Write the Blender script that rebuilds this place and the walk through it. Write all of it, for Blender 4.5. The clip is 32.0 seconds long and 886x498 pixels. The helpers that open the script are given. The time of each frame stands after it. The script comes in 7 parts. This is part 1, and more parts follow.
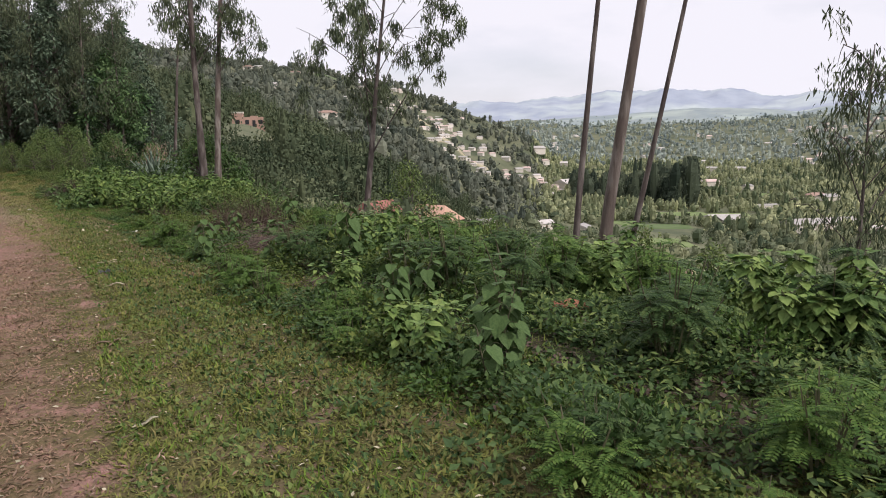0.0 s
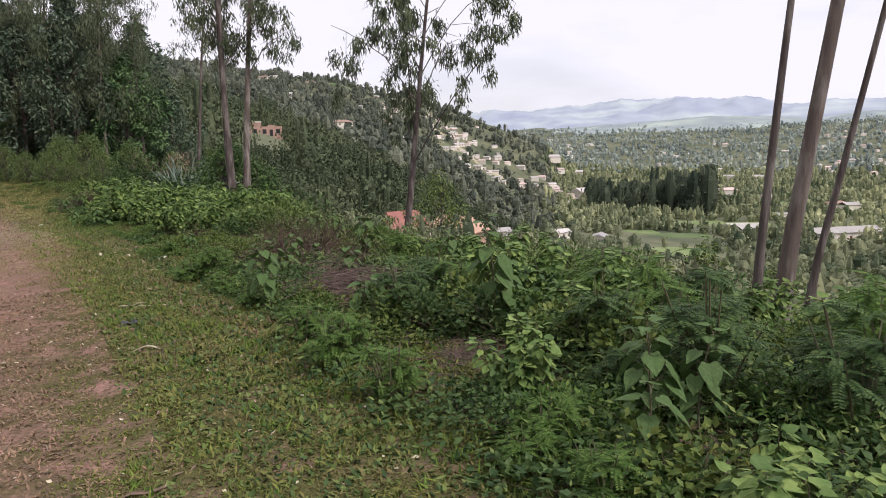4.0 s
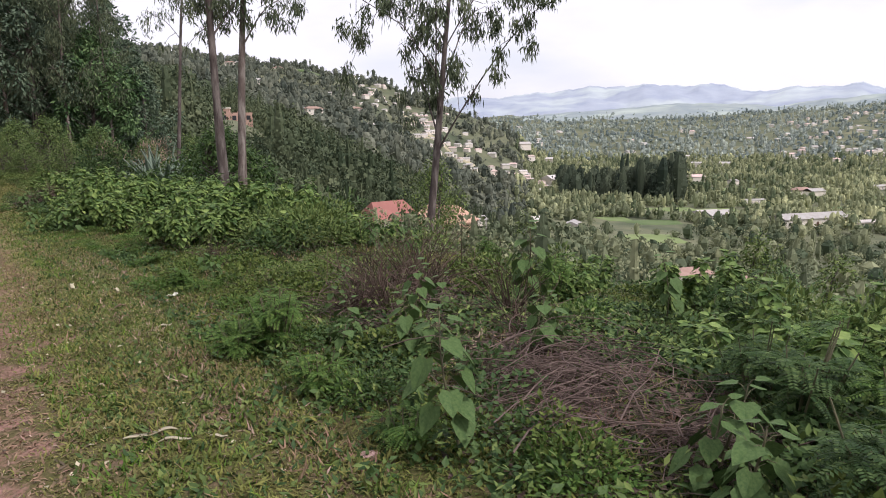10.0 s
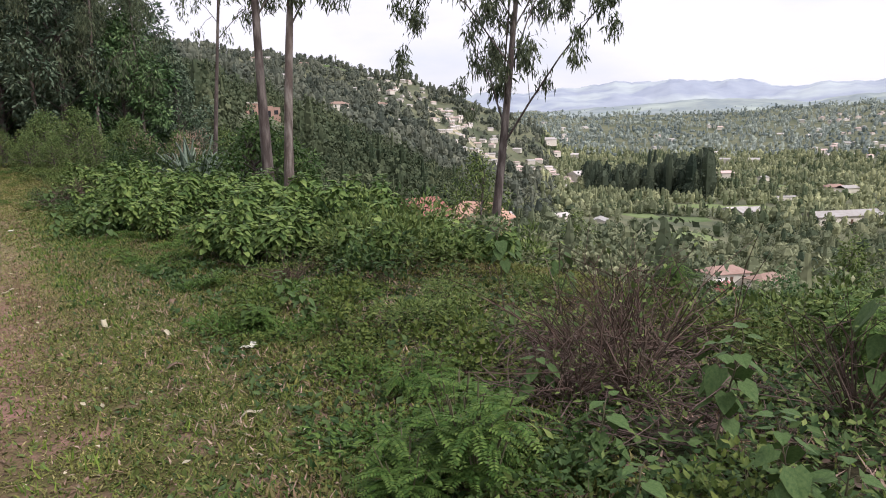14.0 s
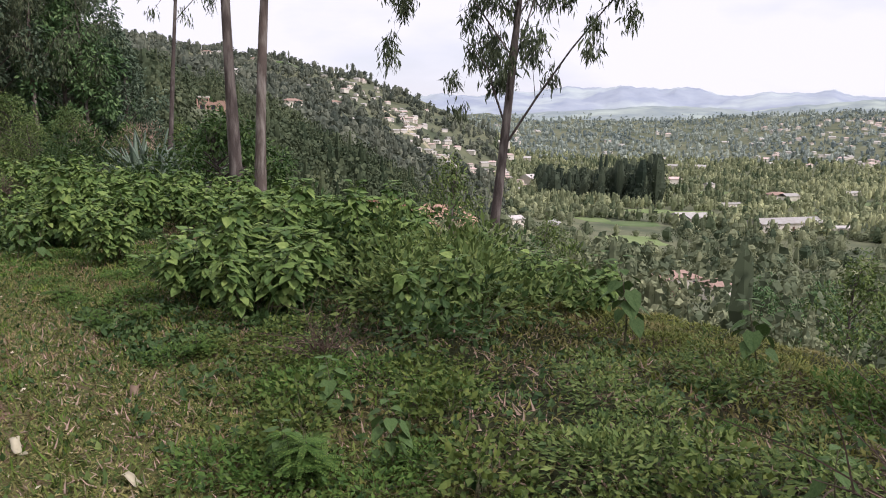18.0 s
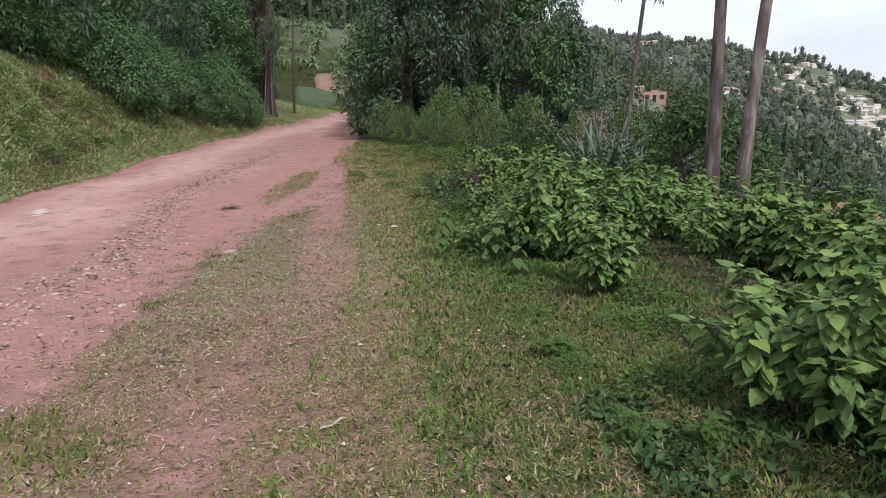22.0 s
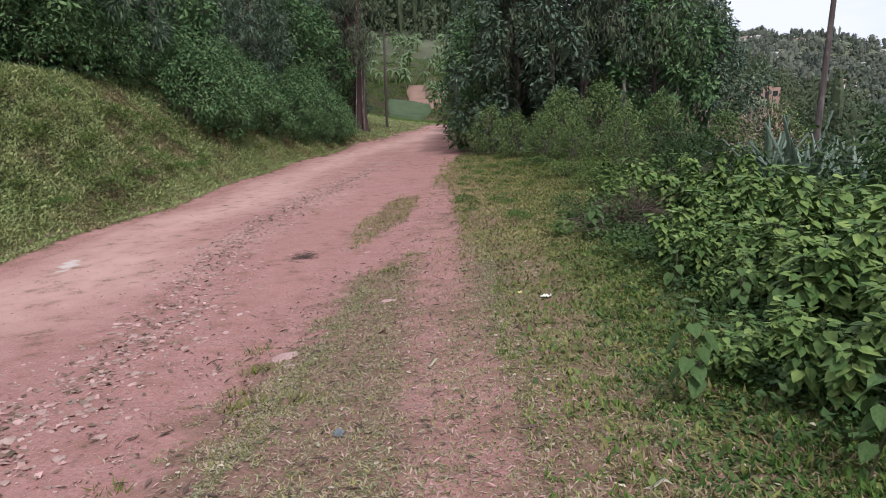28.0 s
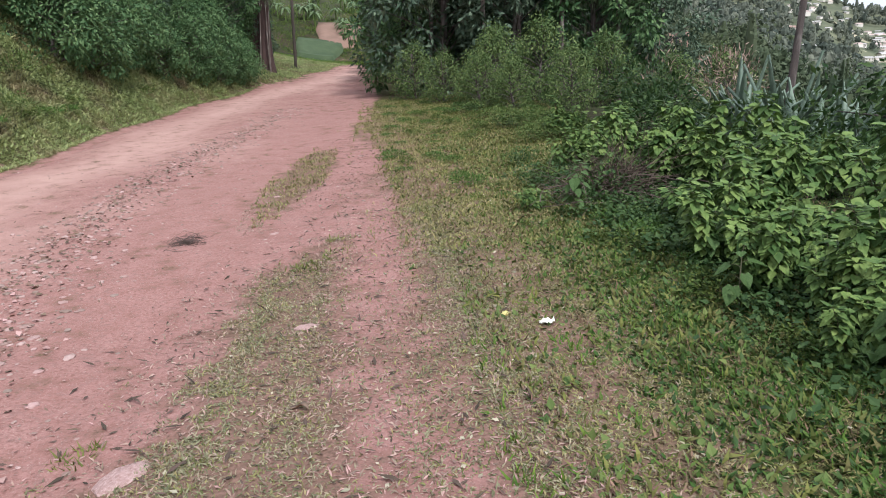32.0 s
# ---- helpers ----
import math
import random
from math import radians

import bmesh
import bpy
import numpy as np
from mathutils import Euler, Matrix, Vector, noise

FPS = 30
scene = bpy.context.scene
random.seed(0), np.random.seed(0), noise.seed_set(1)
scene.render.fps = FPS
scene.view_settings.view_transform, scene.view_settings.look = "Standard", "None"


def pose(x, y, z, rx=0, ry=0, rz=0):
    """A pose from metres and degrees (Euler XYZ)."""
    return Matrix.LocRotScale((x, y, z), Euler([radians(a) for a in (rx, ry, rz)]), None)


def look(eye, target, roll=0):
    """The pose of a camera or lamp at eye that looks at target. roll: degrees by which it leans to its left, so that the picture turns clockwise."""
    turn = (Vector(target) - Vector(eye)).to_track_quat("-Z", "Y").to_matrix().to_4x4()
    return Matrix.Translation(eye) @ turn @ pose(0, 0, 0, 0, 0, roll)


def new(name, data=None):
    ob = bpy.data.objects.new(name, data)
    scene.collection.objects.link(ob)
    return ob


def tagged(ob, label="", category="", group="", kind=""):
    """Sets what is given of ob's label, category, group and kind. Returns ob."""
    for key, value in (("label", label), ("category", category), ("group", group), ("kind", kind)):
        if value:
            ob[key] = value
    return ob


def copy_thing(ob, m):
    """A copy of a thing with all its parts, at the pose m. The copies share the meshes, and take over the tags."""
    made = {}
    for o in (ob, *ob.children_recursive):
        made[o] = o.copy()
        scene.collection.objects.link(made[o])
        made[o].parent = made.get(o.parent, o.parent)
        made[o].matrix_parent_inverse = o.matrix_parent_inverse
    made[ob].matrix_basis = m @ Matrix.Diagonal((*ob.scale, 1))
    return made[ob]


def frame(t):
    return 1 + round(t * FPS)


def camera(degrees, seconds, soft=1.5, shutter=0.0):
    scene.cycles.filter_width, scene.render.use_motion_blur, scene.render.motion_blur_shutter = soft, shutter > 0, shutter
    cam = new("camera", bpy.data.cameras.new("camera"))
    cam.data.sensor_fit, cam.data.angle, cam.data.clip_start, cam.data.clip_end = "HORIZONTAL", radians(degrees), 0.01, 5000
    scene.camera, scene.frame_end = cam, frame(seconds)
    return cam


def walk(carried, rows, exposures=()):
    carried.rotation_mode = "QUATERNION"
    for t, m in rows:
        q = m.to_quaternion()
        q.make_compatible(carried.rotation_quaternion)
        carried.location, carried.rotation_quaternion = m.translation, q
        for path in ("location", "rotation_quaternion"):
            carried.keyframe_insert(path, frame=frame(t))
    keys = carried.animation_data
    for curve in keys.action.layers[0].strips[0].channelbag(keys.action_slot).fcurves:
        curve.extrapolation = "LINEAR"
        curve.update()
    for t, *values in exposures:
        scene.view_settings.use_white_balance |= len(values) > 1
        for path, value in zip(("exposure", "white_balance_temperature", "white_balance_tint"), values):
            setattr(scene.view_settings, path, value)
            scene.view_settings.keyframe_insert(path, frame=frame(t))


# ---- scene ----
cam = camera(64.0, 32.0, soft=1.0)
PATH = [
    (0.0, (0.000, 0.000, 1.550), (0.061, 4.926, 0.695), -0.51),
    (0.5, (-0.178, 0.252, 1.519), (0.132, 5.194, 0.829), -1.42),
    (1.0, (-0.360, 0.594, 1.543), (-0.309, 5.535, 0.776), -2.63),
    (1.5, (-0.522, 0.918, 1.532), (-0.722, 5.834, 0.643), -1.93),
    (2.0, (-0.702, 1.206, 1.519), (-0.512, 6.155, 0.836), 0.70),
    (2.5, (-0.808, 1.566, 1.493), (-0.936, 6.530, 0.911), -1.61),
    (3.0, (-0.934, 1.940, 1.467), (-1.058, 6.901, 0.855), -1.58),
    (3.5, (-1.096, 2.294, 1.447), (-1.197, 7.245, 0.758), -1.35),
    (4.0, (-1.276, 2.612, 1.435), (-1.311, 7.549, 0.643), -0.73),
    (4.5, (-1.453, 2.880, 1.430), (-1.360, 7.798, 0.534), 0.51),
    (5.0, (-1.616, 3.132, 1.437), (-1.292, 8.029, 0.479), 0.50),
    (5.5, (-1.762, 3.492, 1.463), (-1.736, 8.432, 0.691), -0.00),
    (6.0, (-1.867, 3.780, 1.419), (-1.917, 8.680, 0.427), 0.61),
    (6.5, (-2.047, 4.068, 1.407), (-1.696, 8.975, 0.512), -0.52),
    (7.0, (-2.193, 4.410, 1.433), (-2.462, 9.379, 0.943), -0.01),
    (7.5, (-2.318, 4.752, 1.406), (-2.431, 9.721, 0.858), -0.10),
    (8.0, (-2.493, 5.058, 1.340), (-2.382, 9.925, 0.199), -1.23),
    (8.5, (-2.656, 5.400, 1.346), (-2.666, 10.326, 0.487), -1.22),
    (9.0, (-2.870, 5.670, 1.313), (-2.666, 10.599, 0.496), -1.93),
    (9.5, (-3.068, 5.994, 1.299), (-2.825, 10.883, 0.279), -1.64),
    (10.0, (-3.195, 6.336, 1.309), (-3.017, 11.255, 0.428), -0.71),
    (10.5, (-3.319, 6.606, 1.282), (-2.910, 11.509, 0.391), -0.62),
    (11.0, (-3.463, 6.876, 1.272), (-3.112, 11.731, 0.129), 0.19),
    (11.5, (-3.552, 7.218, 1.248), (-3.279, 12.069, 0.066), -0.32),
    (12.0, (-3.713, 7.452, 1.236), (-3.210, 12.338, 0.301), -0.53),
    (12.5, (-3.857, 7.758, 1.226), (-3.526, 12.632, 0.160), -0.93),
    (13.0, (-3.999, 8.082, 1.198), (-3.869, 13.010, 0.365), 0.10),
    (13.5, (-4.161, 8.388, 1.187), (-3.929, 13.330, 0.465), -0.71),
    (14.0, (-4.339, 8.694, 1.156), (-4.325, 13.611, 0.247), -0.71),
    (14.5, (-4.465, 9.018, 1.148), (-4.589, 13.903, 0.087), -2.66),
    (15.0, (-4.646, 9.306, 1.153), (-4.398, 14.245, 0.416), -2.13),
    (15.5, (-4.788, 9.648, 1.125), (-4.834, 14.562, 0.204), -1.83),
    (16.0, (-4.901, 9.968, 1.093), (-5.064, 14.879, 0.164), -0.45),
    (16.5, (-5.005, 10.254, 1.073), (-5.224, 15.161, 0.140), 0.29),
    (17.0, (-5.107, 10.525, 1.062), (-5.339, 15.431, 0.127), 0.66),
    (17.5, (-5.216, 10.800, 1.059), (-5.433, 15.707, 0.123), 0.91),
    (18.0, (-5.343, 11.070, 1.068), (-4.988, 15.975, 0.164), 0.80),
    (18.5, (-5.505, 11.286, 1.057), (-5.352, 16.169, -0.007), 0.92),
    (19.0, (-5.701, 11.592, 1.025), (-6.138, 16.485, 0.091), 0.49),
    (19.5, (-5.881, 11.898, 1.012), (-6.452, 16.801, 0.216), 0.28),
    (20.0, (-6.098, 12.204, 1.015), (-7.008, 17.025, 0.050), -0.68),
    (20.5, (-6.313, 12.528, 1.000), (-7.938, 17.146, -0.016), -0.13),
    (21.0, (-6.491, 12.834, 0.970), (-8.100, 17.482, 0.074), 1.09),
    (21.5, (-6.707, 13.104, 0.955), (-8.766, 17.562, 0.011), 0.34),
    (22.0, (-6.870, 13.410, 0.961), (-9.243, 17.696, -0.039), 0.40),
    (22.5, (-7.124, 13.644, 0.980), (-9.410, 18.014, 0.158), 0.14),
    (23.0, (-7.392, 13.896, 0.943), (-9.711, 18.214, -0.045), 0.02),
    (23.5, (-7.589, 14.148, 0.929), (-10.042, 18.357, -0.198), 1.07),
    (24.0, (-7.807, 14.382, 0.950), (-10.083, 18.741, 0.043), -0.16),
    (24.5, (-8.075, 14.652, 0.913), (-10.391, 18.960, -0.126), -0.08),
    (25.0, (-8.274, 14.940, 0.917), (-10.809, 19.121, -0.128), -0.49),
    (25.5, (-8.529, 15.174, 0.954), (-10.779, 19.549, 0.065), 0.87),
    (26.0, (-8.743, 15.372, 0.921), (-11.242, 19.614, 0.049), 1.76),
    (26.5, (-8.948, 15.758, 0.914), (-11.791, 19.769, 0.004), -0.94),
    (28.5, (-9.938, 16.973, 0.837), (-12.872, 20.907, -0.121), -2.38),
    (29.0, (-10.145, 17.256, 0.830), (-12.965, 21.239, -0.258), -2.47),
    (29.5, (-10.351, 17.525, 0.843), (-13.306, 21.416, -0.215), -2.28),
    (30.0, (-10.527, 17.789, 0.829), (-13.323, 21.821, -0.134), -2.29),
    (30.5, (-10.814, 18.055, 0.778), (-13.401, 22.122, -0.551), -1.83),
    (31.0, (-11.044, 18.351, 0.783), (-13.765, 22.271, -0.708), -2.41),
    (31.5, (-11.254, 18.518, 0.786), (-13.742, 22.698, -0.370), -0.07),
    (32.0, (-11.431, 18.695, 0.772), (-13.820, 22.885, -0.548), -1.55),
]
walk(cam, [(t, look(eye, target, roll)) for t, eye, target, roll in PATH],
     [(0, -0.04, 6300, 16), (1, 0.13, 6300, 16), (2, -0.03, 6300, 16), (5, 0.12, 6220, 18), (6, 0.2, 6280, 17), (7, -0.12, 6220, 17), (8, 0, 6300, 18), (9, 0.05, 6220, 18), (10, 0.12, 6170, 18), (11, 0.2, 6100, 18), (12, 0.06, 6120, 18), (13, -0.14, 6220, 18), (14, 0.12, 6150, 18), (15, -0.08, 6200, 17), (15.6, 0.08, 6180, 18), (18, 0.06, 6150, 19), (19, -0.16, 6200, 16), (20, -0.02, 6200, 16), (21, 0.08, 5900, 12), (22, 0.1, 5800, 12), (23, 0.15, 5800, 12), (24, 0.05, 5800, 12), (25, -0.12, 5800, 12), (26, -0.19, 5800, 12), (29, 0.31, 5700, 15), (30.9, 0.69, 5650, 10), (32, 0.33, 5680, 10)])

# ---- light: bright thin cloud over the whole sky, with a weak, very soft sun ----
SUN_HEIGHT, SUN_TURN = radians(50), radians(125)
world = bpy.data.worlds.new("sky")
scene.world = world
world.use_nodes = True
wn, wl = world.node_tree.nodes, world.node_tree.links
wn.clear()
w_out = wn.new("ShaderNodeOutputWorld")
w_sky = wn.new("ShaderNodeTexSky")
w_sky.sky_type, w_sky.sun_disc = "NISHITA", False
w_sky.sun_elevation, w_sky.sun_rotation = SUN_HEIGHT, SUN_TURN
w_bsky = wn.new("ShaderNodeBackground")
w_bsky.inputs["Strength"].default_value = 0.1
w_bcloud = wn.new("ShaderNodeBackground")
w_bcloud.inputs["Color"].default_value = (0.98, 0.97, 1.0, 1)
w_bcloud.inputs["Strength"].default_value = 0.96
w_co = wn.new("ShaderNodeTexCoord")
w_map = wn.new("ShaderNodeMapping")
w_map.inputs["Scale"].default_value = (1, 1, 3)
w_noise = wn.new("ShaderNodeTexNoise")
w_noise.inputs["Scale"].default_value = 2.2
w_noise.inputs["Detail"].default_value = 6
w_ramp = wn.new("ShaderNodeMapRange")
w_ramp.inputs["From Min"].default_value = 0.36
w_ramp.inputs["From Max"].default_value = 0.5
w_ramp.inputs["To Min"].default_value = 0.7
w_mix = wn.new("ShaderNodeMixShader")
wl.new(w_co.outputs["Generated"], w_map.inputs["Vector"])
wl.new(w_map.outputs["Vector"], w_noise.inputs["Vector"])
wl.new(w_noise.outputs["Fac"], w_ramp.inputs["Value"])
wl.new(w_ramp.outputs["Result"], w_mix.inputs["Fac"])
wl.new(w_sky.outputs["Color"], w_bsky.inputs["Color"])
wl.new(w_bsky.outputs["Background"], w_mix.inputs[1])
wl.new(w_bcloud.outputs["Background"], w_mix.inputs[2])
wl.new(w_mix.outputs["Shader"], w_out.inputs["Surface"])

sun = new("sun", bpy.data.lights.new("sun", "SUN"))
sun.data.energy, sun.data.angle, sun.data.color = 2.7, radians(9), (1.0, 0.95, 0.86)
sun_way = Vector((math.sin(SUN_TURN) * math.cos(SUN_HEIGHT), math.cos(SUN_TURN) * math.cos(SUN_HEIGHT), math.sin(SUN_HEIGHT)))
sun.matrix_world = look(sun_way * 80, (0, 0, 0))

# ---- materials ----


def mat(name, one, two, scale=3.0, rough=0.8, bump=0.0, bump_scale=40.0, vary=0.0, glow=0.0, stretch=(1, 1, 1), through_light=0.0, metal=0.0, by_object=False, spec=0.3, patch_colour=None, patch_scale=0.6, tint=""):
    """Two colours mixed by noise at two scales, varied piece by piece, with fine relief."""
    m = bpy.data.materials.new(name)
    m.use_nodes = True
    n, l = m.node_tree.nodes, m.node_tree.links
    b = n["Principled BSDF"]
    b.inputs["Roughness"].default_value, b.inputs["Metallic"].default_value = rough, metal
    b.inputs["Specular IOR Level"].default_value = spec
    co = n.new("ShaderNodeTexCoord")
    mp = n.new("ShaderNodeMapping")
    mp.inputs["Scale"].default_value = stretch
    l.new(co.outputs["Object"], mp.inputs["Vector"])
    no = n.new("ShaderNodeTexNoise")
    no.inputs["Scale"].default_value, no.inputs["Detail"].default_value, no.inputs["Roughness"].default_value = scale, 6, 0.65
    l.new(mp.outputs["Vector"], no.inputs["Vector"])
    rm = n.new("ShaderNodeMapRange")
    rm.inputs["From Min"].default_value, rm.inputs["From Max"].default_value = 0.3, 0.7
    l.new(no.outputs["Fac"], rm.inputs["Value"])
    mix = n.new("ShaderNodeMixRGB")
    mix.inputs["Color1"].default_value, mix.inputs["Color2"].default_value = (*one, 1), (*two, 1)
    l.new(rm.outputs["Result"], mix.inputs["Fac"])
    if tint:
        ta = n.new("ShaderNodeAttribute")
        ta.attribute_name = tint
        l.new(ta.outputs["Fac"], mix.inputs["Fac"])
    colour = mix.outputs["Color"]
    if patch_colour:
        dn = n.new("ShaderNodeTexNoise")
        dn.inputs["Scale"].default_value, dn.inputs["Detail"].default_value = patch_scale, 5
        l.new(mp.outputs["Vector"], dn.inputs["Vector"])
        dr = n.new("ShaderNodeMapRange")
        dr.inputs["From Min"].default_value, dr.inputs["From Max"].default_value, dr.inputs["To Max"].default_value = 0.48, 0.68, 0.8
        l.new(dn.outputs["Fac"], dr.inputs["Value"])
        dm = n.new("ShaderNodeMixRGB")
        dm.inputs["Color2"].default_value = (*patch_colour, 1)
        l.new(dr.outputs["Result"], dm.inputs["Fac"])
        l.new(colour, dm.inputs["Color1"])
        colour = dm.outputs["Color"]
    if vary:
        src = n.new("ShaderNodeObjectInfo").outputs["Random"] if by_object else n.new("ShaderNodeNewGeometry").outputs["Random Per Island"]
        hs = n.new("ShaderNodeHueSaturation")
        v = n.new("ShaderNodeMapRange")
        v.inputs["To Min"].default_value, v.inputs["To Max"].default_value = 1 - vary, 1 + vary
        l.new(src, v.inputs["Value"])
        l.new(v.outputs["Result"], hs.inputs["Value"])
        h = n.new("ShaderNodeMapRange")
        h.inputs["To Min"].default_value, h.inputs["To Max"].default_value = 0.5 + vary * 0.05, 0.5 - vary * 0.05
        l.new(src, h.inputs["Value"])
        l.new(h.outputs["Result"], hs.inputs["Hue"])
        l.new(colour, hs.inputs["Color"])
        colour = hs.outputs["Color"]
    l.new(colour, b.inputs["Base Color"])
    if bump:
        bn = n.new("ShaderNodeTexNoise")
        bn.inputs["Scale"].default_value, bn.inputs["Detail"].default_value = bump_scale, 5
        l.new(mp.outputs["Vector"], bn.inputs["Vector"])
        bp = n.new("ShaderNodeBump")
        bp.inputs["Strength"].default_value, bp.inputs["Distance"].default_value = bump, 0.02
        l.new(bn.outputs["Fac"], bp.inputs["Height"])
        l.new(bp.outputs["Normal"], b.inputs["Normal"])
    if glow:
        l.new(colour, b.inputs["Emission Color"])
        b.inputs["Emission Strength"].default_value = glow
    if through_light:
        tr = n.new("ShaderNodeBsdfTranslucent")
        l.new(colour, tr.inputs["Color"])
        ms = n.new("ShaderNodeMixShader")
        ms.inputs["Fac"].default_value = through_light
        l.new(b.outputs["BSDF"], ms.inputs[1])
        l.new(tr.outputs["BSDF"], ms.inputs[2])
        l.new(ms.outputs["Shader"], n["Material Output"].inputs["Surface"])
    return m


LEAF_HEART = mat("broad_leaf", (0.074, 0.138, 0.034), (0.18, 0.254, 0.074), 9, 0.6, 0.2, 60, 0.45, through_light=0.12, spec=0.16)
LEAF_YOUNG = mat("young_broad_leaf", (0.062, 0.116, 0.035), (0.148, 0.214, 0.07), 9, 0.6, 0.2, 60, 0.4, through_light=0.12, spec=0.16)
LEAF_SHINY = mat("dark_leaf", (0.04, 0.082, 0.024), (0.085, 0.135, 0.045), 9, 0.55, 0.15, 60, 0.4, through_light=0.18, spec=0.16)
LEAF_FINE = mat("feathery_leaf", (0.06, 0.122, 0.026), (0.115, 0.182, 0.045), 6, 0.55, 0, 60, 0.35, through_light=0.18, spec=0.1)
LEAF_WEED = mat("weed_leaf", (0.06, 0.1, 0.022), (0.135, 0.168, 0.045), 5, 0.55, 0, 60, 0.42, through_light=0.15, spec=0.1)
LEAF_OLIVE = mat("olive_leaf", (0.085, 0.135, 0.036), (0.155, 0.2, 0.065), 4, 0.6, 0, 60, 0.42, through_light=0.15, spec=0.1)
LEAF_GUM = mat("gum_leaf", (0.075, 0.1, 0.06), (0.14, 0.165, 0.09), 2, 0.5, 0, 60, 0.45, through_light=0.12, spec=0.1)
# grey-green with a bluish haze tint put into it
LEAF_GUM_DARK = mat("dense_gum_leaf", (0.068, 0.108, 0.07), (0.135, 0.178, 0.112), 1.2, 0.5, 0, 60, 0.5, through_light=0.12, spec=0.1)
LEAF_TREE = mat("round_tree_leaf", (0.06, 0.122, 0.048), (0.135, 0.212, 0.085), 1.0, 0.5, 0, 60, 0.45, through_light=0.12, spec=0.1)
LEAF_SHRUB = mat("yellow_green_shrub_leaf", (0.08, 0.132, 0.042), (0.185, 0.238, 0.085), 1.2, 0.6, 0, 60, 0.45, through_light=0.15, spec=0.1)
LEAF_ROUND = mat("round_bush_leaf", (0.05, 0.1, 0.03), (0.1, 0.16, 0.05), 1.5, 0.55, 0, 60, 0.45, through_light=0.12, spec=0.14)
LEAF_SLOPE = mat("slope_wood_leaf", (0.046, 0.066, 0.036), (0.13, 0.15, 0.08), 0.3, 0.7, 0, 60, 0.2, through_light=0.1, tint="tree_tint", spec=0.1)
LEAF_MIDSLOPE = mat("lower_slope_leaf", (0.07, 0.096, 0.056), (0.31, 0.325, 0.185), 0.3, 0.7, 0, 60, 0.2, through_light=0.1, tint="tree_tint", spec=0.1)
# slope green turned greyer and paler: haze put into the colour
LEAF_RIDGE = mat("hazed_ridge_leaf", (0.07, 0.085, 0.066), (0.19, 0.2, 0.145), 0.3, 0.7, 0, 60, 0.2, through_light=0.1, tint="tree_tint", spec=0.1)
LEAF_GROVE = mat("grove_leaf", (0.035, 0.05, 0.034), (0.11, 0.13, 0.08), 0.3, 0.7, 0, 60, 0.2, through_light=0.05, tint="tree_tint", spec=0.1)
# lighter yellow-green: sunlight on the valley is put into this colour
LEAF_VALLEY = mat("sunlit_valley_leaf", (0.10, 0.13, 0.07), (0.48, 0.49, 0.27), 0.02, 0.7, 0, 60, 0.2, through_light=0.1, tint="tree_tint", spec=0.1)
# pale blue-grey: the haze of distance is put into this leaf colour
LEAF_FAR = mat("hazed_far_leaf", (0.17, 0.21, 0.20), (0.42, 0.46, 0.38), 0.01, 0.8, 0, 60, 0.15, tint="tree_tint", spec=0.1)
LEAF_BANK = mat("bank_grass_leaf", (0.22, 0.285, 0.1), (0.4, 0.42, 0.19), 0.8, 0.6, 0, 60, 0.3, through_light=0.15, patch_colour=(0.27, 0.2, 0.12), patch_scale=0.7, spec=0.1)
LEAF_AGAVE = mat("agave_leaf", (0.16, 0.22, 0.155), (0.24, 0.30, 0.22), 4, 0.45, 0.1, 30, 0.25)
LEAF_BANANA = mat("banana_leaf", (0.11, 0.17, 0.07), (0.21, 0.28, 0.13), 2, 0.45, 0.1, 20, 0.3, through_light=0.3)
GRASS = mat("grass_blade", (0.2, 0.207, 0.07), (0.335, 0.305, 0.13), 0.9, 0.6, 0, 60, 0.5, through_light=0.2, patch_colour=(0.30, 0.235, 0.13), patch_scale=2.3, spec=0.1)
GRASS_DULL = mat("trodden_grass", (0.2, 0.205, 0.11), (0.335, 0.31, 0.185), 1.1, 0.7, 0, 60, 0.5, through_light=0.15, patch_colour=(0.34, 0.25, 0.185), patch_scale=2.8, spec=0.1)
GRASS_LUSH = mat("lush_turf", (0.102, 0.134, 0.03), (0.22, 0.216, 0.066), 0.8, 0.6, 0, 60, 0.32, through_light=0.2, patch_colour=(0.2, 0.16, 0.075), patch_scale=2.0, spec=0.1)
GRASS_TUFT = mat("green_tuft", (0.085, 0.16, 0.025), (0.17, 0.25, 0.045), 1.4, 0.6, 0, 60, 0.35, through_light=0.2, spec=0.1)
DRY_TUFT = mat("brown_tuft", (0.16, 0.105, 0.065), (0.31, 0.21, 0.13), 1.8, 0.8, 0, 60, 0.4, through_light=0.1)
STRAW = mat("dry_straw", (0.42, 0.31, 0.235), (0.25, 0.17, 0.125), 3, 0.8, 0, 60, 0.4)
LITTER_LEAF = mat("dry_leaf", (0.24, 0.17, 0.115), (0.11, 0.068, 0.046), 3, 0.7, 0, 60, 0.55)
LITTER_DARK = mat("rotting_leaf", (0.115, 0.082, 0.06), (0.05, 0.035, 0.028), 3, 0.85, 0, 60, 0.5)
FADED_LEAF = mat("faded_leaf", (0.46, 0.31, 0.26), (0.25, 0.155, 0.125), 3, 0.8, 0, 60, 0.5)
BARK_PALE = mat("pale_bark", (0.16, 0.125, 0.105), (0.09, 0.068, 0.058), 3, 0.85, 0.5, 25, stretch=(3, 3, 0.6), patch_colour=(0.34, 0.30, 0.265), patch_scale=2.4)
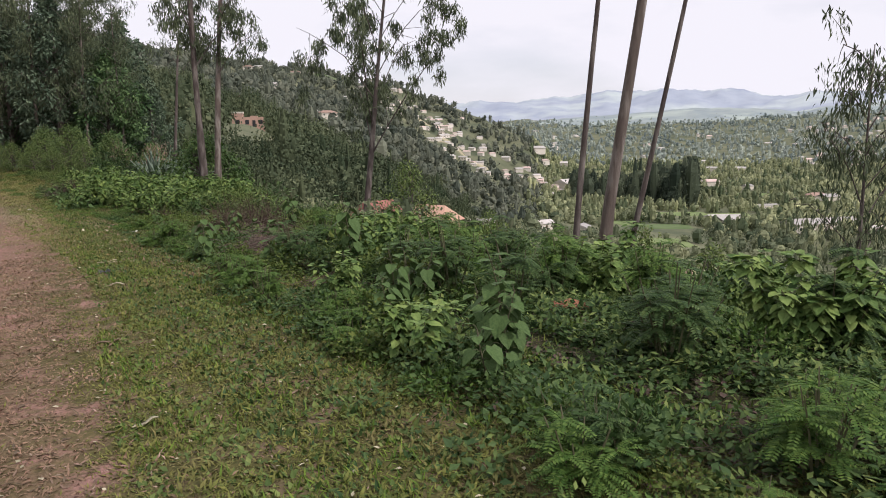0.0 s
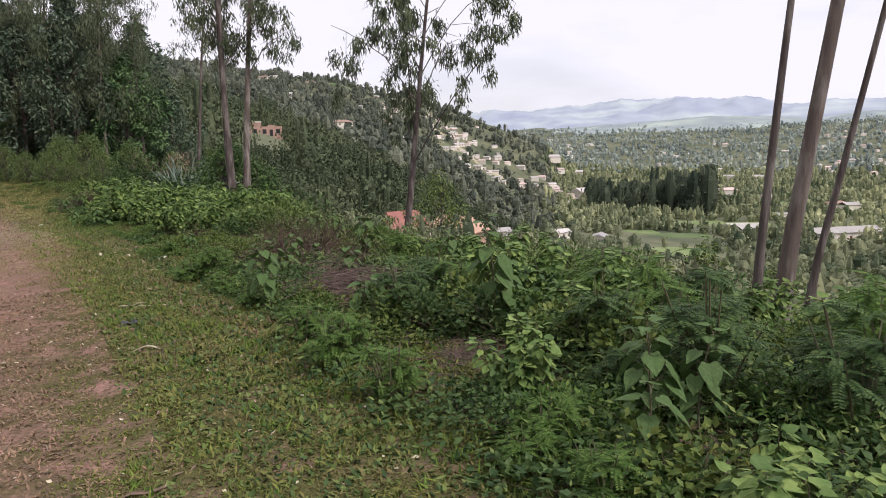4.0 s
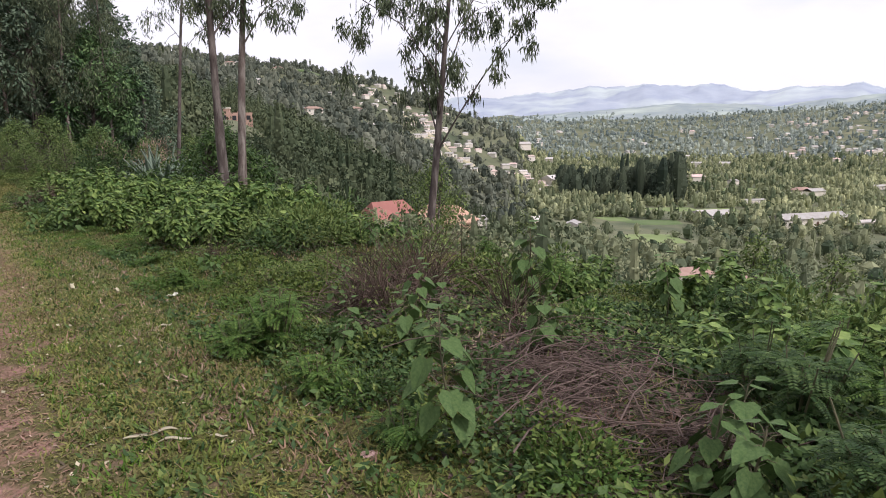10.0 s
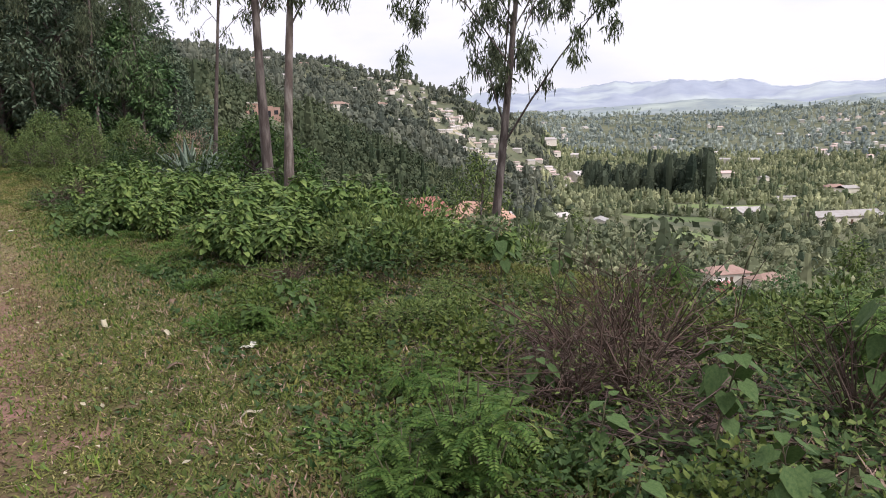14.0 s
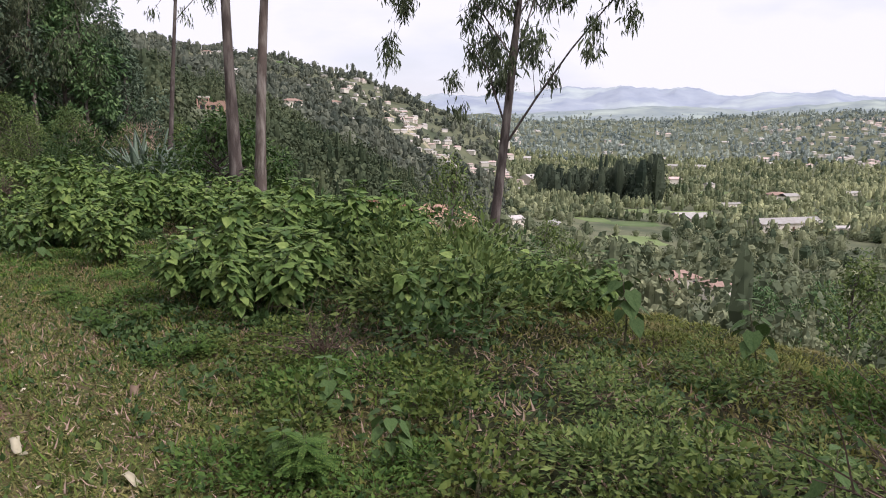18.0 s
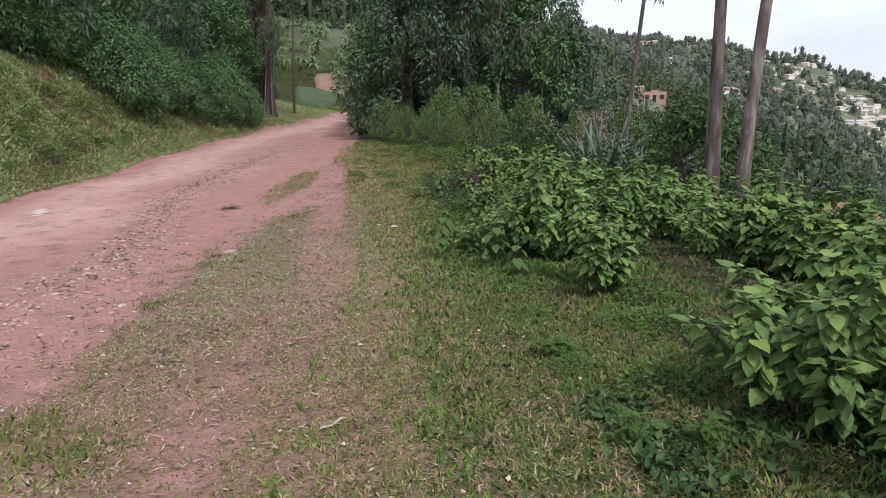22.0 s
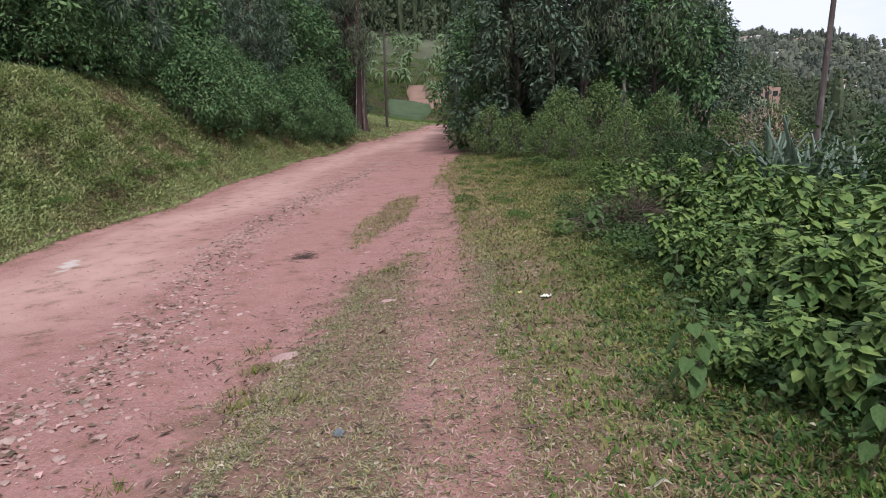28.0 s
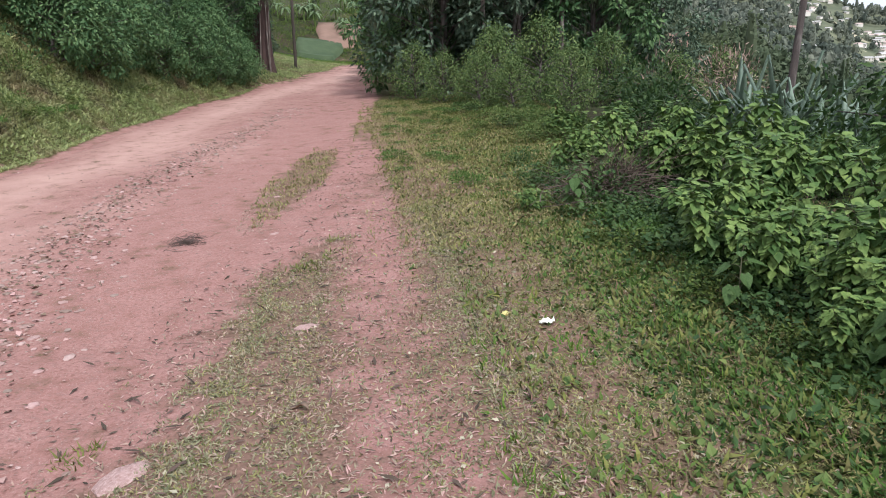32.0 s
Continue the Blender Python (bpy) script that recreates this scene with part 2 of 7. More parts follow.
BARK_DARK = mat("dark_bark", (0.115, 0.09, 0.08), (0.06, 0.046, 0.042), 3, 0.9, 0.6, 25, stretch=(3, 3, 0.6), patch_colour=(0.25, 0.215, 0.19), patch_scale=2.6)
BARK_RED = mat("reddish_bark", (0.1, 0.06, 0.052), (0.05, 0.032, 0.03), 3, 0.9, 0.6, 25, stretch=(3, 3, 0.6))
STEM = mat("green_stem", (0.13, 0.13, 0.07), (0.10, 0.08, 0.05), 5, 0.7)
TWIG = mat("dead_twig", (0.135, 0.094, 0.07), (0.06, 0.042, 0.032), 6, 0.9, 0.3, 60, 0.4)
DEADWOOD = mat("grey_brown_deadwood", (0.18, 0.13, 0.108), (0.07, 0.048, 0.04), 6, 0.9, 0.3, 60, 0.4)
STONE = mat("road_stone", (0.47, 0.345, 0.30), (0.27, 0.165, 0.135), 8, 0.9, 0.5, 40, 0.3)
PALE_LEAF = mat("bleached_leaf", (0.5, 0.45, 0.32), (0.38, 0.33, 0.22), 8, 0.8, 0, 60, 0.35)
PAPER = mat("white_paper", (0.82, 0.80, 0.72), (0.7, 0.66, 0.55), 12, 0.7, 0.3, 50)
YELLOW_PEEL = mat("yellow_peel", (0.72, 0.62, 0.25), (0.6, 0.5, 0.2), 12, 0.6, 0.3, 50)
PLASTIC = mat("grey_plastic", (0.13, 0.15, 0.16), (0.2, 0.22, 0.23), 12, 0.35, 0.3, 50)
DARK_RAG = mat("dark_rag", (0.05, 0.05, 0.055), (0.1, 0.1, 0.11), 14, 0.8, 0.4, 50)
BRICK = mat("clay_brick_wall", (0.42, 0.26, 0.2), (0.52, 0.34, 0.27), 0.7, 0.9, 0.2, 10)
PLASTER = mat("pale_plaster", (0.78, 0.73, 0.65), (0.70, 0.62, 0.53), 0.6, 0.9, 0.1, 10, 0.2, by_object=True)
ROOF_RED = mat("red_roof_sheet", (0.36, 0.15, 0.12), (0.28, 0.11, 0.09), 0.8, 0.6, 0.2, 10, 0.15, by_object=True)
ROOF_TIN = mat("weathered_tin_roof", (0.55, 0.53, 0.50), (0.42, 0.37, 0.33), 0.5, 0.45, 0.1, 10, 0.3, by_object=True, metal=0.2)
ROOF_BROWN = mat("brown_tile_roof", (0.36, 0.25, 0.2), (0.28, 0.18, 0.14), 0.7, 0.8, 0.2, 10, 0.2, by_object=True)
CLAY_WALL = mat("clay_plaster", (0.42, 0.27, 0.19), (0.5, 0.34, 0.24), 0.6, 0.9, 0.1, 10)
ROOF_OCHRE = mat("ochre_tile_roof", (0.42, 0.30, 0.2), (0.5, 0.3, 0.22), 0.9, 0.85, 0.2, 10, 0.15, by_object=True)
ROOF_PINK = mat("faded_pink_roof", (0.5, 0.36, 0.32), (0.6, 0.48, 0.43), 0.4, 0.8, 0.1, 10, 0.2, by_object=True)
WINDOW = mat("dark_window", (0.03, 0.03, 0.035), (0.05, 0.05, 0.055), 2, 0.2, spec=0.5)
DOOR = mat("painted_door", (0.16, 0.10, 0.07), (0.12, 0.07, 0.05), 2, 0.6)
FIELD = mat("crop_field", (0.12, 0.175, 0.06), (0.19, 0.235, 0.1), 0.06, 0.9, 0.1, 1, 0.25, by_object=True)
CROP_PLOT = mat("crop_plot", (0.045, 0.07, 0.03), (0.08, 0.108, 0.05), 0.7, 0.9, 0.4, 3)
RED_PLOT = mat("tilled_red_soil", (0.2, 0.125, 0.09), (0.28, 0.175, 0.13), 0.8, 0.95, 0.4, 4)
TILLED = mat("tilled_soil", (0.34, 0.31, 0.2), (0.42, 0.37, 0.25), 0.1, 0.95, 0.2, 2)
POLE_WOOD = mat("pole_wood", (0.09, 0.07, 0.06), (0.06, 0.05, 0.04), 4, 0.9, 0.4, 30, stretch=(3, 3, 0.5))
# Haze and sunlit patches are put into the hill colours, with a slight glow.
HILL_FAR = mat("hazed_far_hill", (0.25, 0.285, 0.37), (0.35, 0.385, 0.44), 0.004, 0.95, glow=0.10, patch_colour=(0.47, 0.52, 0.50), patch_scale=0.0035)
HILL_MID = mat("hazed_middle_hill", (0.19, 0.235, 0.255), (0.30, 0.335, 0.32), 0.006, 0.95, glow=0.07, patch_colour=(0.40, 0.45, 0.40), patch_scale=0.007)

# ---- shaping helpers ----
AHEAD = np.array((-0.515, 0.857)) / math.hypot(0.515, 0.857)
RIGHT = np.array((AHEAD[1], -AHEAD[0]))


def sn_xy(s, n):
    """From metres along the road and metres to its right side to the world."""
    return float(s * AHEAD[0] + n * RIGHT[0]), float(s * AHEAD[1] + n * RIGHT[1])


def smooth(a, b, v):
    t = np.clip((v - a) / (b - a), 0, 1)
    return t * t * (3 - 2 * t)


def waves(x, y, size, seed=0):
    """Cheap rolling unevenness, about -1 to 1."""
    k = 2 * np.pi / size
    a = seed * 1.7
    return (np.sin(k * x + a) * np.cos(k * 0.83 * y - a) + 0.6 * np.sin(k * 1.9 * x + 1.3 * k * y + 2 * a) + 0.4 * np.cos(k * 3.1 * y - 2.3 * k * x + a)) / 1.6


FAR_R = np.log(np.array((40, 80, 190, 400, 700, 1000, 1300, 1700, 2300, 3200)))
# by bearing (degrees to the left of +y): the ground's height at each of those distances
FAR_LAND = {
    -180: (2, 5, 14, 30, 45, 55, 65, 70, 75, 80), -125: (-2, -6, -22, -45, -60, -66, -68, -69, -70, -70), -90: (-7, -18, -44, -67, -70, -70, -60, -40, -5, 40),
    -50: (-9, -22, -47, -68, -71, -70, -58, -30, 25, 75), -34: (-9, -22, -48, -68, -71, -70, -58, -28, 18, 62), -26: (-9, -22, -48, -68, -71, -71, -63, -44, -8, 42),
    -16: (-9, -21, -46, -65, -71, -70, -64, -44, -12, 36), -11: (-8, -19, -43, -60, -69, -66, -60, -46, -16, 30), -7: (-7.5, -17, -39, -54, -52, -8, -24, -50, -20, 26),
    -4: (-7, -16, -34, -44, -36, 13, -4, -44, -30, 20), -1: (-6, -13, -25, -30, -14, 34, 22, -20, -30, 10), 4: (-5, -10, -15, -14, 12, 60, 50, 10, 0, 0),
    9: (-4, -7, -6, 2, 28, 76, 66, 30, 20, 10), 14: (-3, -4.5, 1.5, 15, 42, 86, 76, 45, 30, 20), 20: (-2.2, -3, 5, 22, 56, 98, 92, 70, 60, 50),
    26: (-1.5, -1.4, 9, 30, 70, 112, 110, 100, 90, 75), 36: (-0.7, 0.2, 25, 66, 110, 140, 145, 145, 140, 130), 75: (8, 22, 50, 90, 120, 145, 150, 150, 150, 150), 180: (2, 5, 14, 30, 45, 55, 65, 70, 75, 80)}
FAR_AZ = np.array(sorted(FAR_LAND), float)
FAR_Z = np.array([FAR_LAND[int(a)] for a in FAR_AZ], float)


def road_left(s):
    s = np.asarray(s, float)
    return -8.9 - 0.035 * np.clip(s - 30, 0, 21) + 0.115 * np.clip(s - 52, 0, 14) + 0.1 * np.clip(s - 66, 0, 14) + 0.2 * np.sin(s * 0.7)


def road_right(s):
    s = np.asarray(s, float)
    right = np.interp(s, (0, 18, 20, 24, 27, 28.4, 29.4, 31, 36, 40, 50), (-1.3, -1.3, -1.3, -1.65, -1.75, -1.6, -1.0, -0.95, -1.3, -1.9, -1.9))
    right = right - 0.09 * np.maximum(s - 50, 0) + 0.1 * np.sin(s * 2.9) * np.cos(s * 1.37)
    return np.maximum(right, road_left(s) + 2.6)


def rut_middle(s):
    """The bare wheel rut that runs through the verge and joins the road."""
    s = np.asarray(s, float)
    return np.interp(s, (-2, 2, 4, 7.5, 12, 14, 16.5), (-0.2, -0.1, 0.05, 0.3, 0.45, 0.2, 0.02)) - 0.105 * np.maximum(s - 22.3, 0) + 0.05 * np.sin(s * 0.9)


def gravel_band(s):
    """The ridge of loose stones between the two wheel tracks."""
    return np.interp(s, (15, 22, 26, 29, 31, 36, 44), (-2.2, -2.6, -3.3, -4.1, -4.5, -4.8, -4.6))


def turf_island(s, n):
    return 1 - ((s - 33.6) / 2.9) ** 2 - ((n + 2.2) / 0.42) ** 2


def height(x, y):
    """The ground's height at a place of the world."""
    x, y = np.asarray(x, float), np.asarray(y, float)
    s, n = x * AHEAD[0] + y * AHEAD[1], x * RIGHT[0] + y * RIGHT[1]
    zr = np.where(s < 27, -0.036 * np.maximum(s, -30), -0.972 + 0.015 * (s - 27))
    zr = zr + 0.01 * np.maximum(s - 72, 0) - 0.1 * smooth(21, 26, s) * (1 - smooth(36, 48, s))
    foot = road_left(s)
    z = zr + np.where(n > -2, 0.06 * np.minimum(n, 3.2), -0.12 + 0.03 * (np.maximum(n, foot) + 2))
    z = z - 0.10 * np.exp(-((n - foot - 0.5) / 0.4) ** 2)
    z = z + 0.028 * np.exp(-((n - gravel_band(s)) / 0.5) ** 2) * smooth(14, 20, s) * (1 - smooth(44, 52, s)) - 0.03 * np.exp(-((n - foot - 2.2) / 0.9) ** 2)
    z = z - 0.042 * np.clip(n - 3.2, 0, 5) ** 2 - 0.42 * np.maximum(n - 8.2, 0)
    bank = np.clip(foot - 0.05 - n, 0, None)
    open_side = smooth(58, 68, s) * 0.7
    z = z + (np.minimum(bank, 3.6) * 1.0 + 0.30 * np.maximum(bank - 3.6, 0)) * (1 - open_side)
    soft = smooth(2.0, 4.5, n) + smooth(0.3, 2.0, bank)
    z = z + 0.012 * waves(x, y, 1.3) + 0.02 * waves(x, y, 3.7, 2) + soft * (0.06 * waves(x, y, 1.9, 3) + 0.10 * waves(x, y, 5.1, 1))
    cx, cy = x + 6, y - 12
    r = np.hypot(cx, cy)
    az = np.degrees(np.arctan2(-cx, cy))
    lr = np.clip(np.log(np.maximum(r, 1)), FAR_R[0], FAR_R[-1])
    j = np.clip(np.searchsorted(FAR_R, lr) - 1, 0, len(FAR_R) - 2)
    i = np.clip(np.searchsorted(FAR_AZ, az) - 1, 0, len(FAR_AZ) - 2)
    u = (lr - FAR_R[j]) / (FAR_R[j + 1] - FAR_R[j])
    v = (az - FAR_AZ[i]) / (FAR_AZ[i + 1] - FAR_AZ[i])
    v = v * v * (3 - 2 * v)
    far = (FAR_Z[i, j] * (1 - u) + FAR_Z[i, j + 1] * u) * (1 - v) + (FAR_Z[i + 1, j] * (1 - u) + FAR_Z[i + 1, j + 1] * u) * v
    rough = np.clip(r / 400, 0, 1) * np.clip((far + 66) / 30, 0, 1)
    far = far + rough * (5 * waves(x, y, 260, 5) + 2 * waves(x, y, 90, 6))
    w = smooth(38, 75, r)
    return z * (1 - w) + far * w


def ground_z(x, y):
    return float(height(x, y))


def mesh_np(name, verts, tris=None, quads=None, smooth_faces=False):
    """A mesh out of arrays of corners and of three- and four-cornered faces."""
    me = bpy.data.meshes.new(name)
    parts_, sizes = [], []
    for f, k in ((tris, 3), (quads, 4)):
        if f is not None and len(f):
            parts_.append(np.asarray(f, np.int32).ravel())
            sizes.append(np.full(len(f), k, np.int32))
    loops, total = np.concatenate(parts_), np.concatenate(sizes)
    me.vertices.add(len(verts))
    me.vertices.foreach_set("co", np.asarray(verts, np.float32).ravel())
    me.loops.add(len(loops))
    me.loops.foreach_set("vertex_index", loops)
    me.polygons.add(len(total))
    me.polygons.foreach_set("loop_start", np.concatenate(([0], np.cumsum(total)[:-1])).astype(np.int32))
    me.polygons.foreach_set("use_smooth", np.full(len(total), smooth_faces))
    me.update(calc_edges=True)
    return me


class Shape:
    """Collects pieces of geometry for one mesh."""

    def __init__(self):
        self.v, self.t, self.q, self.count = [], [], [], 0

    def add(self, verts, tris=None, quads=None):
        verts = np.asarray(verts, float).reshape(-1, 3)
        if tris is not None and len(tris):
            self.t.append(np.asarray(tris) + self.count)
        if quads is not None and len(quads):
            self.q.append(np.asarray(quads) + self.count)
        self.v.append(verts)
        self.count += len(verts)
        return self

    def tube(self, points, radii, sides=6):
        """A tapered limb along points."""
        p = np.asarray(points, float)
        d = np.gradient(p, axis=0)
        d /= np.linalg.norm(d, axis=1, keepdims=True) + 1e-9
        ref = np.where(np.abs(d[:, 2:3]) > 0.9, (1.0, 0, 0), (0, 0, 1.0))
        a = np.cross(d, ref)
        a /= np.linalg.norm(a, axis=1, keepdims=True) + 1e-9
        b = np.cross(d, a)
        ang = np.arange(sides) * 2 * np.pi / sides
        ring = p[:, None] + np.asarray(radii)[:, None, None] * (np.cos(ang)[None, :, None] * a[:, None] + np.sin(ang)[None, :, None] * b[:, None])
        k = len(p)
        i, j = np.meshgrid(np.arange(k - 1), np.arange(sides), indexing="ij")
        q = np.stack([i * sides + j, i * sides + (j + 1) % sides, (i + 1) * sides + (j + 1) % sides, (i + 1) * sides + j], -1).reshape(-1, 4)
        cap = [[(k - 1) * sides, (k - 1) * sides + m, (k - 1) * sides + m + 1] for m in range(1, sides - 1)]
        return self.add(ring.reshape(-1, 3), cap, q)

    def box(self, lo, hi):
        (x0, y0, z0), (x1, y1, z1) = lo, hi
        v = [(x0, y0, z0), (x1, y0, z0), (x1, y1, z0), (x0, y1, z0), (x0, y0, z1), (x1, y0, z1), (x1, y1, z1), (x0, y1, z1)]
        return self.add(v, None, [(0, 3, 2, 1), (4, 5, 6, 7), (0, 1, 5, 4), (1, 2, 6, 5), (2, 3, 7, 6), (3, 0, 4, 7)])

    def leaves(self, pos, axis, up, size, kind):
        """Many leaves at once: places, ways they point, ways they face, lengths."""
        pos, axis, up = (np.asarray(a, float) for a in (pos, axis, up))
        axis = axis / (np.linalg.norm(axis, axis=1, keepdims=True) + 1e-9)
        side = np.cross(axis, up)
        side /= np.linalg.norm(side, axis=1, keepdims=True) + 1e-9
        face = np.cross(side, axis)
        tv, tf = LEAF_FORMS[kind]
        tv = np.array(tv)
        s = np.asarray(size, float).reshape(-1, 1, 1)
        v = pos[:, None] + s * (tv[None, :, 0:1] * axis[:, None] + tv[None, :, 1:2] * side[:, None] + tv[None, :, 2:3] * face[:, None])
        f = np.array(tf)[None] + (np.arange(len(pos)) * len(tv))[:, None, None]
        return self.add(v.reshape(-1, 3), f.reshape(-1, 3))

    def mesh(self, name, smooth_faces=False):
        return mesh_np(name, np.concatenate(self.v), np.concatenate(self.t) if self.t else None, np.concatenate(self.q) if self.q else None, smooth_faces)


LEAF_FORMS = {
    "heart": (((0, 0, 0), (-0.1, -0.24, 0.03), (0.2, -0.45, 0.03), (0.58, -0.31, -0.03), (1, 0, -0.16), (0.58, 0.31, -0.03), (0.2, 0.45, 0.03), (-0.1, 0.24, 0.03), (0.36, 0, -0.05)),
              ((8, 0, 1), (8, 1, 2), (8, 2, 3), (8, 3, 4), (8, 4, 5), (8, 5, 6), (8, 6, 7), (8, 7, 0))),
    "oval": (((0, 0, 0), (0.4, -0.31, 0.03), (1, 0, -0.1), (0.4, 0.31, 0.03), (0.45, 0, -0.03)), ((0, 1, 4), (1, 2, 4), (2, 3, 4), (3, 0, 4))),
    "leaflet": (((0, 0, 0), (0.45, -0.2, 0), (1, 0, -0.06), (0.45, 0.2, 0)), ((0, 1, 2), (0, 2, 3))),
    "lance": (((0, 0, 0), (0.35, -0.1, 0), (1, 0, -0.1), (0.35, 0.1, 0)), ((0, 1, 2), (0, 2, 3))),
    "clump": (((-0.1, -0.1, 0), (0.3, -0.45, 0.1), (0.8, -0.25, -0.12), (1, 0.15, -0.2), (0.5, 0.5, 0.05), (0.05, 0.25, 0.1)), ((0, 1, 5), (1, 2, 4), (1, 4, 5), (2, 3, 4))),
    "leaf_mass": (((0, -0.2, 0), (0.5, -0.35, 0.1), (1, 0.1, -0.15), (0.35, 0.4, 0.05)), ((0, 1, 3), (1, 2, 3))),
    "blade": (((0, -0.05, 0), (0, 0.05, 0), (0.6, 0.035, 0.05), (1, 0, -0.08), (0.6, -0.035, 0.05)), ((0, 1, 2), (0, 2, 4), (4, 2, 3))),
    "grass": (((0, -0.1, 0), (0, 0.1, 0), (1, 0, -0.15)), ((0, 1, 2),)),
    "turf": (((0, -0.05, 0), (0.45, -0.11, 0.1), (1, 0, -0.1), (0.45, 0.11, 0.1)), ((0, 1, 3), (1, 2, 3))),
}
rng = np.random.default_rng(7)


def part(name, mesh, material, parent, label=""):
    """One mesh object under a thing or under a part."""
    ob = new(name, mesh)
    if material:
        mesh.materials.append(material)
    ob.parent = parent
    return tagged(ob, label) if label else ob


def thing(name, label, category, group="", kind=""):
    ob = new(name)
    ob.empty_display_size = 0.1
    return tagged(ob, label, category, group, kind)


def solid(name, shape, material, label, category="", group="", kind="", smooth_faces=False):
    ob = new(name, shape.mesh(name, smooth_faces))
    ob.data.materials.append(material)
    return tagged(ob, label, category, group, kind)


def unit(v):
    v = np.asarray(v, float)
    return v / (np.linalg.norm(v, axis=-1, keepdims=True) + 1e-9)


# ---- ground: one sheet out to the horizon ----


def ground_material():
    m = bpy.data.materials.new("red_earth_and_turf")
    m.use_nodes = True
    n, l = m.node_tree.nodes, m.node_tree.links
    b = n["Principled BSDF"]
    b.inputs["Roughness"].default_value = 0.95
    b.inputs["Specular IOR Level"].default_value = 0.15
    co = n.new("ShaderNodeTexCoord").outputs["Object"]

    def noise_tex(scale, detail=6):
        t = n.new("ShaderNodeTexNoise")
        t.inputs["Scale"].default_value, t.inputs["Detail"].default_value, t.inputs["Roughness"].default_value = scale, detail, 0.65
        l.new(co, t.inputs["Vector"])
        return t.outputs["Fac"]

    def ramp(v, a, b_, lo=0.0, hi=1.0):
        r = n.new("ShaderNodeMapRange")
        for key, val in (("From Min", a), ("From Max", b_), ("To Min", lo), ("To Max", hi)):
            r.inputs[key].default_value = val
        l.new(v, r.inputs["Value"])
        return r.outputs["Result"]

    def mixc(fac, one, two):
        x = n.new("ShaderNodeMixRGB")
        for key, val in (("Fac", fac), ("Color1", one), ("Color2", two)):
            if isinstance(val, tuple):
                x.inputs[key].default_value = (*val, 1)
            else:
                l.new(val, x.inputs[key])
        return x.outputs["Color"]

    def math_(op, a, b_):
        x = n.new("ShaderNodeMath")
        x.operation, x.use_clamp = op, False
        for k, val in enumerate((a, b_)):
            if isinstance(val, float):
                x.inputs[k].default_value = val
            else:
                l.new(val, x.inputs[k])
        return x.outputs["Value"]

    def attr(name):
        a = n.new("ShaderNodeAttribute")
        a.attribute_name = name
        return a.outputs["Fac"]

    big, mid, fine = noise_tex(0.35), noise_tex(2.6, 8), noise_tex(34, 8)
    red = mixc(ramp(mid, 0.3, 0.7), (0.335, 0.165, 0.138), (0.43, 0.238, 0.205))
    red = mixc(ramp(fine, 0.45, 0.7), red, (0.24, 0.118, 0.094))
    red = mixc(ramp(noise_tex(14, 8), 0.52, 0.68), red, (0.29, 0.165, 0.14))
    red = mixc(ramp(noise_tex(90, 4), 0.58, 0.72), red, (0.50, 0.38, 0.33))
    pale = mixc(ramp(mid, 0.35, 0.7), (0.46, 0.275, 0.23), (0.54, 0.345, 0.285))
    red = mixc(ramp(math_("ADD", attr("worn"), math_("MULTIPLY", math_("SUBTRACT", big, 0.5), 1.4)), 0.1, 0.9), red, pale)
    turf = mixc(ramp(fine, 0.3, 0.7), (0.05, 0.054, 0.018), (0.135, 0.118, 0.045))
    turf = mixc(ramp(mid, 0.48, 0.72), turf, (0.19, 0.125, 0.095))
    # dark soil between the bushes, with their shade put into its colour
    wild_shade = mixc(ramp(fine, 0.3, 0.7), (0.018, 0.024, 0.01), (0.05, 0.052, 0.022))
    wild_shade = mixc(ramp(big, 0.5, 0.7), wild_shade, (0.07, 0.044, 0.03))
    turf = mixc(ramp(attr("wild_shade"), 0.3, 0.7), turf, wild_shade)
    turf = mixc(math_("MULTIPLY", ramp(math_("ADD", attr("thin"), math_("MULTIPLY", math_("SUBTRACT", mid, 0.5), 1.6)), 0.2, 0.9), 0.75), turf, mixc(ramp(fine, 0.35, 0.65), (0.19, 0.108, 0.085), (0.34, 0.19, 0.155)))
    red = mixc(ramp(attr("pale_streak"), 0.45, 0.6), red, (0.58, 0.49, 0.44))
    edge = math_("ADD", attr("bare"), math_("MULTIPLY", math_("SUBTRACT", mid, 0.5), 2.6))
    edge = math_("ADD", edge, math_("MULTIPLY", math_("SUBTRACT", fine, 0.5), 1.4))
    near = mixc(ramp(edge, 0.28, 0.82), turf, red)
    land_n = noise_tex(0.022)
    land = mixc(ramp(land_n, 0.35, 0.6), (0.075, 0.092, 0.055), (0.17, 0.175, 0.105))
    land = mixc(ramp(noise_tex(0.012), 0.62, 0.74), land, (0.24, 0.23, 0.14))
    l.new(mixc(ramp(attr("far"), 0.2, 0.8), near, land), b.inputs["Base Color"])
    bp = n.new("ShaderNodeBump")
    bp.inputs["Strength"].default_value, bp.inputs["Distance"].default_value = 0.5, 0.03
    l.new(math_("ADD", fine, math_("MULTIPLY", mid, 0.8)), bp.inputs["Height"])
    l.new(bp.outputs["Normal"], b.inputs["Normal"])
    return m


GRID = 430
g_u = np.linspace(-1, 1, GRID)
g_w = 42.0 * g_u + 3200 * np.sign(g_u) * (np.maximum(np.abs(g_u) - 0.5, 0) / 0.5) ** 4.5
gx, gy = np.meshgrid(g_w - 12, g_w + 21, indexing="ij")
gz = height(gx, gy)
gi, gj = np.meshgrid(np.arange(GRID - 1), np.arange(GRID - 1), indexing="ij")
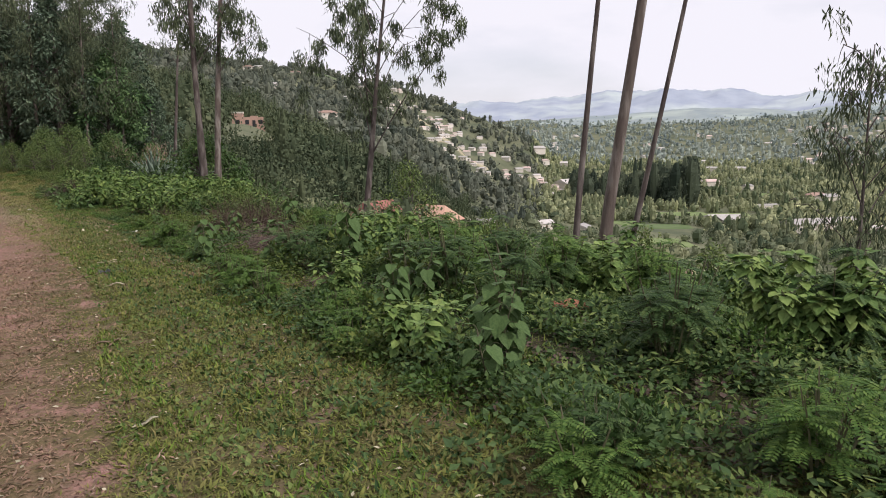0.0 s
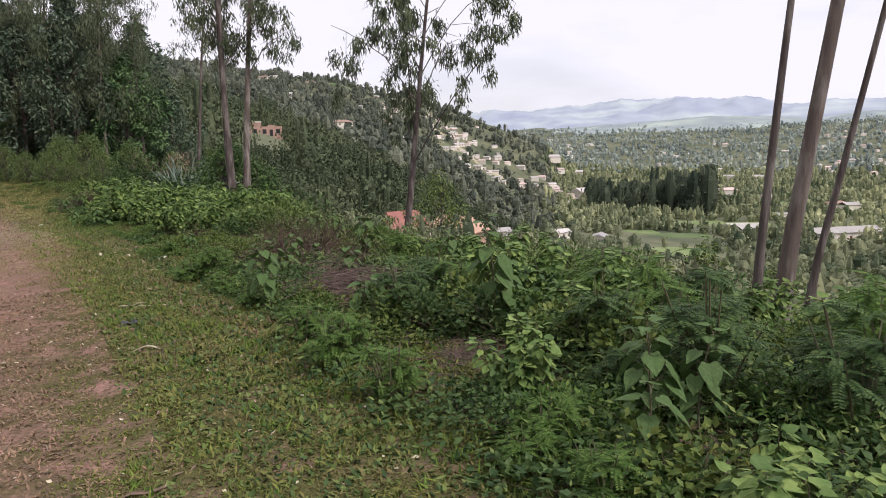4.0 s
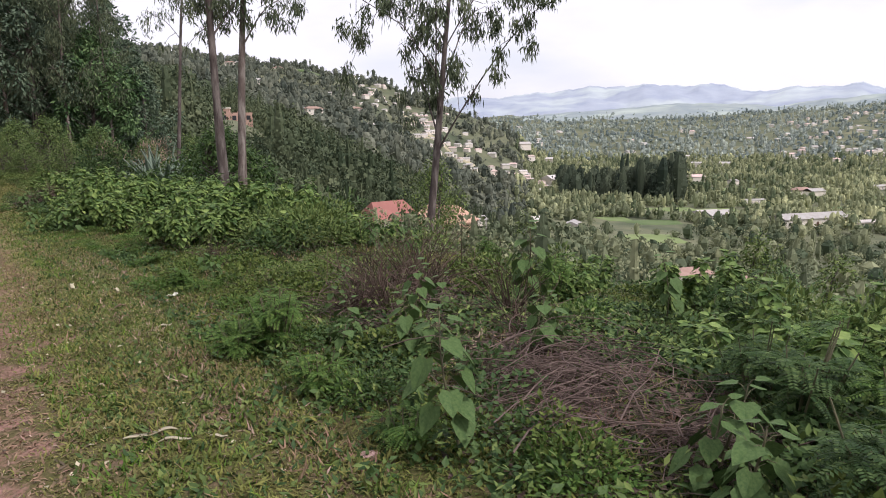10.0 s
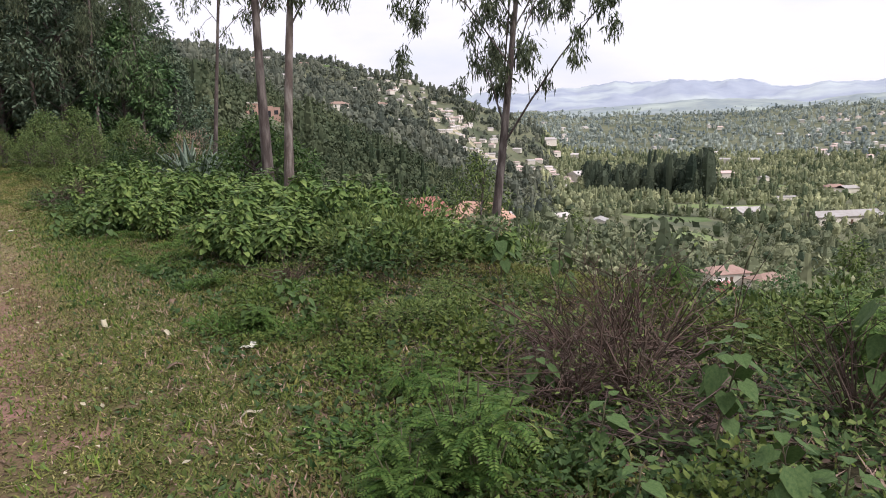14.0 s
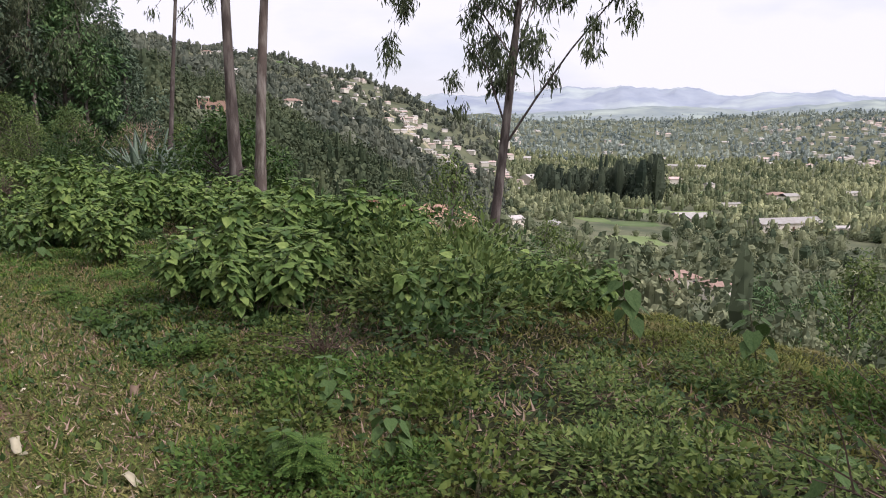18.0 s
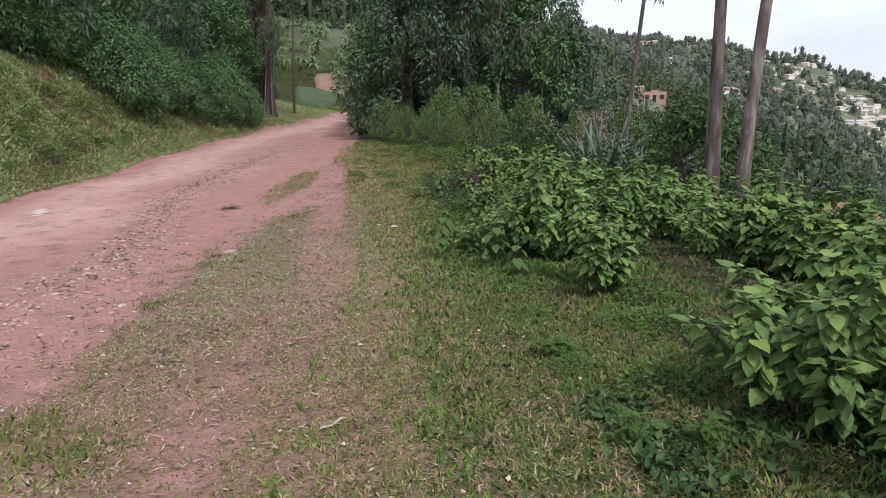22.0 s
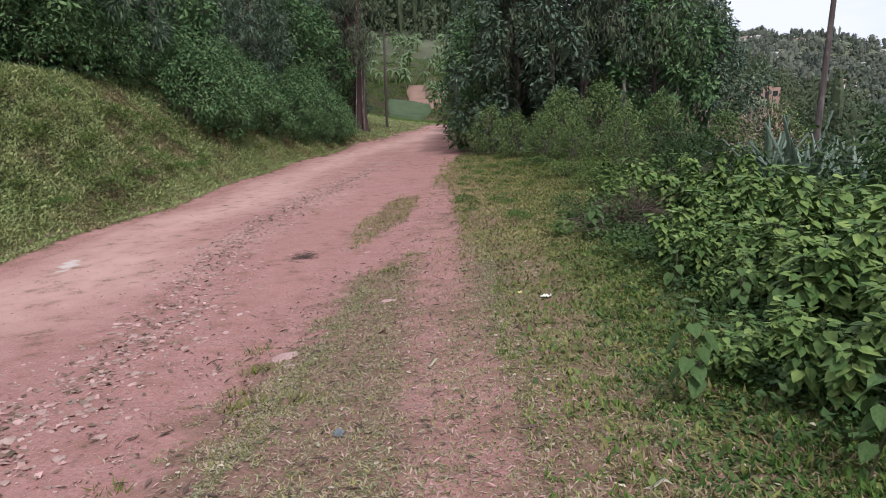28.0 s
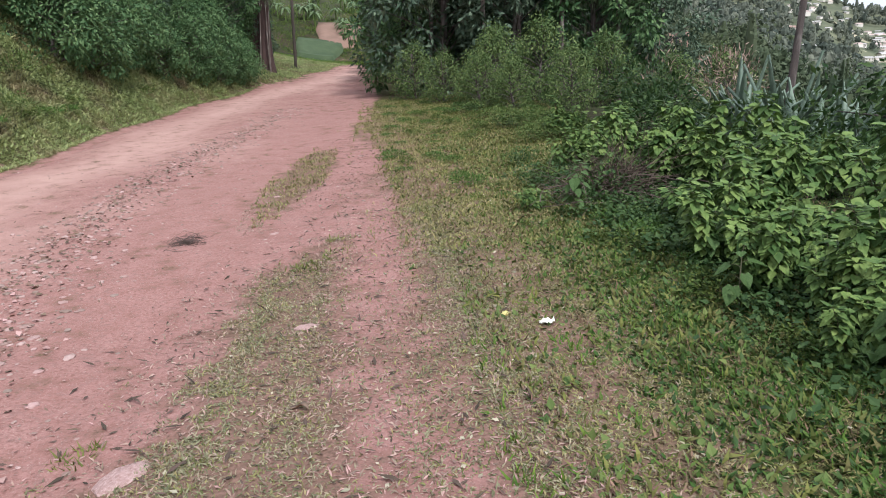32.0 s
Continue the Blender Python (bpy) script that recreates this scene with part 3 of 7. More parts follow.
g_q = np.stack([gi * GRID + gj, (gi + 1) * GRID + gj, (gi + 1) * GRID + gj + 1, gi * GRID + gj + 1], -1).reshape(-1, 4)
g_me = mesh_np("ground", np.stack([gx, gy, gz], -1).reshape(-1, 3), None, g_q, True)
gs, gn = gx * AHEAD[0] + gy * AHEAD[1], gx * RIGHT[0] + gy * RIGHT[1]
on_road = smooth(-0.45, 0.3, road_right(gs) - gn + 0.25 * waves(gx, gy, 1.4, 9)) * smooth(-0.05, 0.4, gn - road_left(gs)) * (1 - smooth(84, 90, gs))
on_road = on_road * (1 - 0.9 * smooth(-0.4, 0.6, turf_island(gs, gn)))
early = 1 - smooth(14, 19, gs)
track = np.exp(-((gn - rut_middle(gs) + 0.2 * early) / (0.34 + 0.3 * early + 0.1 * smooth(22, 25, gs))) ** 4) * (0.7 + 0.25 * np.sin(gs * 1.1 + 1) * (1 - early) + 0.2 * smooth(22, 25, gs)) * (1 - smooth(36, 39, gs)) * (1 - 0.25 * early) * (0.6 + 0.4 * smooth(17, 22, gs) + early * (-0.28 + 0.5 * waves(gx, gy, 2.1, 31)))
scrape = 0.3 * np.exp(-(((gs - 9.6) / 0.8) ** 2 + ((gn - 3.0) / 0.7) ** 2)) + 0.6 * np.exp(-(((gs - 6.8) / 0.5) ** 2 + ((gn - 2.8) / 0.35) ** 2))
bank_scar = 0.25 * np.exp(-(((gs - 34) / 2.5) ** 2 + ((gn + 12.0) / 0.5) ** 2))
bare = np.clip(np.maximum.reduce([on_road, track, scrape, bank_scar]), 0, 1)
worn = on_road * (0.85 * np.exp(-((gn - road_left(gs) - 2.3) / 1.3) ** 2) + 0.25 * np.exp(-((gn + 4.6 + 0.3 * np.sin(gs * 0.3)) / 0.8) ** 2))
# where bushes and bank growth stand: ground colour darkened to stand for shade
wild_shade = np.clip(smooth(1.9, 3.2, gn + 0.35 * waves(gx, gy, 2.3, 4)) + smooth(0.1, 0.9, -gn + road_left(gs)), 0, 1)
# a short pale streak on the left part of the road
streak = np.exp(-(((gs - 30.1) * 0.93 - (gn + 6.95) * 0.37) / 0.8) ** 2 - (((gs - 30.1) * 0.37 + (gn + 6.95) * 0.93) / 0.22) ** 2)
far_mask = smooth(60, 140, np.hypot(gx + 9, gy - 17))
thin = smooth(-1.0, 0.6, 0.9 - gn) * smooth(8, 19, gs) + 0.6 * np.exp(-((gn + 0.15) / 0.6) ** 2)
thin = thin * (1 - smooth(40, 50, gs)) * smooth(-4, -2, gn)
for a_name, a_val in (("thin", thin), ("bare", bare), ("worn", worn), ("wild_shade", wild_shade), ("far", far_mask), ("pale_streak", streak * (0.8 + 0.3 * waves(gx, gy, 0.6, 3)))):
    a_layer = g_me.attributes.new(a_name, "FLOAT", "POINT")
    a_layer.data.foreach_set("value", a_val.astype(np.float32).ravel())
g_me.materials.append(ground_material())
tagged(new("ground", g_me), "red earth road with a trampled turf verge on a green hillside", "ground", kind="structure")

# ---- far hills across the valley ----


def far_hills(name, radius, depth, az0, az1, crest, base, folds, material, label, seed):
    """A range of hills: spurs and hollows run down from an uneven crest towards the valley."""
    k, rows_ = 420, 34
    az = np.linspace(az0, az1, k)
    top = radius * np.interp(-az, [-c[0] for c in crest], [c[1] for c in crest]) * (1 + 0.035 * np.sin(az * 1.3 + seed) + 0.02 * np.sin(az * 3.1 + seed) + 0.012 * np.sin(az * 7.7))
    v = []
    for r_ in range(rows_):
        f = r_ / (rows_ - 1)
        rad = radius + depth * (f - 1)
        wx, wy = az * radius / 57.3 + 260 * f * np.sin(az * 0.31 + seed), rad * 0.55 + 90 * np.sin(az * 0.23 + seed)
        spur = 1.1 * waves(wx, wy, 1900, seed) + 0.6 * waves(wx, wy, 830, seed + 1) + 0.3 * waves(wx, wy, 310, seed + 2) + 0.12 * waves(wx, wy, 140, seed + 3)
        z = base + (top - base) * np.sin(f * np.pi / 2) ** 1.25 + folds * spur * np.sin(f * np.pi) ** 0.8
        v.append(np.stack([-np.sin(np.radians(az)) * rad - 6, np.cos(np.radians(az)) * rad + 12, z], -1))
    v = np.concatenate(v)
    i, j = np.meshgrid(np.arange(rows_ - 1), np.arange(k - 1), indexing="ij")
    q = np.stack([i * k + j, (i + 1) * k + j, (i + 1) * k + j + 1, i * k + j + 1], -1).reshape(-1, 4)
    ob = new(name, mesh_np(name, v, None, q, True))
    ob.data.materials.append(material)
    return tagged(ob, label, "hill", kind="structure")


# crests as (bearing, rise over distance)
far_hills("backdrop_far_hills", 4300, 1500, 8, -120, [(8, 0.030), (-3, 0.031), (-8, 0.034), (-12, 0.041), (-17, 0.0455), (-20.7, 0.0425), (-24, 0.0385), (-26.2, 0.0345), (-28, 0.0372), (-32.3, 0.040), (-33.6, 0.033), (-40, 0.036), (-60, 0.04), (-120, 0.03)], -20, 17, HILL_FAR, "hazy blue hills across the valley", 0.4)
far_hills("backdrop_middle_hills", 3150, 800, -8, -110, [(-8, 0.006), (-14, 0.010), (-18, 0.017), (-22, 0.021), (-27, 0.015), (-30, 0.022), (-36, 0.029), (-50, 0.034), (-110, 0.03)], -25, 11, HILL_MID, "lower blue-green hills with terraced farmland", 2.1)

# ---- plants: one function for each kind ----


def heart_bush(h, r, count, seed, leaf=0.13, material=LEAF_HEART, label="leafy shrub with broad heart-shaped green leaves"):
    """Upright stems with drooping broad leaves in tiers."""
    g = np.random.default_rng(seed)
    ob = thing("broadleaf_shrub", label, "shrub", "roadside shrubs")
    stems, fol = Shape(), Shape()
    k = max(3, int(r * 18))
    pos, axis, up = [], [], []
    lump = g.uniform(0, 2 * np.pi, 2)
    for i in range(k):
        a = g.uniform(0, 2 * np.pi)
        rad = r * math.sqrt(g.uniform(0.0, 1.0)) * 0.9
        dome = (1 - 0.5 * (rad / r) ** 2) * (0.86 + 0.16 * math.sin(2 * a + lump[0]) + 0.1 * math.sin(3 * a + lump[1]))
        top = np.array((math.cos(a) * rad, math.sin(a) * rad, h * g.uniform(0.62, 1.08) * dome))
        foot = top * (0.35, 0.35, 0)
        p = np.linspace(0, 1, 6)[:, None] * (top - foot) + foot
        p[:, :2] += (np.linspace(0, 1, 6) ** 2)[:, None] * g.normal(0, 0.06, 2)
        stems.tube(p, np.linspace(0.009, 0.003, 6), 4)
        m = count // k
        f = np.sort(1 - g.uniform(0, 0.72 if rad > 0.55 * r else 0.6, m) ** 1.2)
        at = np.stack([np.interp(f, np.linspace(0, 1, 6), p[:, c]) for c in range(3)], -1)
        th = np.arange(m) * 2.4 + g.uniform(0, 6.28) + g.normal(0, 0.35, m)
        out = np.stack([np.cos(th), np.sin(th), g.uniform(-0.3, 0.15, m)], -1)
        reach = 0.04 + 0.10 * g.uniform(0.3, 1, m) * (1.2 - f)
        pos.append(at + out * reach[:, None] * (1, 1, 0.3))
        axis.append(out - np.stack([0 * f, 0 * f, g.uniform(0.15, 0.75, m)], -1) + (0, 0, 0.7) * (f[:, None] > 0.94))
        up.append(np.stack([g.normal(0, 0.22, m), g.normal(0, 0.22, m), np.ones(m)], -1) + out * 0.35)
    pos, axis, up = (np.concatenate(a) for a in (pos, axis, up))
    size = leaf * g.uniform(0.45, 1.2, len(pos))
    part("stalk", stems.mesh("stalk"), STEM, ob)
    fol.leaves(pos, axis, up, size, "heart")
    part("foliage", fol.mesh("foliage"), material, ob)
    return ob


def young_plant(h, count, leaf, seed, label="young broad-leaved plant with a few large hanging leaves"):
    """One dark stem with large drooping leaves on short stalks, smaller and more upright towards the tip."""
    g = np.random.default_rng(seed)
    ob = thing("broadleaf_plant", label, "plant", "young broad-leaved plants")
    u = np.linspace(0, 1, 8)
    stem = np.stack([0.10 * h * np.sin(u * 2.2 + seed), 0.08 * h * np.sin(u * 2.7 + 2 * seed), u * h], -1)
    stem -= stem[0]
    stems = Shape().tube(stem, np.linspace(0.008, 0.003, 8), 6)
    form = Shape().leaves([(0, 0, 0)], [(0, 1, 0)], [(0, 0, 1)], [1.0], "heart").mesh("leaf")
    form.materials.append(LEAF_YOUNG)
    for k in range(count):
        f = 0.28 + 0.72 * (k + 0.5) / count
        at = Vector([float(np.interp(f, u, stem[:, c])) for c in range(3)])
        th = k * 2.4 + g.normal(0, 0.3)
        out = Vector((math.cos(th), math.sin(th), 0))
        young = max(0.0, (f - 0.72) / 0.28)
        tip = at + out * leaf * g.uniform(0.35, 0.75) * (1 - 0.6 * young) + Vector((0, 0, leaf * (0.18 + 0.2 * young)))
        stems.tube([at, (at + tip) / 2 + Vector((0, 0, 0.012)), tip], (0.0025, 0.002, 0.0016), 4)
        way = (out * (0.75 + 0.3 * young) + Vector((g.normal(0, 0.12), g.normal(0, 0.12), g.uniform(-0.95, -0.35) + 1.2 * young))).normalized()
        side = way.cross(Vector((0, 0, 1)) + out * 0.5).normalized()
        leaf_ob = part("leaf", form, None, ob)
        leaf_ob.matrix_basis = Matrix.Translation(tip) @ Matrix((side, way, side.cross(way))).transposed().to_4x4() @ Matrix.Scale(leaf * g.uniform(0.75, 1.2) * (1 - 0.5 * young), 4)
    part("stem", stems.mesh("stem", True), STEM, ob)
    return ob


def small_bush(h, r, count, seed, leaf=0.05, material=LEAF_WEED, form="oval", label="low bush of small green leaves", droop=0.0, name="low_bush"):
    """A rounded mound of small leaves on many thin stems."""
    g = np.random.default_rng(seed)
    ob = thing(name, label, "bush", "roadside bushes")
    stems, fol = Shape(), Shape()
    lobes = [(g.normal(0, r * 0.45, 2), g.uniform(0.45, 0.8) * r, h * g.uniform(0.6, 1.0)) for _ in range(6)]
    pos, out = [], []
    for c, rad, top in lobes:
        m = count // 6
        d = unit(g.normal(0, 1, (m, 3)))
        d[:, 2] = np.abs(d[:, 2]) * 1.1 - 0.25
        shell = g.uniform(0.35, 1.05, m) ** 0.5
        p = np.stack([c[0] + d[:, 0] * rad * shell, c[1] + d[:, 1] * rad * shell, np.maximum(top * (0.45 + 0.55 * d[:, 2] * shell), 0.02)], -1)
        pos.append(p)
        out.append(d)
        for _ in range(2):
            e = p[g.integers(m)]
            stems.tube([(c[0] * 0.4, c[1] * 0.4, 0), (c[0] * 0.7 + e[0] * 0.2, c[1] * 0.7 + e[1] * 0.2, e[2] * 0.55), e], (0.006, 0.004, 0.002), 3)
    pos, out = np.concatenate(pos), np.concatenate(out)
    axis = out + g.normal(0, 0.5, out.shape) + (0, 0, 0.1 - droop)
    up = out * 0.5 + g.normal(0, 0.35, out.shape) + (0, 0, 0.8)
    fol.leaves(pos, axis, up, leaf * g.uniform(0.5, 1.3, len(pos)), form)
    tagged(part("stalk", stems.mesh("stalk"), STEM, ob), kind="stuff")
    part("foliage", fol.mesh("foliage"), material, ob)
    return ob


def fern_bush(h, r, fronds, seed, material=LEAF_FINE, label="feathery shrub with fern-like compound leaves", length=0.2, pairs=12):
    """Arching compound leaves of many paired leaflets, each frond a part."""
    g = np.random.default_rng(seed)
    ob = thing("feathery_shrub", label, "shrub", "feathery shrubs")
    stems = Shape()
    k = max(6, int(r * 24))
    tips = []
    for i in range(k):
        a, rad = g.uniform(0, 2 * np.pi), r * 0.6 * math.sqrt(g.uniform())
        tip = np.array((math.cos(a) * rad, math.sin(a) * rad, h * g.uniform(0.6, 0.95)))
        stems.tube([tip * (0.3, 0.3, 0), tip * (0.6, 0.6, 0.5), tip], (0.009, 0.007, 0.004), 4)
        tips.append(tip)
    part("stalk", stems.mesh("stalk"), STEM, ob)
    for i in range(fronds):
        fol = Shape()
        tip = tips[g.integers(k)]
        f = g.uniform(0.35, 1)
        foot = tip * (0.3 + 0.7 * f, 0.3 + 0.7 * f, f)
        for spray in range(6):
            th = g.uniform(0, 2 * np.pi)
            way = np.array((math.cos(th), math.sin(th), g.uniform(-0.05, 0.55)))
            ln = length * g.uniform(0.6, 1.15)
            u = np.linspace(0, 1, 6)
            rach = foot + way * ln * u[:, None] - np.array((0, 0, 0.4 * ln)) * (u ** 2)[:, None]
            fol.tube(rach, np.linspace(0.0025, 0.001, 6), 3)
            w = np.linspace(0.12, 1, pairs)
            c = np.stack([np.interp(w, u, rach[:, m]) for m in range(3)], -1)
            d = unit(np.gradient(c, axis=0))
            sd = unit(np.cross(d, (0, 0, 1.0)))
            nm = np.cross(sd, d)
            for sign in (1, -1):
                fol.leaves(c, sd * sign + d * 0.35 - (0, 0, 0.12), nm + g.normal(0, 0.15, nm.shape), ln * 0.2 * (1 - 0.55 * np.abs(w - 0.45)), "leaflet")
        part("frond", fol.mesh("frond"), material, ob)
    return ob


def brush_pile(r, h, count, seed, label="tangled heap of dead grey-brown twigs"):
    """Bent branches, each a part, over a tangle of fine twigs."""
    g = np.random.default_rng(seed)
    ob = thing("brush_heap", label, "brushwood", "brush heaps")

    def bent(ln, top):
        c, a = g.normal(0, r * 0.42, 2), g.uniform(0, 2 * np.pi)
        u = np.linspace(-0.5, 0.5, 6)
        bow = g.normal(0, 0.28) * ln
        x = np.cos(a) * u * ln - np.sin(a) * bow * (0.25 - u ** 2) * 4
        y = np.sin(a) * u * ln + np.cos(a) * bow * (0.25 - u ** 2) * 4
        z = abs(g.normal(0, top)) + g.uniform(0, 1.2) * top * (0.25 - u ** 2) * 4 + g.normal(0, 0.25) * top * u
        return np.stack([c[0] + x, c[1] + y, np.maximum(z + g.normal(0, 0.008, 6), 0.006)], -1)

    for _ in range(count):
        w = g.uniform(0.002, 0.005)
        part("twig", Shape().tube(bent(g.uniform(0.3, 1.0) * min(1.0, r * 1.5), h * 0.5), np.linspace(w, w * 0.4, 6), 5).mesh("twig"), DEADWOOD, ob)
    fine = Shape()
    for _ in range(count * 5):
        fine.tube(bent(g.uniform(0.12, 0.45) * min(1.0, r * 1.5), h * 0.3), np.linspace(0.0028, 0.0012, 6), 3)
    tagged(part("twig_tangle", fine.mesh("twig_tangle"), DEADWOOD, ob), kind="stuff")
    return ob


def bare_shrub(h, r, count, seed, label="half-dead shrub of bare grey-brown branches"):
    """Leafless branching canes, with a few leaves left."""
    g = np.random.default_rng(seed)
    ob = thing("bare_shrub", label, "shrub", "dead shrubs")
    sh, fol = Shape(), Shape()
    ends = []
    for _ in range(count):
        a, o = g.uniform(0, 2 * np.pi), g.uniform(0.1, 1)
        tip = np.array((math.cos(a) * r * o, math.sin(a) * r * o, h * g.uniform(0.5, 1)))
        p = np.linspace(0, 1, 7)[:, None] * tip + np.cumsum(g.normal(0, 0.025, (7, 3)), 0) * np.linspace(0, 1, 7)[:, None]
        p[:, 2] = np.maximum(p[:, 2], 0) * (1 - 0.15 * np.linspace(0, 1, 7) ** 3)
        sh.tube(p, np.linspace(0.008, 0.002, 7), 4)
        ends.append(p[-1])
        for b in range(2):
            q = p[g.integers(2, 6)]
            e = q + g.normal(0, 0.22, 3) + (0, 0, 0.08)
            sh.tube([q, (q + e) / 2 + g.normal(0, 0.02, 3), e], (0.004, 0.003, 0.0015), 3)
            ends.append(e)
    ends = np.array(ends)
    m = len(ends)
    fol.leaves(ends, g.normal(0, 1, (m, 3)), g.normal(0, 0.4, (m, 3)) + (0, 0, 1), g.uniform(0.02, 0.05, m), "oval")
    part("branchwork", sh.mesh("branchwork"), TWIG, ob)
    part("foliage", fol.mesh("foliage"), LEAF_OLIVE, ob)
    return ob


def agave(seed):
    g = np.random.default_rng(seed)
    ob = thing("agave_plant", "blue-green agave with stiff sword-like leaves", "agave", "agaves")
    for i in range(22):
        th, el = i * 2.4, 0.35 + 1.05 * (i / 22)
        ln = g.uniform(0.9, 1.3)
        u = np.linspace(0, 1, 6)
        d = np.array((math.cos(th) * math.cos(el), math.sin(th) * math.cos(el), math.sin(el)))
        sd = np.array((-math.sin(th), math.cos(th), 0))
        nm = np.cross(sd, d)
        c = d * (u * ln)[:, None] - np.array((0, 0, 0.12)) * (u ** 2)[:, None] + np.array((0, 0, 0.05))
        w = 0.06 * np.array((0.7, 1, 1.05, 0.85, 0.5, 0.03))
        v = np.concatenate([c - sd * w[:, None] + nm * 0.015, c - nm * 0.015, c + sd * w[:, None] + nm * 0.015])
        q = [(r * 6 + k, r * 6 + k + 1, (r + 1) * 6 + k + 1, (r + 1) * 6 + k) for r in range(2) for k in range(5)]
        q += [(12 + k, 12 + k + 1, k + 1, k) for k in range(5)]
        part("leaf", mesh_np("leaf", v, None, q, True), LEAF_AGAVE, ob)
    return ob


def banana(seed, h=3.2):
    g = np.random.default_rng(seed)
    ob = thing("banana_plant", "banana plant with large arching torn leaves", "banana plant", "banana plants")
    st = Shape().tube([(0, 0, 0), (0.03, 0, h * 0.3), (0, 0.02, h * 0.6)], (0.14, 0.12, 0.08), 8)
    part("trunk", st.mesh("trunk", True), LEAF_OLIVE, ob)
    for i in range(8):
        th = i * 2.4 + g.uniform(-0.3, 0.3)
        ln = g.uniform(1.5, 2.1)
        u = np.linspace(0, 1, 8)
        out = np.array((math.cos(th), math.sin(th), 0))
        sd = np.array((-math.sin(th), math.cos(th), 0))
        up0 = g.uniform(0.5, 1.2)
        c = np.array((0, 0, h * 0.58)) + out * (u * ln * 0.75)[:, None] + np.array((0, 0, 1)) * (ln * (up0 * u - 1.0 * u ** 2))[:, None]
        w = 0.2 * np.array((0.15, 0.7, 1, 1, 0.95, 0.8, 0.5, 0.05))
        v = np.concatenate([c - sd * w[:, None] - (0, 0, 0.06), c, c + sd * w[:, None] - (0, 0, 0.06)])
        q = [(r * 8 + k, r * 8 + k + 1, (r + 1) * 8 + k + 1, (r + 1) * 8 + k) for r in range(2) for k in range(7)]
        part("leaf", mesh_np("leaf", v, None, q, True), LEAF_BANANA, ob)
    return ob


def gum_tree(h, r0, lean, seed, first=0.3, spread=3.0, leaves=3000, bark=BARK_PALE, label="tall slender eucalyptus with drooping leaves", bend=0.3, leaf=0.17, limbs=14, clump=0.5, form="lance", tight=0.2):
    """A tapered, slightly bent trunk, limbs that fork, and hanging tufts of narrow leaves."""
    g = np.random.default_rng(seed)
    ob = thing("eucalyptus_tree", label, "tree", "eucalyptus trees")
    tr, li, fol = Shape(), Shape(), Shape()
    u = np.linspace(0, 1, 14)
    tp = np.stack([lean[0] * h * u + bend * np.sin(u * 3.0 + seed), lean[1] * h * u + bend * np.cos(u * 2.6 + seed) - bend * math.cos(seed), h * u], -1)
    tp[:, 0] -= tp[0, 0]
    tp[:, 1] -= tp[0, 1]
    tp[0, 2] = -0.5
    rr = r0 * (1 - 0.85 * u) * (1 + 0.5 * np.exp(-u * 30)) * (1 + 0.06 * g.normal(0, 1, 14))
    tr.tube(tp, rr, 10)
    pos, axis = [], []
    per = leaves // (limbs * 5)
    for i in range(limbs):
        f = first + (0.97 - first) * (i + g.uniform(0, 0.8)) / limbs
        foot = np.array([np.interp(f, u, tp[:, c]) for c in range(3)])
        th = i * 2.4 + g.uniform(-0.6, 0.6)
        ln = spread * (1.15 - 0.75 * f) * g.uniform(0.6, 1.15)
        way = np.array((math.cos(th), math.sin(th), g.uniform(0.5, 1.1)))
        v = np.linspace(0, 1, 6)
        lp = foot + way * ln * v[:, None] + np.array((0, 0, 0.25 * ln)) * (np.sin(v * 2.6))[:, None] + np.cumsum(g.normal(0, 0.04 * ln, (6, 3)), 0) * v[:, None]
        lr = max(r0 * 0.28 * (1.1 - f), 0.015)
        li.tube(lp, np.linspace(lr, 0.008, 6), 5)
        for b in range(5):
            q = lp[g.integers(1, 6)] + g.normal(0, 0.05, 3)
            e = q + g.normal(0, 0.32, 3) * spread * 0.45 + (0, 0, -0.12)
            li.tube([q, (q + e) / 2 + (0, 0, 0.08), e], (0.012, 0.008, 0.004), 3)
            for tuft in range(2):
                c0 = q + (e - q) * g.uniform(0.3, 1.1) + g.normal(0, clump * 0.3, 3)
                m = max(per // 2, 3)
                hang = g.uniform(0, 1, m) ** 0.7
                c = c0 + g.normal(0, clump * tight, (m, 3)) - np.stack([0 * hang, 0 * hang, hang * clump * 0.36], -1)
                d = g.normal(0, 0.35, (m, 3))
                d[:, 2] -= 1.0
                pos.append(c)
                axis.append(d)
    pos, axis = np.concatenate(pos), np.concatenate(axis)
    fol.leaves(pos, axis, g.normal(0, 1, pos.shape), leaf * g.uniform(0.6, 1.3, len(pos)), form)
    stem_ob = part("trunk", tr.mesh("trunk", True), bark, ob)
    part("limb", li.mesh("limb", True), bark, stem_ob)
    part("crown", fol.mesh("crown"), LEAF_GUM, ob)
    return ob


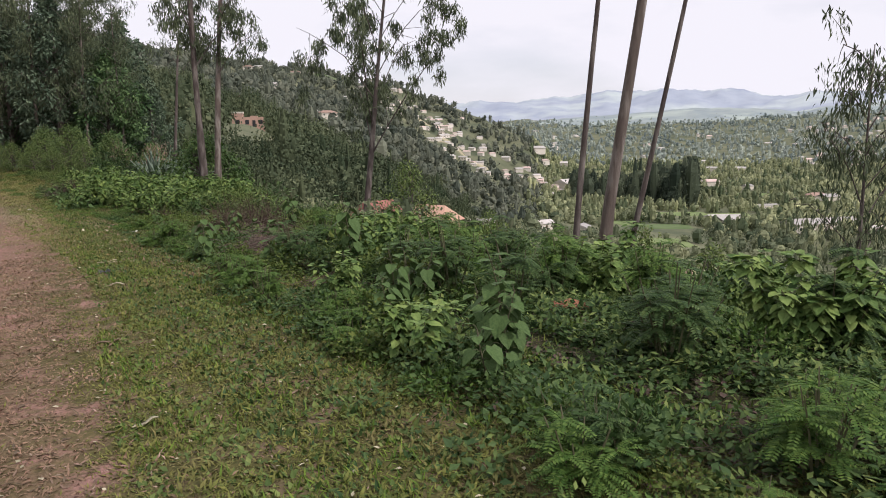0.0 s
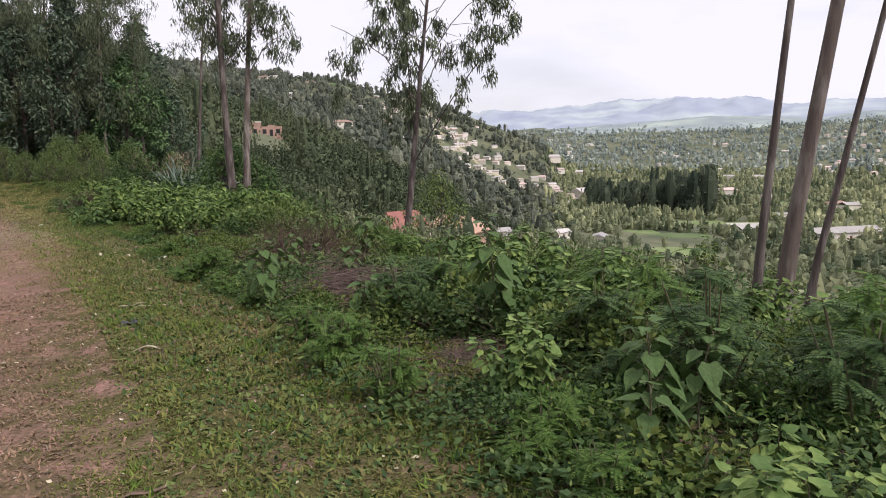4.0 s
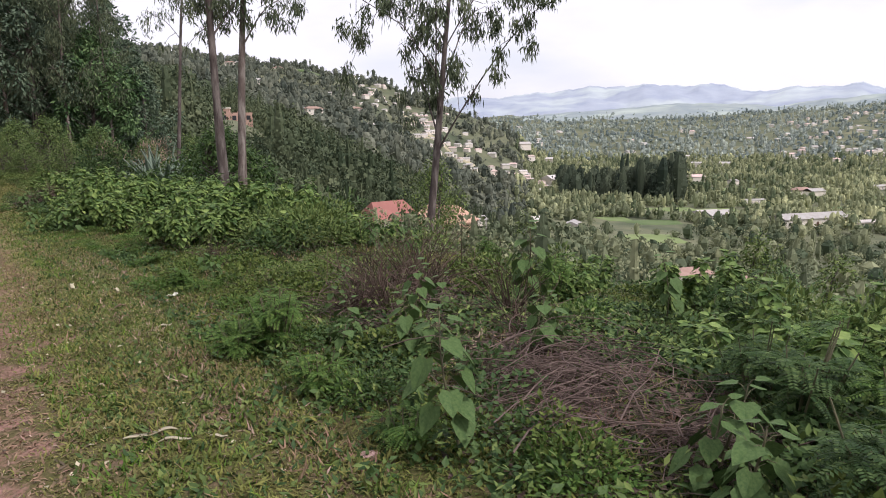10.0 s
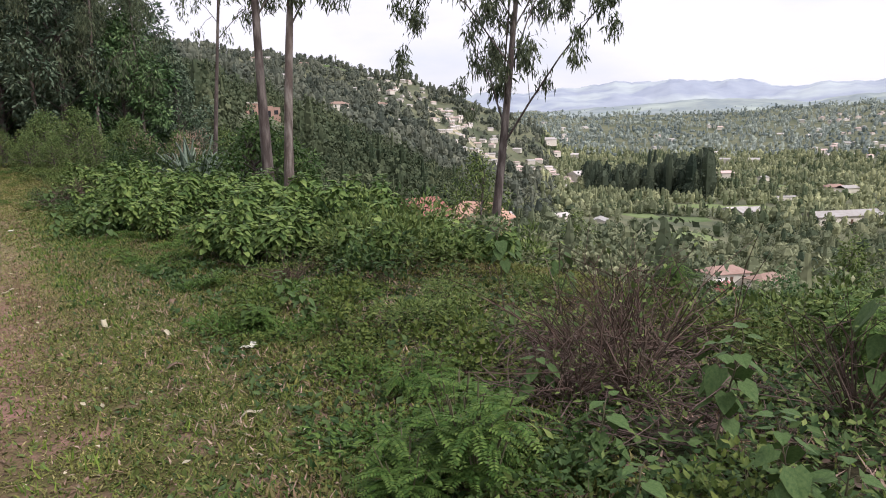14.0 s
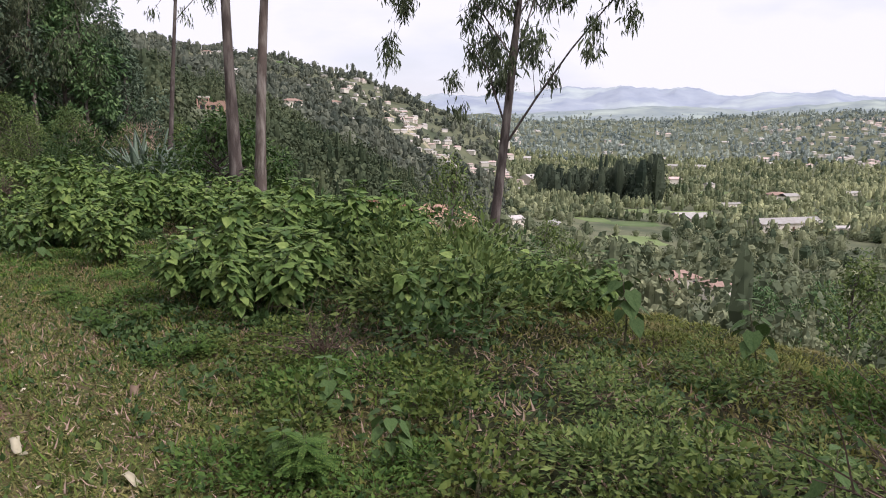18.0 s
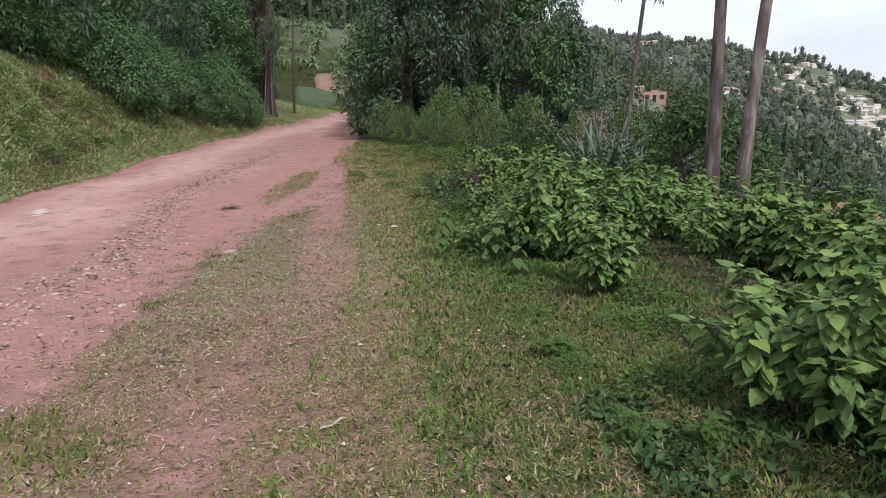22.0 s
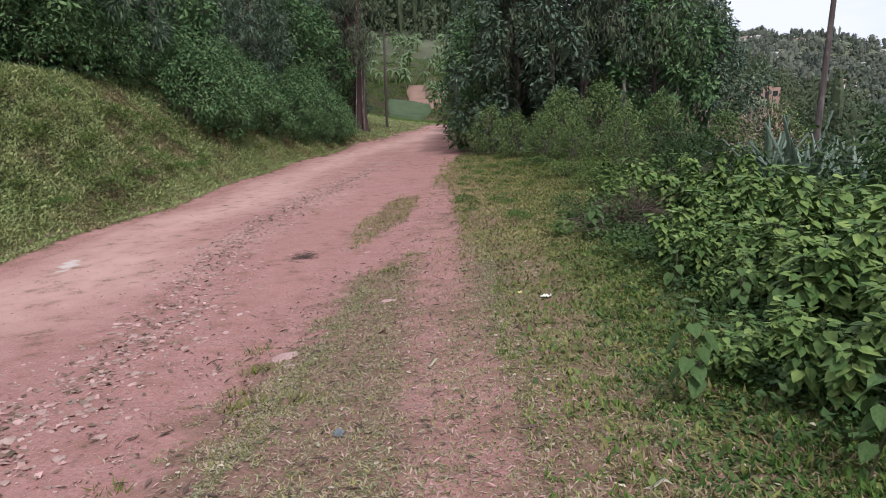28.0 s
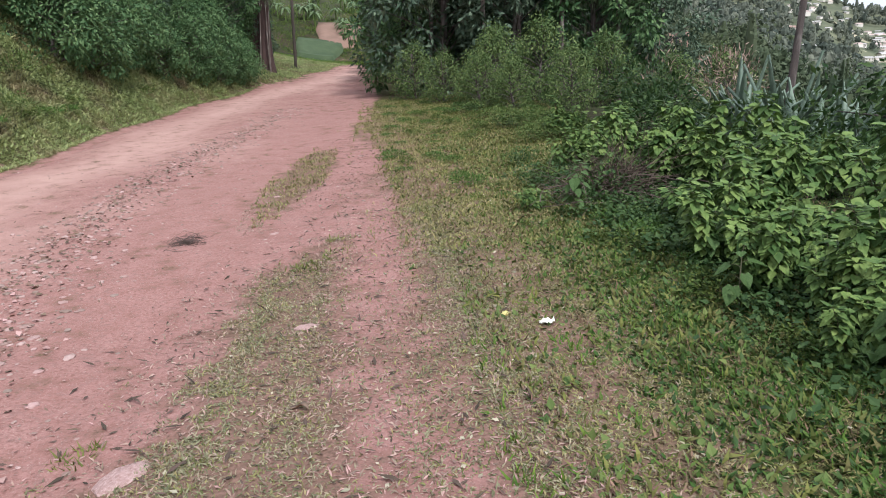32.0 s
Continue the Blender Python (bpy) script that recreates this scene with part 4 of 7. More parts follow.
def dense_tree(h, r, seed, leaves=4200, leaf=0.26, low=0.08, material=LEAF_GUM_DARK, form="clump", bark=BARK_DARK, label="dense dark green tree leafy down to the ground", name="roadside_tree"):
    """A trunk with limbs and an uneven crown of many tufts with gaps between them."""
    g = np.random.default_rng(seed)
    ob = thing(name, label, "tree", "roadside trees")
    tr, li, fol = Shape(), Shape(), Shape()
    u = np.linspace(0, 1, 9)
    tp = np.stack([0.25 * np.sin(u * 3 + seed) - 0.25 * math.sin(seed), 0.2 * np.cos(u * 2.4 + seed) - 0.2 * math.cos(seed), h * 0.93 * u], -1)
    tp[0, 2] = -0.4
    tr.tube(tp, 0.035 * h ** 0.75 * (1 - 0.88 * u), 8)
    tufts = 46
    pos, axis, upv = [], [], []
    for i in range(tufts):
        f = low + (1 - low) * ((i + g.uniform()) / tufts)
        th = i * 2.4 + g.uniform(-0.5, 0.5)
        wide = r * (math.sin(min(1.0, (f - low) / (1 - low) * 0.9 + 0.16) * np.pi) ** 0.6) * g.uniform(0.45, 1.1)
        c = np.array((math.cos(th) * wide, math.sin(th) * wide, h * f))
        foot = np.array([np.interp(max(f - 0.12, 0.03), u, tp[:, k]) for k in range(3)])
        li.tube([foot, (foot + c) / 2 + (0, 0, 0.1), c], (0.03, 0.02, 0.008), 4)
        m = leaves // tufts
        d = g.normal(0, 1, (m, 3))
        size = g.uniform(0.45, 0.9) * r * 0.38
        p = c + unit(d) * (size * g.uniform(0.3, 1.1, (m, 1)) ** 0.6) * (1, 1, 1.15)
        pos.append(p)
        axis.append(unit(d) * 0.8 + g.normal(0, 0.5, (m, 3)) - (0, 0, 0.55))
        upv.append(unit(d) + (0, 0, 0.5) + g.normal(0, 0.5, (m, 3)))
    pos, axis, upv = np.concatenate(pos), np.concatenate(axis), np.concatenate(upv)
    fol.leaves(pos, axis, upv, leaf * g.uniform(0.5, 1.3, len(pos)), form)
    stem_ob = part("trunk", tr.mesh("trunk", True), bark, ob)
    part("limb", li.mesh("limb", True), bark, stem_ob)
    part("crown", fol.mesh("crown"), material, ob)
    return ob


def place(ob, s, n, turn=0.0, size=1.0, sink=0.02, tall=1.0):
    """Moves a thing to its spot on the ground."""
    x, y = sn_xy(s, n)
    ob.matrix_basis = pose(x, y, ground_z(x, y) - sink, 0, 0, turn) @ Matrix.Diagonal((size, size, size * tall, 1))
    return ob


def place_copy(ob, s, n, turn=0.0, size=1.0, sink=0.02, tall=1.0):
    x, y = sn_xy(s, n)
    c = copy_thing(ob, Matrix.Identity(4))
    c.matrix_basis = pose(x, y, ground_z(x, y) - sink, 0, 0, turn) @ Matrix.Diagonal((size, size, size * tall, 1))
    return c


def planted(protos, spots):
    """Sets out a kind of plant: the first spots take the models themselves, the others take copies."""
    used = set()
    for i, (which, s, n, size, tall) in enumerate(spots):
        turn = (i * 137.5) % 360
        if which in used:
            place_copy(protos[which], s, n, turn, size, tall=tall)
        else:
            place(protos[which], s, n, turn, size, tall=tall)
            used.add(which)
    for k, ob in enumerate(protos):
        if k not in used:
            place(ob, -8 - k * 2, 4.5, 0, 1.0)


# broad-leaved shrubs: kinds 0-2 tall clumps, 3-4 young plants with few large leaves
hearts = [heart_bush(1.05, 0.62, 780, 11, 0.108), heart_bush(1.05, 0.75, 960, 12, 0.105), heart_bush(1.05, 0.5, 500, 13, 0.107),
          young_plant(0.66, 19, 0.135, 14), young_plant(0.42, 12, 0.12, 15)]
heart_spots = [
    (1, 31.0, 2.5, 0.9, 1.1), (0, 30.1, 2.9, 0.95, 1.05), (1, 28.3, 2.6, 0.9, 1.0), (0, 27.3, 2.25, 0.85, 1.05), (2, 32.2, 2.0, 0.8, 1.0), (2, 29.9, 1.05, 0.45, 0.9),
    (0, 20.85, 2.55, 0.85, 1.05), (1, 18.5, 3.05, 0.85, 1.0), (1, 23.8, 5.4, 0.95, 1.05), (0, 19.7, 5.1, 0.95, 1.0), (2, 19.2, 5.2, 0.9, 1.0), (2, 16.1, 3.7, 0.7, 1.1), (0, 24.6, 2.8, 0.9, 1.0), (3, 15.2, 2.6, 0.6, 0.8), (2, 4.9, 4.8, 0.85, 1.0), (2, 5.4, 5.2, 0.8, 1.0), (4, 3.75, 2.7, 1.1, 1.0), (4, 8.5, 2.7, 1.05, 1.0), (2, 12.15, 5.25, 0.62, 1.05), (1, 22.7, 2.5, 1.0, 1.15), (1, 23.4, 3.3, 1.1, 1.05), (2, 23.0, 1.95, 0.75, 1.1),
    (1, 18.05, 2.9, 0.85, 1.05), (0, 17.7, 3.4, 0.9, 0.9), (2, 17.25, 2.95, 0.8, 1.0), (1, 18.9, 3.7, 1.05, 0.95), (0, 19.6, 4.3, 1.0, 1.0),
    (0, 21.6, 4.5, 1.0, 1.0), (1, 22.7, 4.6, 1.0, 1.0), (0, 19.0, 5.1, 1.0, 1.0),
    (0, 25.0, 2.95, 0.95, 0.95), (1, 24.3, 2.9, 1.0, 1.1), (2, 25.6, 2.9, 1.0, 1.0), (0, 25.3, 3.8, 1.1, 1.05), (1, 26.6, 3.4, 1.05, 1.1), (2, 27.6, 3.9, 1.1, 1.1),
    (0, 28.6, 3.2, 1.0, 1.1), (1, 29.6, 3.9, 1.1, 1.1), (0, 31.0, 3.5, 1.0, 1.2), (2, 24.0, 4.2, 1.1, 1.0), (1, 26.0, 4.9, 1.1, 1.0), (0, 28.0, 5.2, 1.1, 1.0),
    (2, 23.6, 1.6, 0.5, 1.0), (2, 23.75, 1.95, 0.6, 1.0), (3, 23.25, 1.35, 0.9, 1.0), (4, 27.2, 2.1, 1.0, 1.0), (3, 29.3, 1.4, 0.9, 1.0), (1, 31.8, 3.4, 0.9, 1.0), (2, 33.0, 2.4, 0.8, 1.0), (0, 34.2, 3.2, 0.9, 1.0), (1, 35.6, 2.6, 0.8, 1.0), (0, 24.5, 2.55, 0.6, 1.0), (0, 25.5, 2.35, 0.65, 1.0), (1, 26.0, 2.5, 0.68, 1.05), (0, 26.6, 2.3, 0.7, 1.1), (1, 27.4, 2.6, 0.8, 1.1), (1, 24.7, 2.7, 0.8, 1.1), (3, 25.0, 2.15, 0.8, 1.0), (2, 25.3, 2.1, 0.55, 1.0), (3, 24.5, 2.2, 0.75, 1.0), (4, 26.3, 1.9, 1.0, 1.0), (3, 22.2, 1.75, 0.9, 1.0), (4, 21.7, 1.9, 0.9, 1.0), (4, 29.9, 1.7, 1.0, 1.0), (2, 32.0, 2.6, 0.9, 1.2),
    (3, 9.62, 2.27, 1.05, 1.0), (4, 10.15, 2.37, 0.55, 1.0), (4, 8.75, 2.95, 1.1, 0.9), (3, 10.9, 2.78, 0.72, 1.0), (4, 10.8, 2.85, 0.8, 1.0), (4, 11.21, 2.38, 0.75, 0.9), (3, 7.2, 3.2, 1.15, 1.15), (3, 7.3, 3.35, 0.9, 1.0), (4, 7.1, 3.3, 1.0, 1.0), (3, 11.3, 3.98, 1.15, 1.0), (4, 10.35, 3.3, 0.9, 1.0),
    (4, 8.4, 2.75, 0.8, 1.0), (2, 6.0, 2.6, 0.62, 1.0), (2, 4.3, 2.5, 0.55, 1.0), (3, 5.2, 2.68, 0.92, 1.0), (3, 5.02, 2.92, 0.85, 0.95), (3, 5.35, 3.0, 0.8, 1.0), (4, 5.0, 2.55, 1.0, 1.0), (4, 8.7, 2.8, 1.0, 0.9), (3, 3.54, 2.61, 1.1, 1.0), (3, 3.3, 2.42, 0.95, 0.95), (3, 3.4, 2.6, 0.85, 1.0), (4, 3.22, 2.3, 1.0, 1.0), (4, 3.6, 2.45, 0.95, 1.0),
    (2, 3.95, 2.25, 0.7, 0.95), (3, 11.4, 3.05, 0.8, 1.0), (4, 11.6, 2.6, 0.8, 1.0), (3, 16.5, 5.8, 0.9, 1.0), (2, 16.9, 5.6, 0.6, 1.0),
    (3, 14.4, 4.9, 0.8, 1.0), (4, 12.3, 2.9, 0.7, 1.0), (4, 11.8, 3.5, 0.8, 1.0), (3, 10.7, 5.0, 0.9, 1.0), (2, 11.7, 4.9, 0.5, 1.0), (4, 10.3, 3.4, 0.8, 1.0),
    (3, 14.6, 2.5, 0.55, 1.0), (2, 2.4, 4.6, 0.7, 1.0), (1, 1.2, 4.9, 0.7, 1.0), (4, 14.9, 2.2, 0.6, 1.0), (3, 13.2, 3.4, 0.5, 1.0)]
h_rng = np.random.default_rng(6)
for i in range(34):
    heart_spots.append((int(h_rng.choice((0, 1, 1))), h_rng.uniform(-1.5, 10.0), h_rng.uniform(4.0, 7.5), h_rng.uniform(0.5, 0.85), h_rng.uniform(0.8, 1.05)))
for i in range(14):
    heart_spots.append((int(h_rng.choice((0, 1))), h_rng.uniform(20, 28.5), h_rng.uniform(4.8, 6.5), h_rng.uniform(0.9, 1.2), h_rng.uniform(0.8, 1.1)))
for i in range(8):
    heart_spots.append((int(h_rng.choice((0, 1, 2))), h_rng.uniform(9.5, 12.8), h_rng.uniform(5.4, 7.4), h_rng.uniform(0.5, 0.75), h_rng.uniform(0.9, 1.1)))
heart_spots += [(2, 17.2, 4.4, 0.8, 1.05), (1, 18.3, 4.5, 0.9, 1.05), (2, 16.9, 5.2, 0.7, 1.0), (2, 16.2, 5.4, 0.65, 1.0), (3, 15.4, 4.9, 1.0, 1.0), (2, 17.6, 5.4, 0.8, 1.0)]
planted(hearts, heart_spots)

# feathery shrubs
ferns = [fern_bush(0.6, 0.5, 26, 21), fern_bush(0.75, 0.55, 32, 22, LEAF_SHINY, "dark feathery shrub with fern-like compound leaves"), fern_bush(0.45, 0.42, 20, 23), fern_bush(0.8, 0.4, 26, 24, LEAF_FINE, length=0.24)]
fern_spots = [
    (1, 5.35, 3.4, 1.0, 1.0), (0, 5.95, 4.0, 1.0, 1.0), (1, 4.65, 3.6, 0.9, 1.0), (3, 5.0, 4.4, 1.0, 0.95), (1, 6.2, 3.35, 0.8, 1.0), (0, 5.3, 2.1, 0.45, 0.9), (2, 4.55, 2.0, 0.6, 0.9), (0, 4.9, 2.2, 0.55, 0.9),
    (1, 2.8, 3.35, 0.95, 1.0), (1, 2.4, 4.4, 0.95, 1.0), (0, 1.5, 2.75, 0.85, 1.0), (2, 2.1, 1.98, 0.8, 1.0), (0, 8.2, 2.08, 0.62, 1.0), (1, 8.05, 2.95, 0.85, 1.0), (1, 8.75, 3.5, 0.8, 1.0), (2, 9.85, 2.1, 0.6, 1.0), (0, 7.35, 2.0, 0.7, 1.0), (0, 6.5, 2.02, 0.68, 1.0),
    (3, 7.2, 4.3, 0.95, 1.0), (0, 7.9, 4.4, 0.9, 1.0), (1, 6.6, 4.9, 0.9, 1.0), (3, 3.7, 4.2, 0.9, 1.0), (3, 14.7, 2.2, 0.45, 0.8), (0, 11.85, 2.2, 0.82, 1.0), (2, 11.95, 1.95, 0.7, 1.0), (2, 19.3, 1.9, 0.5, 0.8),
    (0, 7.57, 2.1, 0.53, 1.1), (2, 10.9, 2.1, 0.62, 1.1), (0, 11.8, 2.2, 0.62, 1.1), (1, 9.1, 3.75, 0.70, 1.1), (0, 12.2, 2.35, 0.59, 1.1), (2, 12.8, 2.5, 0.62, 1.1),
    (1, 3.05, 3.7, 0.78, 1.1), (1, 2.1, 2.1, 0.53, 1.1), (0, 1.65, 2.95, 0.59, 1.1), (2, 4.3, 2.1, 0.42, 1.0), (0, 7.4, 2.2, 0.56, 1.1), (3, 6.7, 4.4, 0.70, 1.1),
    (1, 5.6, 3.0, 0.56, 1.1), (3, 11.7, 4.7, 0.62, 1.1), (2, 18.0, 2.0, 0.37, 1.1), (2, 16.7, 2.35, 0.43, 1.1), (3, 9.0, 4.3, 0.70, 1.1),
    (0, 8.3, 3.6, 0.70, 1.1), (1, 4.8, 4.2, 0.70, 1.1), (0, 6.1, 3.7, 0.70, 1.1), (2, 17.9, 2.3, 0.37, 1.1), (0, 5.4, 2.3, 0.50, 1.1), (1, 10.3, 5.4, 0.78, 1.1),
    (0, 1.0, 2.6, 0.56, 1.1), (1, 0.6, 3.5, 0.78, 1.1), (2, 1.4, 2.2, 0.50, 1.1), (0, 18.8, 4.6, 0.70, 1.1), (3, 13.6, 5.4, 0.62, 1.1), (1, 19.8, 5.6, 0.78, 1.1), (2, 12.1, 5.3, 0.78, 1.1)]
planted(ferns, fern_spots)

# low bushes of small leaves
lows = [small_bush(0.5, 0.45, 420, 31, 0.06, form="oval"), small_bush(0.65, 0.5, 440, 32, 0.07, LEAF_SHINY, "oval", label="low dark green bush of small leaves", name="dark_bush"), small_bush(0.9, 0.65, 1100, 33, 0.08, LEAF_OLIVE, "leaflet", "yellow-green bush of fine leaves", name="yellow_green_bush"), small_bush(0.28, 0.5, 620, 34, 0.055, LEAF_FINE, "leaflet", label="creeping mat of small-leaved weeds", name="weed_mat"),
        small_bush(1.1, 0.8, 1300, 35, 0.11, LEAF_SHINY, "leaflet", "rounded dark green roadside bush", 0.3, name="dark_bush")]
low_spots = [(3, 29.1, 1.80, 0.68, 0.8), (3, 28.5, 2.00, 0.72, 0.8), (0, 28.0, 1.75, 0.64, 0.7), (3, 27.4, 2.00, 0.68, 0.8), (0, 26.6, 1.85, 0.64, 0.7), (3, 29.8, 1.80, 0.68, 0.8), (0, 30.6, 1.75, 0.64, 0.8), (3, 30.9, 2.15, 0.72, 0.9), (0, 29.4, 1.45, 0.48, 0.6), (0, 28.4, 1.50, 0.44, 0.6), (0, 31.6, 1.55, 0.64, 0.7), (3, 25.6, 1.95, 0.48, 0.6),
             (1, 15.6, 3.6, 0.95, 0.9), (2, 16.3, 4.0, 0.9, 1.05), (2, 16.9, 3.9, 0.8, 1.05), (0, 15.2, 3.35, 0.6, 0.6), (1, 18.95, 4.75, 1.2, 1.1), (2, 17.6, 4.7, 1.1, 1.05), (2, 16.6, 4.6, 1.0, 1.0), (4, 22.3, 5.7, 1.0, 0.9), (1, 30.0, 2.1, 1.0, 0.8),
             (2, 18.3, 5.4, 1.1, 0.9), (4, 36.0, 4.2, 1.2, 1.1), (4, 34.0, 3.8, 1.0, 1.0), (4, 33.0, 5.5, 1.2, 1.0), (0, 12.6, 4.5, 0.9, 0.9)]
b_rng = np.random.default_rng(5)
for i in range(150):
    s_, n_ = b_rng.uniform(-1.5, 14), 2.15 + 5.2 * b_rng.uniform() ** 1.1
    if math.hypot((s_ - 9.7) / 1.1, (n_ - 3.0) / 0.8) < 1 or math.hypot((s_ - 6.75) / 0.75, (n_ - 2.65) / 0.5) < 1 or (11.7 < s_ and n_ < 4.8) or (10.2 < s_ < 11.7 and n_ < 4.3) or (2.7 < s_ < 4.4 and abs(n_ - 2.75 - 0.55 * (s_ - 2.7)) < 0.4):
        continue
    low_spots.append((int(b_rng.choice((0, 1, 3, 3))), s_, n_ + 0.1, b_rng.uniform(0.55, 0.95), b_rng.uniform(0.7, 1.1)))
for i in range(14):
    low_spots.append((int(b_rng.choice((0, 2, 2, 1))), b_rng.uniform(8, 12.6), b_rng.uniform(4.8, 7.4), b_rng.uniform(0.55, 0.85), b_rng.uniform(0.8, 1.2)))
for i in range(46):
    s_, n_ = b_rng.uniform(18.5, 34), b_rng.uniform(4.6, 8.0)
    low_spots.append((int(b_rng.choice((0, 1, 2, 4))), s_, n_, b_rng.uniform(0.7, 1.1), b_rng.uniform(0.7, 1.1)))
for i in range(44):
    s_ = b_rng.uniform(1.5, 12)
    if 6.2 < s_ < 7.3:
        s_ -= 1.2
    low_spots.append((int(b_rng.choice((0, 3, 3, 1))), s_, 1.75 + 0.05 * s_ + 0.5 * b_rng.uniform(), b_rng.uniform(0.4, 0.75), b_rng.uniform(0.6, 1.0)))
for i in range(20):
    s_ = b_rng.uniform(11.8, 14.5)
    low_spots.append((int(b_rng.choice((2, 3, 3))), s_, 3.0 + 2.0 * b_rng.uniform(), b_rng.uniform(0.3, 0.5), b_rng.uniform(0.6, 1.0)))
for i in range(34):
    s_ = b_rng.uniform(22.3, 30)
    low_spots.append((int(b_rng.choice((0, 3, 3))), s_, float(np.interp(s_, (22, 23.3, 25, 27, 29.4), (1.9, 1.6, 1.8, 2.0, 1.5))) + 0.5 * b_rng.uniform(), b_rng.uniform(0.3, 0.6), b_rng.uniform(0.5, 0.9)))
for i in range(40):
    s_, n_ = b_rng.uniform(12.2, 17), b_rng.uniform(1.95, 3.3)
    low_spots.append((int(b_rng.choice((0, 0, 3))), s_, n_ + 0.1 * abs(s_ - 14), b_rng.uniform(0.35, 0.7), b_rng.uniform(0.6, 1.0)))
for i in range(30):
    s_, n_ = b_rng.uniform(11.5, 32), 1.9 + b_rng.uniform(0, 0.9)
    low_spots.append((3, s_, n_, b_rng.uniform(0.4, 0.8), b_rng.uniform(0.5, 0.9)))
for i in range(60):
    s_ = b_rng.uniform(24, 56)
    n_ = float(road_left(s_)) - 0.5 - 3.4 * b_rng.uniform()
    low_spots.append((int(b_rng.choice((0, 0, 2, 3))), s_, n_, b_rng.uniform(0.7, 1.15), b_rng.uniform(0.7, 1.1)))
for i in range(34):
    s_ = b_rng.uniform(30.5, 44)
    low_spots.append((int(b_rng.choice((0, 2, 3, 3, 1))), s_, 1.3 - 0.02 * (s_ - 30) + 2.4 * b_rng.uniform(), b_rng.uniform(0.5, 0.95), b_rng.uniform(0.6, 1.0)))
for i in range(44):
    s_ = b_rng.uniform(31, 46)
    low_spots.append((int(b_rng.choice((0, 3, 3))), s_, b_rng.uniform(-0.9, 1.6) - 0.03 * (s_ - 31), b_rng.uniform(0.35, 0.75), b_rng.uniform(0.5, 1.0)))
planted(lows, low_spots)

# dead brush
heaps = [brush_pile(0.62, 0.17, 70, 41), brush_pile(0.6, 0.14, 60, 42)]
for k, (which, s_, n_, size) in enumerate([(0, 9.6, 3.05, 1.0), (1, 10.1, 3.3, 1.0), (1, 8.9, 3.2, 0.8), (0, 12.4, 3.4, 1.0), (1, 11.9, 3.3, 1.0), (1, 6.8, 2.8, 0.55), (0, 30.0, 1.95, 1.2), (0, 30.4, 2.3, 1.2), (1, 1.8, 2.8, 0.5), (1, 12.9, 3.7, 0.9)]):
    (place if k in (0, 1) else place_copy)(heaps[which], s_, n_, k * 77, size)
bares = [bare_shrub(0.85, 0.6, 30, 51), bare_shrub(0.5, 0.7, 44, 52)]
for k, (which, s_, n_, size) in enumerate([(0, 12.4, 3.75, 0.9), (1, 12.2, 3.0, 0.7), (0, 13.0, 4.1, 0.8), (1, 10.8, 3.6, 0.55), (1, 12.6, 3.45, 1.0), (0, 12.0, 3.2, 0.8), (1, 12.6, 3.9, 0.8), (1, 30.0, 2.0, 1.1), (1, 30.4, 2.2, 1.2), (0, 11.3, 3.9, 0.7), (1, 16.0, 2.9, 0.6)]):
    (place if k in (0, 1) else place_copy)(bares[which], s_, n_, k * 77, size)

# agaves and a dry shrub behind the bushes
agaves = [agave(61), agave(62)]
for k, (s_, n_, size) in enumerate([(34.3, 6.2, 1.6), (35.2, 7.1, 1.6), (35.7, 6.0, 1.45), (33.6, 6.9, 1.4)]):
    (place if k < 2 else place_copy)(agaves[k % 2], s_, n_, k * 50, size)
place(small_bush(1.5, 1.0, 900, 63, 0.09, STRAW, "lance", "dry brown shrub with withered leaves"), 38.0, 5.8, 0, 1.3, tall=1.35)
place(dense_tree(2.5, 1.75, 64, 8000, 0.16, 0.0, LEAF_ROUND, "leaflet", label="dense rounded dark green bush beside the tall trunks", name="rounded_bush"), 32.0, 7.55)

# ---- trees ----
place(gum_tree(13.5, 0.15, (0.15, 0.1), 71, 0.26, 4.4, 15000, BARK_DARK, "eucalyptus with drooping leaves and a forked dark trunk", 0.25, 0.24, 15, 1.0, "lance", 0.13), 26.26, 12.3, 0)
place(gum_tree(15, 0.155, (0.01, 0.0), 72, 0.33, 2.0, 8000, BARK_DARK, "tall eucalyptus with a bare dark lower trunk", 0.2, 0.22, 14, 0.8, "lance", 0.14), 28.63, 6.75, 0)
place(gum_tree(15, 0.135, (0.045, 0.05), 73, 0.33, 2.0, 8000, BARK_PALE, "tall eucalyptus with a bare pale trunk", 0.25, 0.22, 14, 0.8, "lance", 0.14), 28.19, 7.1, 0)
place(gum_tree(13, 0.045, (0.06, 0.01), 74, 0.5, 2.2, 1200, BARK_DARK, "thin leaning eucalyptus with a bare trunk", 0.12, 0.2, 7), 7.6, 6.9, 0)
place(gum_tree(15, 0.088, (0.10, 0.0), 75, 0.5, 2.4, 1300, BARK_PALE, "leaning eucalyptus with a bare trunk and thin side twigs", 0.15, 0.2, 8), 7.8, 7.6, 0)
place(gum_tree(13, 0.042, (0.17, 0.0), 76, 0.5, 2.2, 1200, BARK_DARK, "thin leaning eucalyptus with a bare trunk", 0.12, 0.2, 7), 7.9, 8.2, 0)
place(gum_tree(6.6, 0.06, (0.06, 0.02), 77, 0.3, 1.8, 3400, BARK_DARK, "slender young eucalyptus on the slope", 0.15, 0.17, 13, 0.6), 7.5, 14.2, 0)
place(gum_tree(11, 0.09, (0.16, 0.1), 78, 0.45, 2.0, 1800, BARK_DARK, "leaning dark eucalyptus behind the bushes", 0.1, 0.2, 9), 36.0, 7.0, 40)
